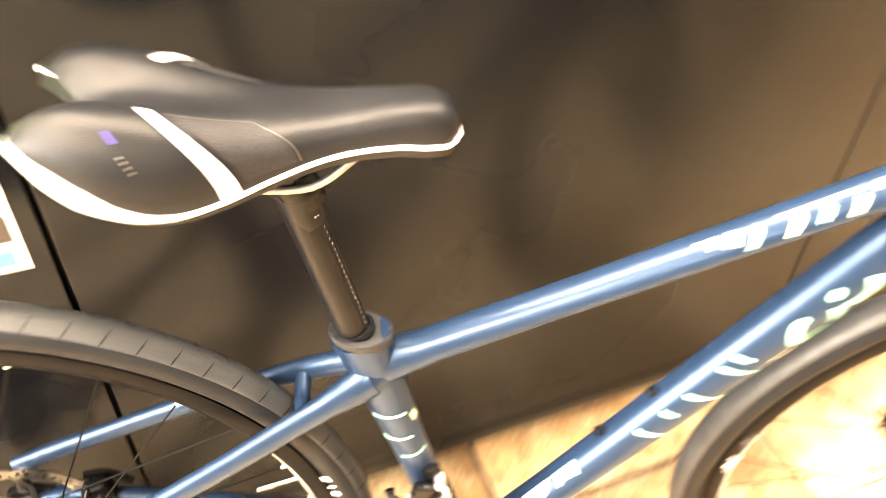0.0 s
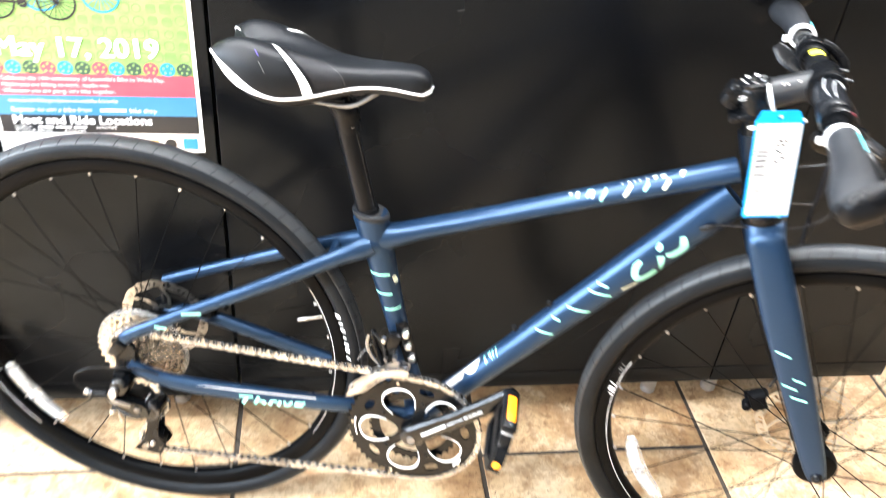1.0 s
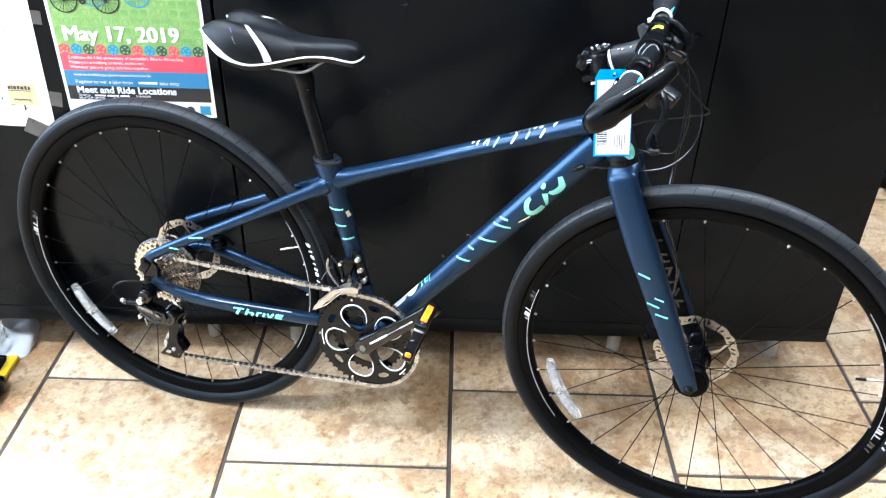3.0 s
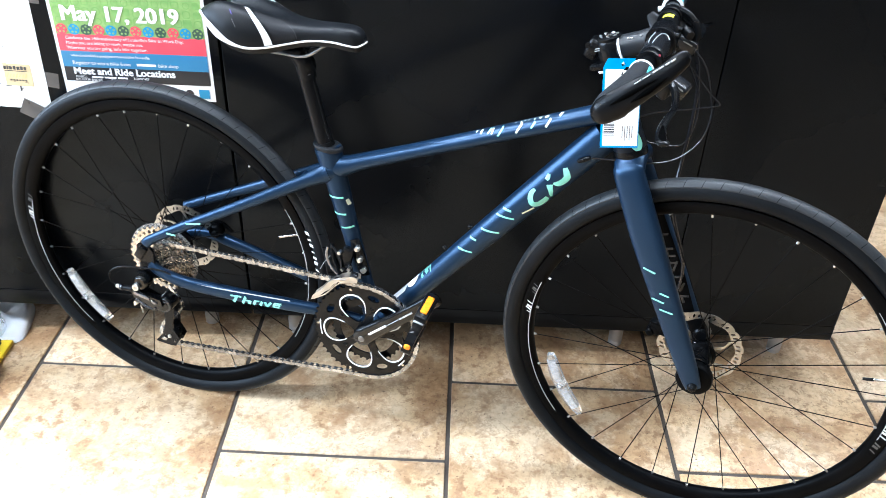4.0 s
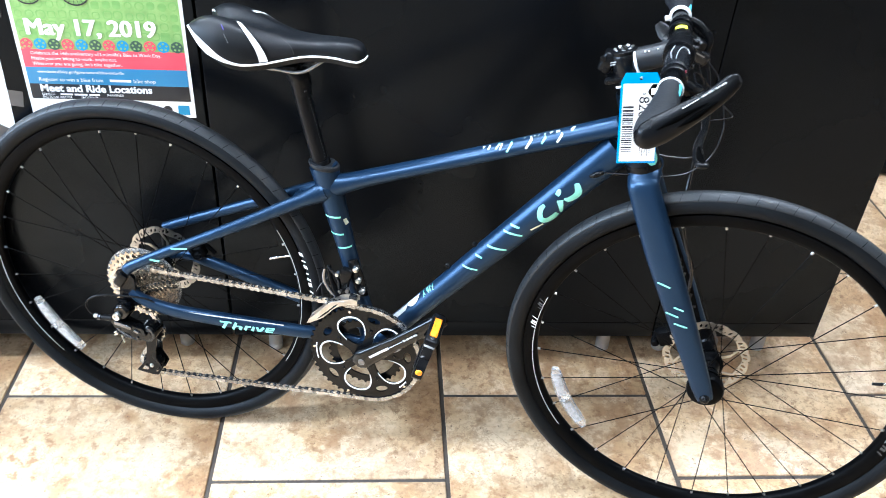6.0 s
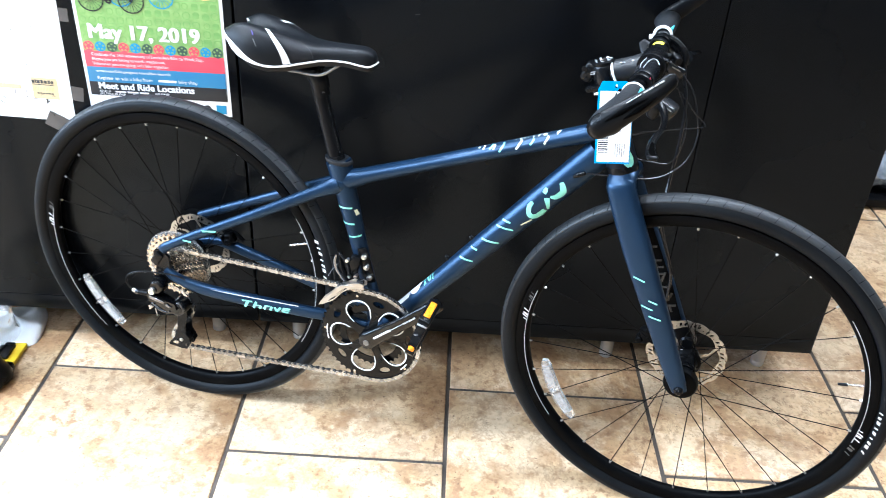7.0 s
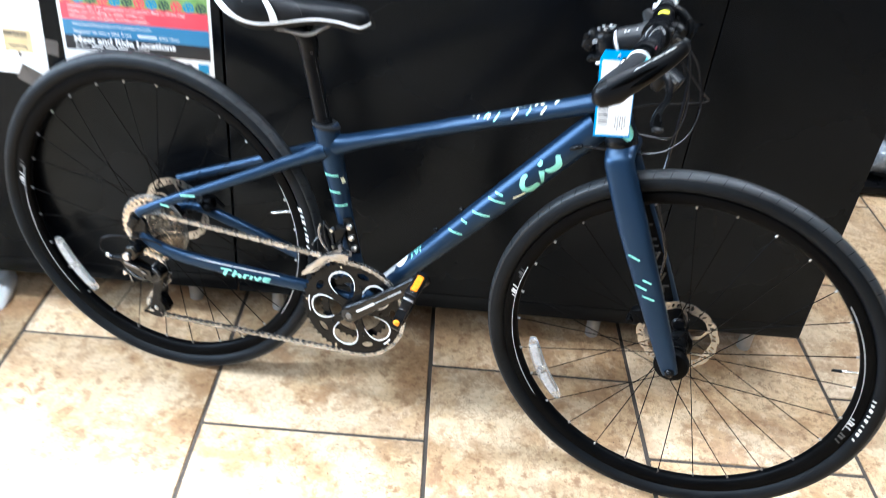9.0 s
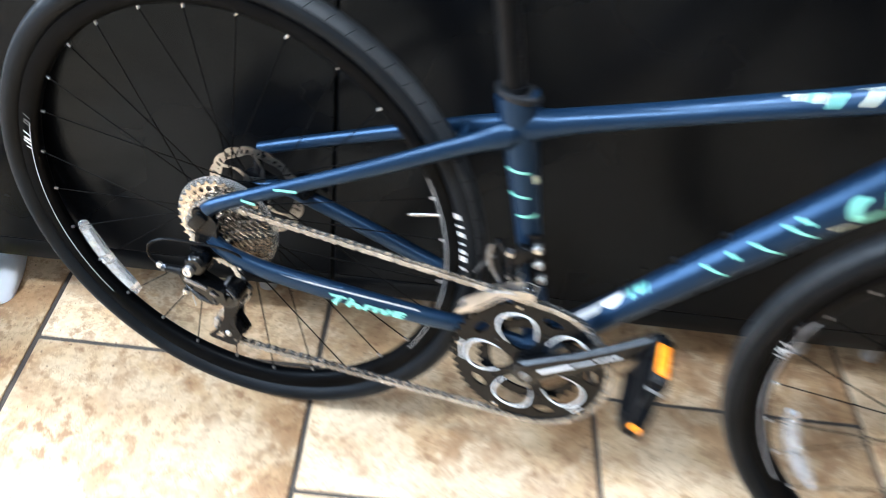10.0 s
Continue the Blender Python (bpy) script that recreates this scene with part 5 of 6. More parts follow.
    part("pod_facet", block((0.016, 0.0010, 0.0022), (pod[0] + 0.004, pod[1] - 0.0150, pod[2] + 0.004), (8, 24, s * 12), 0.0004), DULL_ALLOY, lv, "thin bright facet")
    return lv


grip(-1)
grip(1)
brake_lever(-1, [(-0.140, -0.100, 0.534), (-0.119, -0.120, 0.522), (-0.111, -0.150, 0.5165), (-0.109, -0.184, 0.5140)], (-0.1585, -0.110, 0.5495), (-0.1180, -0.104, 0.5195))
brake_lever(1, [(-0.146, 0.080, 0.541), (-0.124, 0.100, 0.527), (-0.117, 0.130, 0.522), (-0.115, 0.160, 0.519)], (-0.1625, 0.092, 0.5545), (-0.1320, 0.080, 0.5220))
CABLE = surface("dark_cable_jacket", (0.007, 0.007, 0.008), (0.014, 0.014, 0.016), 0.22, spec=0.3)
for name, mat, r, pts in (
    ("shift_cable", CABLE, 0.0013, [(-0.2425, -0.0240, 0.3525), (-0.222, -0.0285, 0.3555), (-0.186, -0.027, 0.359), (-0.150, -0.010, 0.355), (-0.109, 0.0, 0.365), (-0.080, 0.020, 0.390), (-0.071, 0.040, 0.421), (-0.075, 0.050, 0.447), (-0.092, 0.056, 0.495), (-0.118, 0.062, 0.522)]),
    ("shift_cable", CABLE, 0.0012, [(-0.200, 0.012, 0.412), (-0.173, 0.010, 0.420), (-0.150, 0.020, 0.428), (-0.101, 0.030, 0.439), (-0.067, 0.047, 0.4435), (-0.0635, 0.051, 0.448), (-0.078, 0.050, 0.460), (-0.119, 0.040, 0.503), (-0.132, -0.02, 0.525), (-0.120, -0.086, 0.522)]),
    ("shift_cable", CABLE, 0.0012, [(-0.195, 0.012, 0.386), (-0.161, 0.020, 0.378), (-0.135, 0.030, 0.373), (-0.106, 0.048, 0.371), (-0.093, 0.062, 0.400), (-0.096, 0.072, 0.445), (-0.122, 0.066, 0.500), (-0.126, 0.074, 0.520)]),
    ("brake_hose", CABLE, 0.0030, [(-0.1155, 0.081, 0.508), (-0.1081, 0.080, 0.4917), (-0.1003, 0.075, 0.4503), (-0.0984, 0.068, 0.3928), (-0.1004, 0.062, 0.3427), (-0.1000, 0.046, 0.290), (-0.0926, 0.0335, 0.2500), (-0.0700, 0.0370, 0.190), (-0.0612, 0.0400, 0.1574), (-0.0605, 0.0430, 0.1100), (-0.0700, 0.0500, 0.050)]),
):
    part(name, sweep(curve_points(pts, 8), r, None, 8), mat, bike, "thin looping control cable", FRONT)
part("hose_boot", sweep(curve_points([(-0.151, 0.095, 0.566), (-0.136, 0.091, 0.561), (-0.119, 0.086, 0.545), (-0.119, 0.083, 0.526), (-0.113, 0.081, 0.505)], 5), [0.0065, 0.0062, 0.0058, 0.0052, 0.0036], None, 10), BLACK_PAINT, bike, "black hose boot at the lever", FRONT)

# drivetrain
def gear(n, r, depth):
    out = []
    for k in range(n):
        for f, d in ((0.0, 0), (0.28, 0), (0.42, depth), (0.58, depth), (0.86, 0)):
            t = math.tau * (k + f) / n
            out.append(((r + d) * math.cos(t), (r + d) * math.sin(t)))
    return out


def petal(a, grow=0.0, n=26):
    """The rounded opening between two chainring arms, at angle a in degrees."""
    t = radians(a)
    e, f = (math.cos(t), math.sin(t)), (-math.sin(t), math.cos(t))
    out = []
    for k in range(n):
        u = math.tau * k / n
        rad = 0.0530 + (0.0300 + grow) * math.cos(u)
        w = (0.0298 + grow) * math.sin(u) * (0.80 + 0.24 * math.cos(u))
        out.append((rad * e[0] + w * f[0], rad * e[1] + w * f[1]))
    return out


RING = Matrix.Translation(BB)
PETALS = [115 + 72 * k for k in range(5)]
eyes = []
for a in PETALS:
    t = radians(a + 36)
    cx, cz = 0.0790 * math.cos(t), 0.0790 * math.sin(t)
    eyes.append([(cx + 0.0065 * math.cos(u) * math.cos(t) - 0.012 * math.sin(u) * math.sin(t), cz + 0.0065 * math.cos(u) * math.sin(t) + 0.012 * math.sin(u) * math.cos(t)) for u in (math.tau * i / 14 for i in range(14))])
ring1 = part("chainring", plate(gear(50, 0.0985, 0.0045), [petal(a) for a in PETALS] + eyes + [circle(0.016, 20)], 0.0035, y=-0.049), BLACK_METAL, bike, "black outer chainring with white-edged openings", RING, smooth=False)
for a in PETALS:
    loop = petal(a, 0.0, 40)
    # open towards the crank
    pts = [(u, -0.0512, v) for u, v in loop]
    start = 27
    part("white_edge", sweep([pts[(start + i) % 40] for i in range(27)], 0.0008, [0.0008, 0.0016, 0.0018, 0.0016, 0.0008], 6), WHITE, ring1, "white painted edge")
for a in PETALS:
    t = radians(a + 36)
    part("ring_bolt", lathe([(0.0, -0.0525), (0.003, -0.0525), (0.004, -0.051), (0.004, -0.04), (0.0, -0.04)], 12), BLACK_METAL, ring1, m=Matrix.Translation((0.055 * math.cos(t), 0, 0.055 * math.sin(t))))
    part("ring_pin", lathe([(0.0, -0.0525), (0.0025, -0.0525), (0.003, -0.051), (0.003, -0.047), (0.0, -0.047)], 10), STEEL, ring1, m=Matrix.Translation((0.0935 * math.cos(t + 0.5), 0, 0.0935 * math.sin(t + 0.5))))
for a0, a1 in ((174, 196), (318, 330)):
    pts = [(0.0898 * math.cos(radians(a)), -0.0512, 0.0898 * math.sin(radians(a))) for a in np.linspace(a0, a1, 12)]
    part("white_edge", sweep(pts, 0.0006, 0.0012, 6), WHITE, ring1, "white printed arc")
part("chainring", plate(gear(34, 0.0665, 0.0042), [circle(0.054, 40)], 0.003, y=-0.0405), BLACK_METAL, bike, "black inner chainring", RING, smooth=False)
CRANK_A = radians(42)
CE = V((BB.x + 0.17 * math.cos(CRANK_A), -0.078, BB.z + 0.17 * math.sin(CRANK_A)))
arm = part("crank_arm", sweep(curve_points([(BB.x - 0.012, -0.060, BB.z - 0.011), (BB.x, -0.0605, BB.z), (BB.x + 0.035, -0.066, BB.z + 0.0315), (0.5 * (BB.x + CE.x), -0.072, 0.5 * (BB.z + CE.z)), (CE.x - 0.012, -0.077, CE.z - 0.011), (CE.x + 0.006, -0.078, CE.z + 0.0055), (CE.x + 0.015, -0.078, CE.z + 0.0125), (CE.x + 0.018, -0.078, CE.z + 0.015)], 5), [0.008, 0.012, 0.0095, 0.0078, 0.0078, 0.0078, 0.007, 0.004], [0.012, 0.0195, 0.0155, 0.0132, 0.0135, 0.0140, 0.0120, 0.006], 16, square=0.7), GLOSS, bike, "black alloy crank arm")
d = V((math.cos(CRANK_A), 0, math.sin(CRANK_A)))
for s0, s1, w, mat in ((0.022, 0.068, 0.0045, WHITE), (0.070, 0.100, 0.0009, SILVER_DECAL), (0.103, 0.109, 0.0036, SILVER_DECAL), (0.111, 0.116, 0.0036, SILVER_DECAL), (0.118, 0.125, 0.0036, SILVER_DECAL), (0.127, 0.135, 0.0036, SILVER_DECAL)):
    p = BB + d * s0 + V((0, -0.0725 - 0.10 * s0, 0))
    q = BB + d * s1 + V((0, -0.0725 - 0.10 * s1, 0))
    n_ = V((-d.z, 0, d.x)) * 0.0015
    part("decal_bar", sweep([p + n_, q + n_], 0.0009, w / 2, 6), mat, arm, "pale decal bar")
part("crank_bolt", lathe([(0.0, -0.0730), (0.0030, -0.0730), (0.0032, -0.0742), (0.0056, -0.0742), (0.0062, -0.0730), (0.0062, -0.068), (0.0, -0.068)], 20), DULL_ALLOY, arm, "bright crank bolt", RING)
# pedal, standing on edge
PED = Matrix.Translation((CE.x + 0.001, CE.y, CE.z - 0.008)) @ Matrix.Rotation(radians(-74), 4, "Y")
FLAT = PED @ Matrix.Rotation(radians(90), 4, "X")
outline = [(0.036, 0.012), (0.039, 0.016), (0.039, 0.080), (0.034, 0.088), (0.008, 0.116), (0.002, 0.119), (-0.014, 0.119), (-0.020, 0.115), (-0.031, 0.090), (-0.034, 0.080), (-0.034, 0.016), (-0.031, 0.012)]
pedal = part("pedal", plate(outline, [[(0.008, 0.022), (0.029, 0.022), (0.029, 0.072), (0.024, 0.084), (0.008, 0.100)], [(-0.024, 0.022), (-0.007, 0.022), (-0.007, 0.104), (-0.012, 0.104), (-0.024, 0.080)]], 0.016), BLACK_PAINT, bike, "black plastic platform pedal with amber reflectors", FLAT, smooth=False)
part("axle_barrel", sweep([(0, -0.008, 0), (0, -0.05, 0), (0, -0.104, 0)], [0.0075, 0.0085, 0.0065], None, 14, side=(1, 0, 0)), BLACK_PAINT, pedal, m=FLAT.inverted() @ PED)
for name, bm, mat, label in (
    ("axle", sweep([(0, 0.006, 0), (0, -0.014, 0)], 0.0065, None, 12, side=(1, 0, 0)), STEEL, ""),
    ("end_bar", block((0.012, 0.076, 0.023), (0.0335, -0.049, 0), bevel=0.004), BLACK_PAINT, ""),
    ("end_bar", block((0.010, 0.066, 0.020), (-0.0300, -0.047, 0), bevel=0.004), BLACK_PAINT, ""),
    ("pedal_reflector", block((0.010, 0.048, 0.0122), (0.0370, -0.050, 0), bevel=0.0015), ORANGE, "amber pedal reflector"),
    ("pedal_reflector", block((0.011, 0.008, 0.0125), (-0.002, -0.1175, 0), bevel=0.004), ORANGE, "small amber side reflector"),
    ("side_plate", block((0.003, 0.020, 0.0165), (0.0225, -0.0985, 0), (0, 0, -43), bevel=0.001), GLOSS, "glossy black corner plate"),
    ("side_clip", block((0.0035, 0.004, 0.0180), (0.0300, -0.0905, 0), (0, 0, -43), bevel=0.001), DULL_ALLOY, "bright steel clip"),
    ("corner_screw", rod((0.0405, -0.079, 0), (0.036, -0.079, 0), 0.0036, 8), STEEL, ""),
):
    part(name, bm, mat, pedal, label, FLAT.inverted() @ PED)

# cassette and spoke guard
cas = part("cassette", lathe([(0.0, -0.062), (0.010, -0.062), (0.0165, -0.058), (0.0165, -0.022), (0.0, -0.022)], 20), STEEL, bike, "nickel-plated nine-speed cassette")
COGS = [11, 13, 15, 17, 20, 23, 26, 30, 34]
for k, n in enumerate(COGS):
    r = 0.0127 * n / math.tau
    y = -0.0585 + 0.0042 * k
    hole = [[(c * 0.62 * r, s_ * 0.62 * r) for c, s_ in [(math.cos(math.tau * i / 24), math.sin(math.tau * i / 24)) for i in range(24)]]] if n < 20 else []
    if n >= 20:
        for i in range(7):
            t0 = math.tau * i / 7 + 0.3 * k
            hole.append([(rr * math.cos(t0 + tt_), rr * math.sin(t0 + tt_)) for rr, tt_ in ((0.58 * r, 0.1), (0.80 * r, 0.12), (0.84 * r, 0.35), (0.80 * r, 0.6), (0.58 * r, 0.55))])
        hole.append(circle(0.0168, 20))
    part("sprocket", plate(gear(n, r - 0.003, 0.0048), hole, 0.0019, y=y), NICKEL, cas, smooth=False)
part("spoke_guard", plate(circle(0.0735, 56), [circle(0.03, 28)], 0.0012, y=-0.0185), GUARD, bike, "smoked clear plastic spoke guard", smooth=False)

# chain, link by link
REAR_R = 0.0127 * 23 / math.tau
line = []
for a in np.linspace(88, -92, 15):
    line.append(V((BB.x + 0.1011 * math.cos(radians(a)), -0.049, BB.z + 0.1011 * math.sin(radians(a)))))
line += [V((0.30, -0.048, -0.164)), V((0.16, -0.047, -0.175)), V((0.05, -0.0465, -0.183))]
for a in (-80, -120, -160, 160):
    line.append(V((0.012 + 0.021 * math.cos(radians(a)), -0.046, -0.1635 + 0.021 * math.sin(radians(a)))))
line += [V((0.006, -0.045, -0.132)), V((0.030, -0.042, -0.112))]
for a in (-20, 20, 60):
    line.append(V((0.022 + 0.019 * math.cos(radians(a)), -0.041, -0.090 + 0.019 * math.sin(radians(a)))))
line += [V((0.020, -0.037, -REAR_R - 0.009))]
for a in (265, 235, 205, 175, 145, 115, 92):
    line.append(V((REAR_R * math.cos(radians(a)), -0.0372, REAR_R * math.sin(radians(a)))))
line += [V((0.10, -0.040, 0.0470)), V((0.24, -0.044, 0.0485)), V((0.36, -0.0475, 0.0495)), line[0]]
fine_line = curve_points(line, 12)
gaps = [0.0]
for p, q in zip(fine_line, fine_line[1:]):
    gaps.append(gaps[-1] + (q - p).length)
LINKS = 2 * round(gaps[-1] / 0.0127 / 2)
step = gaps[-1] / LINKS


def along(s):
    s %= gaps[-1]
    return V([float(np.interp(s, gaps, [p[i] for p in fine_line])) for i in range(3)])


def link_mesh(half, h, mat):
    bm = bmesh.new()
    shape = [(-0.0098, 0.0), (-0.008, h), (-0.0045, h), (0, h * 0.80), (0.0045, h), (0.008, h), (0.0098, 0.0), (0.008, -h), (0.0045, -h), (0, -h * 0.72), (-0.0045, -h), (-0.008, -h)]
    for s in (-1, 1):
        for y0 in (half * s,):
            a = [bm.verts.new((x, y0, z)) for x, z in shape]
            b = [bm.verts.new((x, y0 + 0.0009 * s, z)) for x, z in shape]
            bm.faces.new(b)
            for i in range(12):
                bm.faces.new((a[i], a[(i + 1) % 12], b[(i + 1) % 12], b[i]))
    rod((0.00635, -half, 0), (0.00635, half, 0), 0.0036, 6, bm=bm)
    return finish("chain_link", bm, mat, False)


CHAIN = surface("chain_steel", (0.25, 0.254, 0.254), (0.41, 0.41, 0.405), 0.24, 0.85, 220, 600, 0.05, vary=0.3)
CHAIN_DARK = surface("chain_inner_steel", (0.17, 0.171, 0.17), (0.30, 0.30, 0.297), 0.26, 0.80, 200, 600, 0.05, vary=0.3)
chain = new("chain")
chain.parent = bike
tagged(chain, "nickel-plated roller chain")
links = (link_mesh(0.0027, 0.0038, CHAIN_DARK), link_mesh(0.0034, 0.0041, CHAIN))
for k in range(LINKS):
    p, q = along(k * step), along((k + 1) * step)
    x = (q - p).normalized()
    z = x.cross(V((0, 1, 0))).normalized()
    y = z.cross(x)
    m = Matrix((x, y, z)).transposed().to_4x4()
    m.translation = (p + q) / 2
    part("chain_link", links[k % 2], None, chain, m=m)

# derailleurs
FD_SILVER = surface("glossy_silver_paint", (0.14, 0.145, 0.16), (0.26, 0.265, 0.28), 0.15, 0.9, 60, 400, 0.03)
PALE_STEEL = surface("pale_satin_steel", (0.40, 0.385, 0.36), (0.55, 0.53, 0.50), 0.34, 0.9, 40, 500, 0.06)
FD_STEEL = surface("grey_steel", (0.05, 0.054, 0.062), (0.10, 0.106, 0.118), 0.22, 0.9, 30, 400, 0.06)
fd = part("front_derailleur", sweep(curve_points([(0.362, -0.030, 0.113), (0.364, -0.033, 0.103), (0.367, -0.035, 0.088), (0.373, -0.036, 0.073), (0.381, -0.040, 0.058)], 4), [0.003, 0.0045, 0.005, 0.006, 0.006], [0.0045, 0.0038, 0.0042, 0.0052, 0.0050], 12), BLACK_METAL, bike, "silver front derailleur over the chainring")
part("lever_arm", sweep(curve_points([(0.362, -0.034, 0.111), (0.372, -0.034, 0.100), (0.380, -0.034, 0.084), (0.382, -0.038, 0.062)], 4), 0.0022, [0.0022, 0.0028, 0.0028, 0.0024], 10), FD_GREY, fd)
cage = [(0.3300, 0.0025), (0.3340, 0.0125), (0.3460, 0.0245), (0.3575, 0.0375), (0.3690, 0.0500), (0.3830, 0.0590), (0.3960, 0.0655), (0.4110, 0.0690), (0.4215, 0.0675), (0.4210, 0.0580), (0.4050, 0.0560), (0.3900, 0.0515), (0.3780, 0.0410), (0.3690, 0.0300), (0.3600, 0.0200), (0.3500, 0.0130), (0.3380, 0.0060)]
for y in (-0.0575, -0.0400):
    part("cage_plate", plate(cage, [[(0.3480, 0.0150), (0.3570, 0.0245), (0.3660, 0.0345), (0.3760, 0.0460), (0.3860, 0.0545), (0.3880, 0.0525), (0.3790, 0.0440), (0.3690, 0.0325), (0.3600, 0.0230), (0.3510, 0.0155)]], 0.0018, y=y), PALE_STEEL, fd, "pale metal cage plate", smooth=False)
part("cage_rib", sweep(curve_points([(0.350, -0.0590, 0.0250), (0.362, -0.0592, 0.0420), (0.378, -0.0592, 0.0570), (0.400, -0.0590, 0.0610)], 4), 0.0012, [0.0008, 0.0016, 0.0008], 8), PALE_STEEL, fd)
part("cage_bridge", sweep([(0.412, -0.0575, 0.061), (0.412, -0.0400, 0.061)], 0.008, 0.003, 8, side=(1, 0, 0)), PALE_STEEL, fd)
part("cage_tail", sweep([(0.336, -0.0580, 0.008), (0.336, -0.0395, 0.008)], 0.003, 0.004, 8, side=(1, 0, 0)), PALE_STEEL, fd)
part("linkage", block((0.020, 0.012, 0.046), (0.390, -0.027, 0.088), (0, 12, 0), 0.004), BLACK_METAL, fd, "black derailleur linkage")
part("cage_lug", block((0.014, 0.012, 0.010), (0.412, -0.050, 0.068), (0, 10, 0), 0.003), FD_STEEL, fd)
part("outer_blade", sweep(curve_points([(0.3580, -0.0405, 0.1110), (0.3555, -0.0410, 0.0960), (0.3600, -0.0420, 0.0800), (0.3720, -0.0435, 0.0640), (0.3800, -0.0440, 0.0580)], 4), 0.0012, [0.0016, 0.0026, 0.0030, 0.0026, 0.0016], 10), FD_SILVER, fd, "curved silver arm")
for x, z in ((0.379, 0.101), (0.383, 0.066), (0.397, 0.070)):
    part("pivot_screw", rod((x, -0.040, z), (x, -0.030, z), 0.0034, 10), ALLOY, fd)
part("cable_tail", sweep(curve_points([(0.362, -0.036, 0.092), (0.350, -0.040, 0.076), (0.343, -0.042, 0.062)], 4), 0.0006, None, 6), DULL_ALLOY, fd)

rd = part("rear_derailleur", lathe([(0.0, -0.0955), (0.0120, -0.0955), (0.0152, -0.0925), (0.0158, -0.088), (0.0158, -0.0725), (0.0, -0.070)], 24), GLOSS, bike, "black rear derailleur with a silver panel", Matrix.Translation((-0.0085, 0, -0.0205)))
BACK = Matrix.Translation((0.0085, 0, 0.0205))
RD = [
    ("hanger_bolt", lathe([(0.0, -0.1), (0.0038, -0.1), (0.0040, -0.1022), (0.0066, -0.1022), (0.0074, -0.100), (0.0074, -0.094), (0.0, -0.094)], 18), ALLOY, "bright hanger bolt", Matrix.Translation((-0.0150, 0, -0.0270))),
    ("outer_link", plate([(-0.0300, -0.0400), (-0.0215, -0.0350), (-0.006, -0.0385), (0.0150, -0.0450), (0.0330, -0.0480), (0.0360, -0.0620), (0.0240, -0.0740), (0.0080, -0.0730), (-0.0090, -0.0640), (-0.0240, -0.0530)], [], 0.014, y=-0.0900), GLOSS, "", None),
    ("silver_panel", block((0.0330, 0.004, 0.0078), (-0.0055, -0.0985, -0.0450), (10, 17, 4), 0.0018, 2), FD_SILVER, "glossy silver panel", None),
    ("silver_panel", block((0.0100, 0.004, 0.0060), (0.0185, -0.0980, -0.0545), (14, 34, 8), 0.0016, 2), FD_SILVER, "glossy silver panel", None),
    ("lower_link", sweep([(-0.020, -0.094, -0.0560), (0.0, -0.096, -0.0680), (0.018, -0.094, -0.0745)], [0.004, 0.005, 0.003], [0.003, 0.0042, 0.003], 10), FD_STEEL, "", None),
    ("inner_link", block((0.046, 0.010, 0.014), (0.004, -0.074, -0.0540), (0, 22, 0), 0.003, 2), BLACK_PAINT, "", None),
    ("b_screw", rod((-0.004, -0.078, -0.006), (-0.020, -0.080, -0.002), 0.0034, 8), BLACK_METAL, "", None),
    ("cable_clamp", block((0.009, 0.008, 0.006), (-0.0205, -0.097, -0.0640), (0, 30, 0), 0.0015), STEEL, "", None),
    ("limit_screw", rod((-0.0205, -0.098, -0.060), (-0.0235, -0.099, -0.070), 0.0020, 8), STEEL, "", None),
    ("cable_end", rod((-0.0120, -0.097, -0.068), (-0.0085, -0.097, -0.085), 0.0011, 6), ALLOY, "", None),
    ("cage_knuckle", lathe([(0.0, -0.092), (0.0105, -0.092), (0.0150, -0.088), (0.0170, -0.080), (0.0170, -0.062), (0.0, -0.060)], 24), GLOSS, "", Matrix.Translation((0.0330, 0, -0.0640))),
    ("spring_cap", lathe([(0.0120, -0.0905), (0.0150, -0.0905), (0.0160, -0.0885), (0.0150, -0.0865), (0.0120, -0.0865)], 24, closed=True), FD_STEEL, "", Matrix.Translation((0.0330, 0, -0.0640))),
    ("adjuster", rod((-0.030, -0.088, -0.0410), (-0.054, -0.089, -0.0420), 0.0064, 12, r2=0.0050), BLACK_PAINT, "", None),
    ("adjuster_ring", rod((-0.052, -0.089, -0.0420), (-0.058, -0.089, -0.0422), 0.0062, 12), FD_STEEL, "", None),
    ("adjuster_tip", rod((-0.060, -0.089, -0.0420), (-0.066, -0.089, -0.0400), 0.0042, 10), ALLOY, "", None),
]
for name, bm, mat, label, m in RD:
    part(name, bm, mat, rd, label, BACK @ m if m else BACK, smooth=name != "outer_link")
for x, z in ((-0.021, -0.044), (0.024, -0.056), (-0.014, -0.057), (0.020, -0.068)):
    part("pivot_pin", rod((x, -0.0990, z), (x, -0.096, z), 0.0022, 10), FD_STEEL, rd, m=BACK)
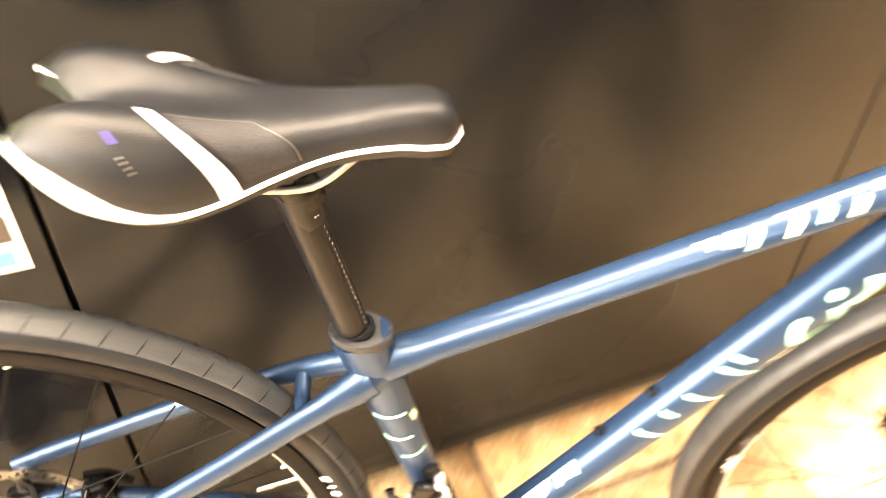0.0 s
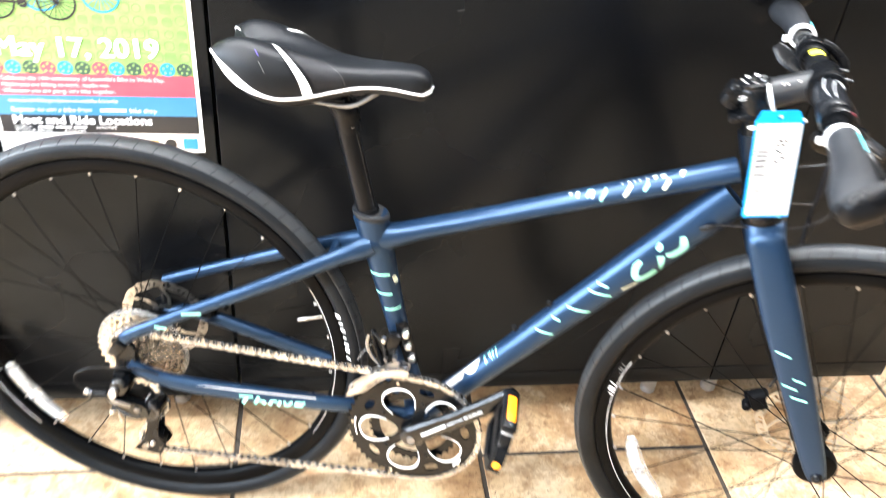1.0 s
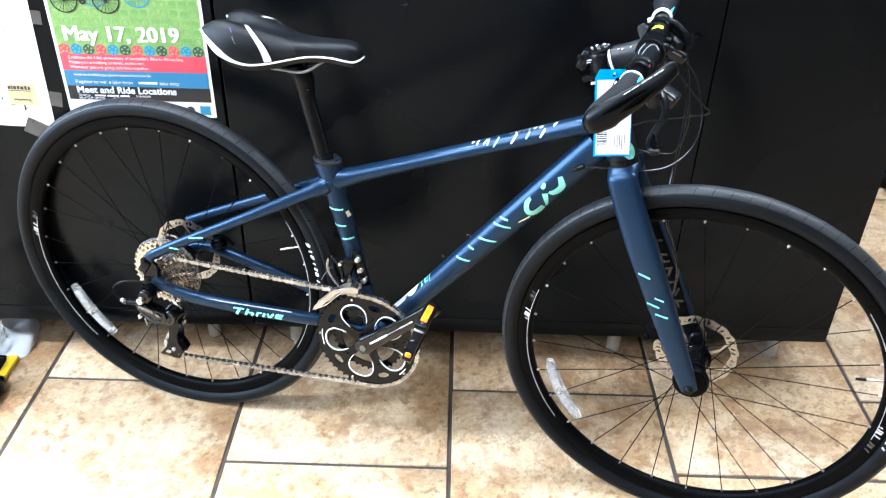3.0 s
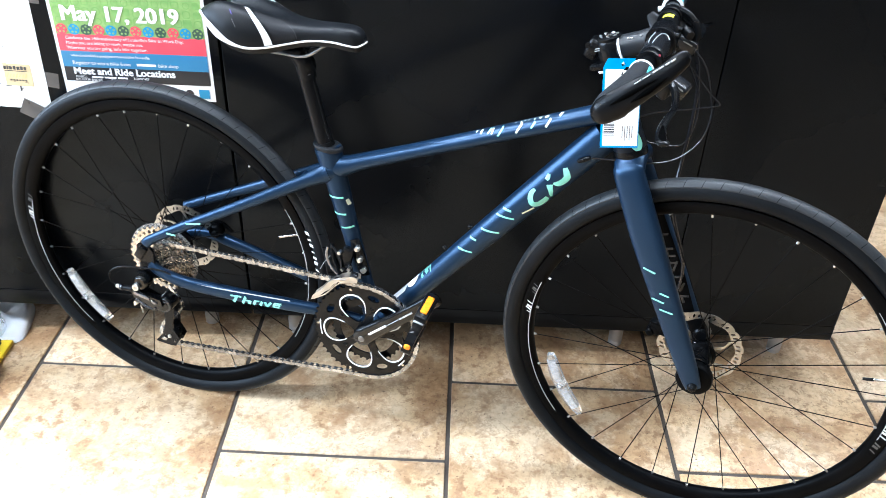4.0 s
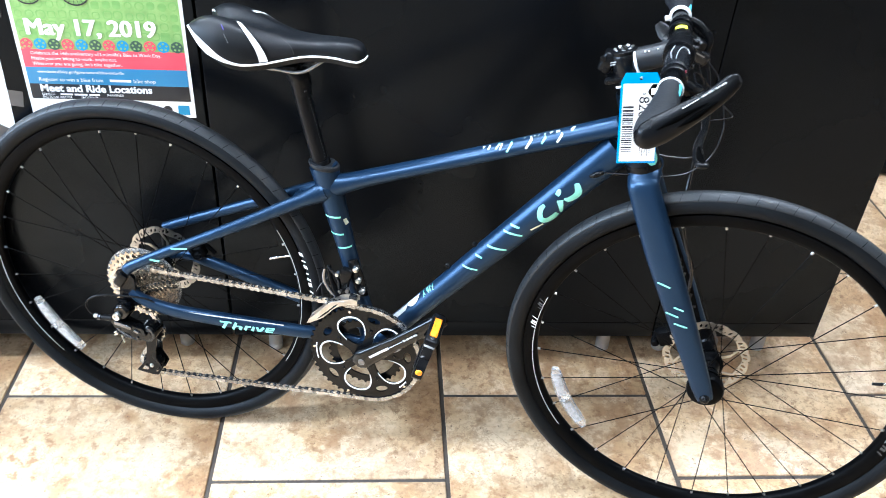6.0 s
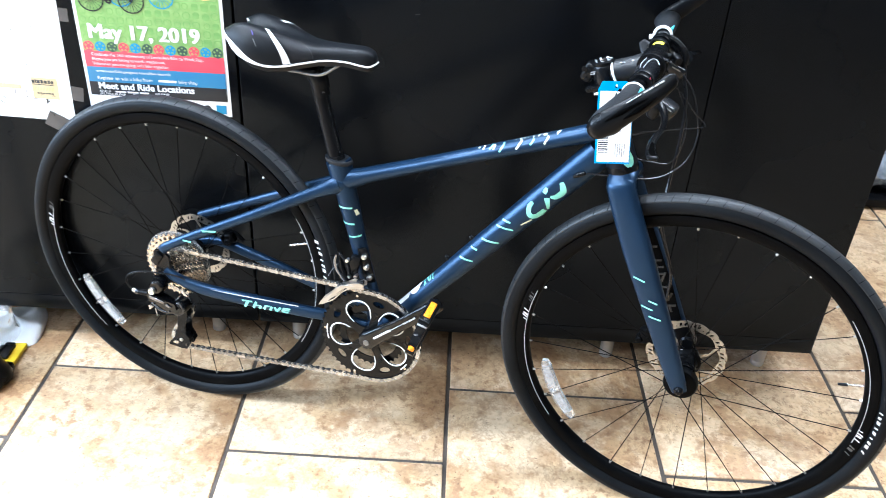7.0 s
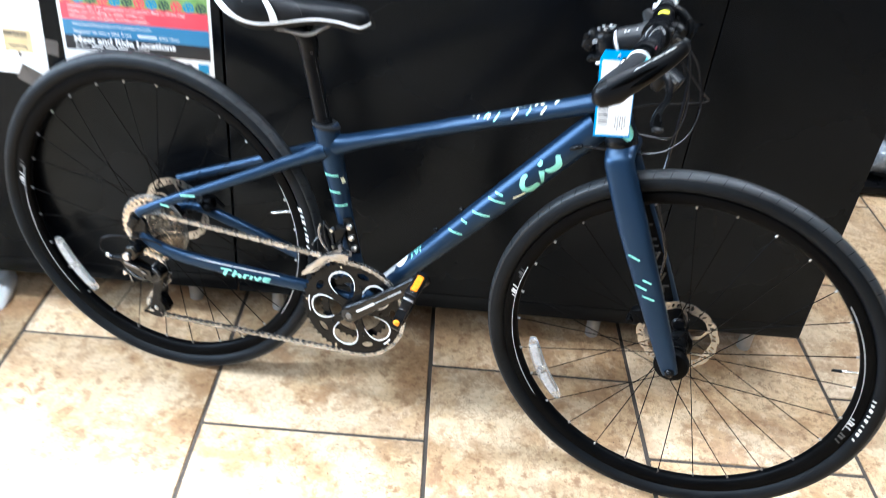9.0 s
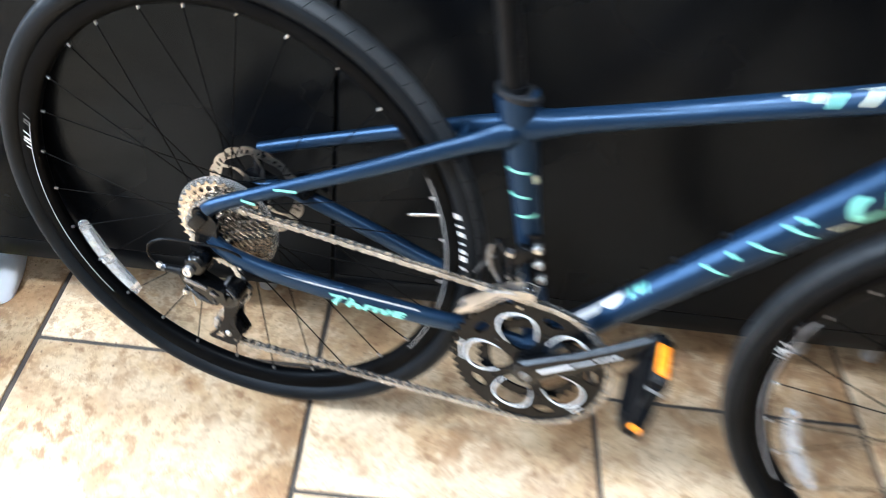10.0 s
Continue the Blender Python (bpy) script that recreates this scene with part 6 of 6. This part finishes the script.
for y in (-0.0585, -0.0325):
    part("cage_plate", plate([(0.0140, -0.0780), (0.0350, -0.0740), (0.0345, -0.0950), (0.0285, -0.1250), (0.0275, -0.1430), (0.0350, -0.1560), (0.0390, -0.1640), (0.0290, -0.1830), (0.0180, -0.1845), (-0.0120, -0.1810), (-0.0150, -0.1790), (0.0035, -0.1560), (0.0105, -0.1300), (0.0120, -0.1000)], [[(-0.0060, -0.1765), (0.0080, -0.1600), (0.0105, -0.1700), (0.0060, -0.1775)], [(0.0240, -0.1760), (0.0270, -0.1680), (0.0330, -0.1640), (0.0270, -0.1775)]] if y < -0.04 else [], 0.0022, y=y), BLACK_METAL, rd, "black pulley cage plate", BACK, smooth=False)
for px, pz, r in ((0.022, -0.090, 0.0165), (0.0170, -0.1620, 0.0165)):
    pul = part("pulley", plate(gear(11, r, 0.003), [], 0.005, y=-0.0445), BLACK_PAINT, rd, m=BACK @ Matrix.Translation((px, 0, pz)), smooth=False)
    part("pulley_bolt", lathe([(0.0, -0.0625), (0.003, -0.0625), (0.0042, -0.061), (0.0042, -0.030), (0.0, -0.030)], 12), ALLOY, pul)
part("shift_cable", sweep(curve_points([(-0.066, -0.089, -0.0400), (-0.0775, -0.088, -0.031), (-0.0785, -0.086, -0.014), (-0.056, -0.083, 0.0010), (-0.006, -0.078, 0.0065), (0.034, -0.073, 0.0040), (0.060, -0.068, -0.012)], 6), 0.0019, None, 8), BLACK_PAINT, bike, "black cable housing loop")

# ---- price tag on the stem ----
FRONT_WORLD = pose(*HUB, -LEAN_DEG, 0, YAW_DEG) @ FRONT
TAG = pose(-0.1960, -0.047, 0.4555, 0, -5.0, 15) @ pose(0, 0, 0.066) @ pose(0, 0, 0, -9, 0, 0) @ pose(0, 0, -0.066)
tag = thing("price_tag", FRONT_WORLD @ TAG, "white and blue card price tag hanging from the stem", "price tag")
card = [(-0.0275, -0.060), (0.0275, -0.060), (0.0275, 0.058), (0.0215, 0.071), (-0.0215, 0.071), (-0.0275, 0.058)]
part("card", plate(card, [circle(0.0025, 10, 0.0, 0.063)], 0.0009), TAG_BLUE, tag, "blue card", smooth=False)
part("label", block((0.0505, 0.0006, 0.113), (0.001, -0.0009, -0.0005)), PAPER, tag, "white printed label", smooth=False)
rnd = random.Random(11)
z = 0.024
while z > -0.044:
    h = rnd.choice((0.0008, 0.0012, 0.0020, 0.0028))
    part("barcode_bar", block((0.0150, 0.0003, h), (-0.0155, -0.00135, z - h / 2)), P_BLACK, tag, smooth=False)
    z -= h + rnd.choice((0.0010, 0.0016, 0.0022))
part("price", lettering("$", 0.006, P_BLACK, "LEFT", 0.0001), None, tag, m=pose(0.004, -0.0014, 0.043, 90, 90, 0))
part("price", lettering("820", 0.0205, P_BLACK, "LEFT", 0.0001), None, tag, m=pose(-0.001, -0.0014, 0.038, 90, 90, 0))
part("price", lettering("00", 0.0065, P_BLACK, "LEFT", 0.0001), None, tag, m=pose(0.006, -0.0014, -0.0020, 90, 90, 0))
for i in range(5):
    part("print_bar", block((0.0008, 0.0003, 0.018 + 0.004 * (i % 2)), (0.018 - 0.0035 * i, -0.0013, -0.036 - 0.002 * (i % 2))), P_INK, tag, smooth=False)
back = TAG.inverted()
pts = []
for k in range(29):
    u = math.tau * k / 28
    pts.append(back @ V((-0.2120 - 0.43 * 0.0205 * math.sin(u), -0.008 + 0.0208 * math.cos(u), 0.5275 + 0.90 * 0.0205 * math.sin(u))))
part("zip_tie", sweep(pts, 0.0021, 0.0011, 8, side=(1, 0, 0), caps=False), WHITE, tag, "white plastic zip tie")
low = back @ V((-0.2070, -0.0200, 0.5090))
part("tie_tail", rod((-0.0335, 0.0030, 0.0500), (0.0315, 0.0030, 0.0585), 0.0019, 8), WHITE, tag, "white plastic tie end")
part("string", sweep(curve_points([low, low.lerp(V((0.001, -0.001, 0.066)), 0.5) + V((0.001, -0.004, 0.0)), (0.0, -0.003, 0.066), (0.002, 0.004, 0.062)], 5), 0.0011, None, 6), WHITE, tag, "white tie string")

# ---- papers on the left unit ----


def wall_sheet(name, x0, x1, z0, z1, tilt, label, category):
    """A sheet of paper taped to the front of the cabinet, its base at the lower left."""
    t = thing(name, pose(x0, WALL_Y - 0.0012, z0, 0, -tilt, 0), label, category)
    w, h = x1 - x0, z1 - z0
    bm = bmesh.new()
    nx, nz = 10, 14
    rows = [[None] * (nz + 1) for _ in range(nx + 1)]
    for i in range(nx + 1):
        for j in range(nz + 1):
            rows[i][j] = bm.verts.new((w * i / nx, 0.0, h * j / nz))
    for i in range(nx):
        for j in range(nz):
            bm.faces.new((rows[i][j], rows[i + 1][j], rows[i + 1][j + 1], rows[i][j + 1]))
    ext = bmesh.ops.extrude_face_region(bm, geom=bm.faces[:])
    bmesh.ops.translate(bm, verts=[g for g in ext["geom"] if isinstance(g, bmesh.types.BMVert)], vec=(0, 0.0006, 0))
    part("sheet", bm, PAPER, t, smooth=False)
    return t, w, h


def flat(name, parent, x0, x1, z0, z1, mat, lift, label=""):
    return part(name, block((x1 - x0, 0.0002, z1 - z0), ((x0 + x1) / 2, -lift, (z0 + z1) / 2)), mat, parent, label, smooth=False)


poster, pw, ph = wall_sheet("event_poster", -0.8415, -0.5575, 0.625, 1.06, 0.0, "bright green bike event poster taped to the cabinet", "poster")
b = 0.006
flat("green_field", poster, b, pw - b, 0.121, ph - b, GREEN, 0.0004, "light green printed field")
flat("red_band", poster, b, pw - b, 0.091, 0.1235, P_RED, 0.0007, "red printed band")
flat("blue_band", poster, b, pw - b, 0.060, 0.091, P_BLUE, 0.0007, "blue printed band")
flat("black_band", poster, b, pw - b, 0.032, 0.060, P_BLACK, 0.0007, "black printed band")
rnd = random.Random(3)
for i in range(15):
    for j in range(16):
        cx, cz = 0.0150 + 0.0181 * i, 0.1500 + 0.0176 * j
        r = rnd.choice((0.0066, 0.0075, 0.0082))
        n = rnd.choice((10, 12, 14))
        sq = rnd.choice((0.45, 0.7, 1.0))
        ring_pts = [(math.copysign(abs(u) ** sq, u), math.copysign(abs(w) ** sq, w)) for u, w in circle(1.0, n, 0, 0, 0.3)]
        holes = [[(u * r * 0.72, w * r * 0.72) for u, w in ring_pts]] if rnd.random() < 0.7 else []
        part("motif", plate([(u * r, w * r) for u, w in ring_pts], holes, 0.0002), GREEN_DOT, poster, m=pose(cx + rnd.uniform(-1, 1) * 0.0012, -0.0006, cz + rnd.uniform(-1, 1) * 0.0012), smooth=False)
for i in range(12):
    cx, cz = 0.0175 + (pw - 0.035) * i / 11, 0.1325
    mat = (P_RED, P_DISC, P_GREEN)[i % 3]
    cut = []
    for k in range(5):
        t = math.tau * k / 5 + 0.3
        cut.append(circle(0.0020, 8, 0.0058 * math.cos(t), 0.0058 * math.sin(t)))
    part("wheel_motif", plate(gear(24, 0.0098, 0.0009), cut, 0.0002), mat, poster, "printed wheel motif", pose(cx, -0.0010, cz), smooth=False)
    part("wheel_motif_back", plate(circle(0.0082, 16), [], 0.0002), GREEN, poster, m=pose(cx, -0.0008, cz), smooth=False)


def words(parent, body, size, mat, x, z, lift=0.0013, weight=0.0, align="LEFT"):
    return part("lettering", lettering(body, size, mat, align, 0.0001, weight), None, parent, m=pose(x, -lift, z, 90, 0, 0))


for k in range(6):
    words(poster, "May 17, 2019", 0.0398, PAPER, 0.0185 + 0.0007 * k, 0.1490 + 0.0011 * (k % 2), 0.0009 + 0.00012 * k)
words(poster, "Celebrate the 14th anniversary of Louisville's Bike to Work Day.", 0.0083, PAPER, 0.020, 0.1140)
words(poster, "Maybe you are biking to work, maybe not.", 0.0083, PAPER, 0.020, 0.1045)
words(poster, "Wherever you are going, let's bike together.", 0.0083, PAPER, 0.020, 0.0950)
words(poster, "www.louisvilleky.gov/government/bike-louisville", 0.0076, PAPER, 0.024, 0.0805)
words(poster, "Register to win a bike from", 0.0098, PAPER, 0.024, 0.0655)
flat("name_bar", poster, 0.144, 0.180, 0.0662, 0.0708, PAPER, 0.0012)
words(poster, "bike shop", 0.0098, PAPER, 0.184, 0.0655)
for k in range(2):
    words(poster, "Meet and Ride Locations", 0.0190, PAPER, 0.0225 + 0.0006 * k, 0.0462, 0.0013 + 0.0003 * k, 0.00045)
words(poster, "SENECA", 0.0062, PAPER, 0.024, 0.0388)
for n0, n1 in ((0.055, 0.076), (0.079, 0.101), (0.104, 0.122)):
    flat("name_bar", poster, n0, n1, 0.0392, 0.0424, PAPER, 0.0012)
words(poster, "SHAWNEE", 0.0062, PAPER, 0.134, 0.0388)
words(poster, "BIG FOUR BRIDGE", 0.0062, PAPER, 0.024, 0.0333)
words(poster, "IROQUOIS", 0.0062, PAPER, 0.090, 0.0333)
flat("badge", poster, pw - 0.030, pw - 0.010, 0.006, 0.024, P_DISC, 0.0008, "small blue badge")
part("badge", plate(circle(0.008, 20), [], 0.0003), P_BLACK, poster, m=pose(pw - 0.048, -0.0008, 0.015), smooth=False)
flat("badge", poster, pw - 0.085, pw - 0.065, 0.008, 0.021, P_GOLD, 0.0008)


def printed_bike(x, z, scale, mat, wheel_mat, lift):
    """A flat drawing of a bicycle, printed on the poster."""
    for dx in (-0.055, 0.055):
        part("drawn_wheel", plate(circle(0.036 * scale, 36), [circle(0.0325 * scale, 36)], 0.0002), wheel_mat, poster, m=pose(x + dx * scale, -lift, z), smooth=False)
        for k in range(9):
            t = math.pi * k / 9
            part("drawn_spoke", block((0.066 * scale, 0.0002, 0.0007), (0, 0, 0)), wheel_mat, poster, m=pose(x + dx * scale, 0.0001 - lift, z) @ pose(0, 0, 0, 0, math.degrees(t), 0), smooth=False)
    for p, q in (((-0.055, 0), (-0.005, -0.002)), ((-0.005, -0.002), (-0.022, 0.045)), ((-0.055, 0), (-0.02, 0.04)), ((-0.005, -0.002), (0.038, 0.042)), ((-0.02, 0.04), (0.038, 0.042)), ((0.038, 0.05), (0.055, 0)), ((0.032, 0.06), (0.05, 0.062)), ((-0.034, 0.052), (-0.014, 0.052))):
        p, q = V((p[0] * scale, 0, p[1] * scale)), V((q[0] * scale, 0, q[1] * scale))
        part("drawn_tube", sweep([p, q], 0.0001, 0.0022 * scale, 4), mat, poster, m=pose(x, -lift - 0.0003, z), smooth=False)
    part("drawn_wheel", plate(circle(0.009 * scale, 20), [circle(0.004 * scale, 10)], 0.0002), wheel_mat, poster, m=pose(x - 0.006 * scale, -lift - 0.0006, z - 0.002), smooth=False)


printed_bike(0.2145, 0.2580, 0.69, P_RED, P_GOLD, 0.0008)
printed_bike(0.132, 0.2375, 0.69, P_DISC, P_DISC, 0.0012)
printed_bike(0.075, 0.2255, 0.69, P_BLACK, P_BLACK, 0.0016)
printed_bike(0.10, 0.335, 0.69, P_RED, P_GREEN, 0.0009)

bill, bw, bh = wall_sheet("classic_ride_flyer", -1.175, -0.8785, 0.602, 1.03, -1.6, "white flyer with faint sketches and a tan panel", "flyer")
flat("tan_panel", bill, 0.220, 0.272, 0.046, 0.090, P_TAN, 0.0005, "pale tan printed panel")
for k, (x0, x1) in enumerate(((0.2215, 0.2265), (0.2275, 0.2305), (0.2315, 0.2375), (0.2390, 0.2440), (0.2455, 0.2515), (0.2530, 0.2580), (0.2595, 0.2640))):
    flat("logo_bar", bill, x0, x1, 0.0785, 0.0850 + 0.0008 * (k % 2), P_INK, 0.0009, "dark logo bar")
flat("logo_bar", bill, 0.2215, 0.2640, 0.0752, 0.0765, P_INK, 0.0009)
for i in range(7):
    part("print_stroke", block((0.0016, 0.0002, 0.006 + 0.003 * (i % 3 == 0)), (0.226 + 0.0058 * i, -0.0009, 0.0665), (0, 25, 0)), P_GOLD, bill, smooth=False)
for i in range(6):
    flat("print_bar", bill, 0.229 + 0.0056 * i, 0.2330 + 0.0056 * i, 0.0560, 0.0590, P_INK, 0.0009)
flat("tan_panel", bill, 0.135, 0.198, 0.063, 0.072, P_TAN, 0.0005, "pale tan printed panel")
rnd = random.Random(8)
for i in range(46):
    x, z = rnd.uniform(0.02, 0.27), rnd.choice((rnd.uniform(0.03, 0.06), rnd.uniform(0.08, 0.40)))
    ln = rnd.choice((0.003, 0.005, 0.008, 0.012))
    part("sketch_stroke", block((ln, 0.0002, 0.0014), (x, -0.0005, z), (0, rnd.uniform(-80, 80), 0)), P_INK, bill, smooth=False)
flat("ink_block", bill, 0.244, 0.2475, 0.036, 0.046, P_INK, 0.0008)
for i, (x, z, w_, h_, tilt) in enumerate(((-0.9085, 0.588, 0.060, 0.034, 28), (-0.868, 0.655, 0.030, 0.030, 8), (-0.866, 0.815, 0.024, 0.026, 4), (-1.10, 0.585, 0.05, 0.03, -10))):
    solo("tape_strip", block((w_, 0.0003, h_), (0, 0, 0)), TAPE, "strip of greyish adhesive tape holding a paper", "tape", pose(x, WALL_Y - (0.0028 if i == 0 else 0.0004), z, 0, tilt, 0), "tape strips", smooth=False)

# ---- floor pump, bottle and glare film ----
pump = thing("floor_pump", pose(-1.122, 0.955, 0), "yellow and black floor pump standing on the tiles", "floor pump")
part("foot_plate", block((0.058, 0.220, 0.012), (-0.004, -0.026, 0.007), (0, 0, 0), 0.004), YELLOW, pump, "yellow foot plate")
part("tread_pad", block((0.034, 0.050, 0.005), (-0.012, 0.044, 0.0145), (0, 0, 0), 0.002), BLACK_PAINT, pump, "black ribbed foot pad")
part("pad_rim", plate([(-0.016, -0.026), (0.014, -0.026), (0.010, 0.030), (-0.010, 0.030)], [[(-0.013, -0.022), (0.010, -0.022), (0.007, 0.026), (-0.007, 0.026)]], 0.004), BLACK_PAINT, pump, "raised black rim of the pad", pose(-0.008, 0.044, 0.018, -90, 0, 0), smooth=False)
part("tread_pad", block((0.040, 0.060, 0.005), (-0.010, -0.100, 0.0145), (0, 0, 0), 0.002), BLACK_PAINT, pump, "black ribbed foot pad")
CORE = pose(0.009, -0.044, 0)
for name, bm, mat, label, m in (
    ("base_housing", lathe([(0.0, 0.0), (0.037, 0.0), (0.039, 0.012), (0.034, 0.026), (0.025, 0.044), (0.0225, 0.064), (0.0, 0.064)], 28), BLACK_PAINT, "black plastic base", pose(0, 0, 0.012, 90, 0, 0)),
    ("housing_wing", block((0.062, 0.080, 0.026), (0, 0, 0.022), (0, 0, 0), 0.010, 3), BLACK_PAINT, "", None),
    ("barrel", sweep([(0, 0, 0.060), (0, 0, 0.13), (0, 0, 0.205)], 0.0200, None, 24, side=(1, 0, 0)), YELLOW, "yellow barrel", None),
    ("collar", sweep([(0, 0, 0.198), (0, 0, 0.204), (0, 0, 0.216), (0, 0, 0.228)], [0.022, 0.0275, 0.0275, 0.014], None, 24, side=(1, 0, 0)), BLACK_PAINT, "black hose collar", None),
    ("handle", sweep([(-0.11, 0, 0.61), (0, 0, 0.615), (0.11, 0, 0.61)], [0.012, 0.015, 0.012], None, 14), BLACK_PAINT, "black handle", None),
    ("shaft", sweep([(0, 0, 0.22), (0, 0, 0.41), (0, 0, 0.605)], 0.0085, None, 16, side=(1, 0, 0)), BLACK_METAL, "black piston shaft", None),
    ("hose", sweep(curve_points([(-0.016, 0.010, 0.060), (-0.050, 0.040, 0.100), (-0.055, 0.030, 0.170), (-0.022, 0.012, 0.212)], 6), 0.0055, None, 10), BLACK_PAINT, "black rubber hose", None),
):
    part(name, bm, mat, pump, label, CORE @ m if m else CORE)

cup = bmesh.new()
rings = []
rnd = random.Random(21)
for j in range(12):
    f = j / 11
    ring = []
    for k in range(22):
        t = math.tau * k / 22
        r = 0.040 * (0.92 + 0.10 * math.sin(3 * t + 4 * f) + 0.07 * math.sin(7 * t - 9 * f)) * (1 - 0.15 * f) + rnd.uniform(-1, 1) * 0.0022
        ring.append((r * math.cos(t), r * math.sin(t), 0.001 + 0.100 * f + 0.006 * math.sin(2 * t) * f))
    rings.append(ring)
skin(cup, rings)
solo("plastic_bottle", cup, CLEAR, "crumpled clear plastic bottle standing on the tiles", "bottle", pose(-1.158, 1.055, 0), smooth=True)
# Milky film added in place of the white glare on the tiles.
bag = bmesh.new()
rings = []
for j in range(18):
    f = j / 17
    ring = []
    for k in range(34):
        t = math.tau * k / 34
        c, d = math.cos(t), math.sin(t)
        c, d = math.copysign(abs(c) ** 0.65, c), math.copysign(abs(d) ** 0.65, d)
        r = (1 - f**3) ** 0.5 * (1 + 0.05 * math.sin(3 * t + 3 * f) + 0.03 * math.sin(5 * t - 4 * f))
        ring.append((0.062 * r * c, 0.080 * r * d, max(0.001, 0.001 + 0.032 * f * (1 + 0.22 * math.sin(2 * t + 3 * f)))))
    rings.append(ring)
skin(bag, rings)
GLARE_FILM = clear_plastic("milky_glare_film", (0.96, 0.97, 1.0), 0.30)
GLARE_FILM.node_tree.nodes["Principled BSDF"].inputs["Transmission Weight"].default_value = 0.30
solo("glare_film_mound", bag, GLARE_FILM, "crumpled milky film added for the glare under the cabinet edge", "plastic bag", pose(-1.150, 1.105, 0, 0, 0, 20), smooth=True)

# ---- low platform beyond the end unit ----
platform = thing("display_platform", pose(1.66, 2.225, 0), "low black display platform standing on the tiles", "platform")
part("base_board", block((0.90, 0.50, 0.030), (0, 0, 0.0245), (0, 0, 0), 0.005), BLACK_PAINT, platform, "black base board")
for x in (-0.40, 0.40):
    for y in (-0.20, 0.20):
        part("pad", rod((x, y, 0.0), (x, y, 0.012), 0.02, 14), RUBBER, platform)
for i in range(3):
    pts = curve_points([(-0.15, 0, -0.008), (-0.06, 0.012, 0.006), (0.05, -0.010, 0.010), (0.15, 0, -0.006)], 9)
    roll = sweep(pts, [0.045, 0.062, 0.058, 0.066, 0.045], [0.036, 0.056, 0.050, 0.058, 0.040], 28)
    for v in roll.verts:
        # creased film
        k = math.sin(70 * v.co.x + 30 * v.co.z) * math.sin(45 * v.co.y + 60 * v.co.z + i)
        v.co += V((rnd.uniform(-1, 1), rnd.uniform(-1, 1), rnd.uniform(-1, 1))) * 0.003 + V((0, 0.006 * k, 0.006 * k))
    solo("wrapped_bundle", roll, STORM, "blue-grey film-wrapped bundle lying on the platform", "bundle", pose(1.39 + 0.30 * i, 2.065, 0.0985, 0, 0, 6 * i), "wrapped bundles", smooth=True)

# ---- floor, tile by tile ----
PITCH, GX, GY, HALF = 0.463, -0.55, 0.75, 0.2270
solo("floor", block((8.8, 8.2, 0.1), (0, 0.5, -0.0535)), GROUT, "beige mottled stone-look tile floor with dark grout", "floor", kind="structure", smooth=False)
floor = bpy.data.objects["floor"]
tile_bm = block((2 * HALF, 2 * HALF, 0.012), (0, 0, 0), bevel=0.0022, seg=2)
tile_me = finish("tile", tile_bm, TILE, True, 60)
rng = random.Random(4)
for i in range(-8, 11):
    for j in range(-9, 9):
        x = GX + (i + 0.5) * PITCH
        y = GY + (j + (0.5 if i % 2 == 0 else 0.0)) * PITCH
        if -4.1 < x < 4.1 and -3.56 < y < 4.3:
            part("tile", tile_me, None, floor, m=pose(x + rng.uniform(-1, 1) * 0.0006, y + rng.uniform(-1, 1) * 0.0006, -0.006 + rng.uniform(-0.0004, 0.0), 0, 0, 90 * rng.randrange(4)))
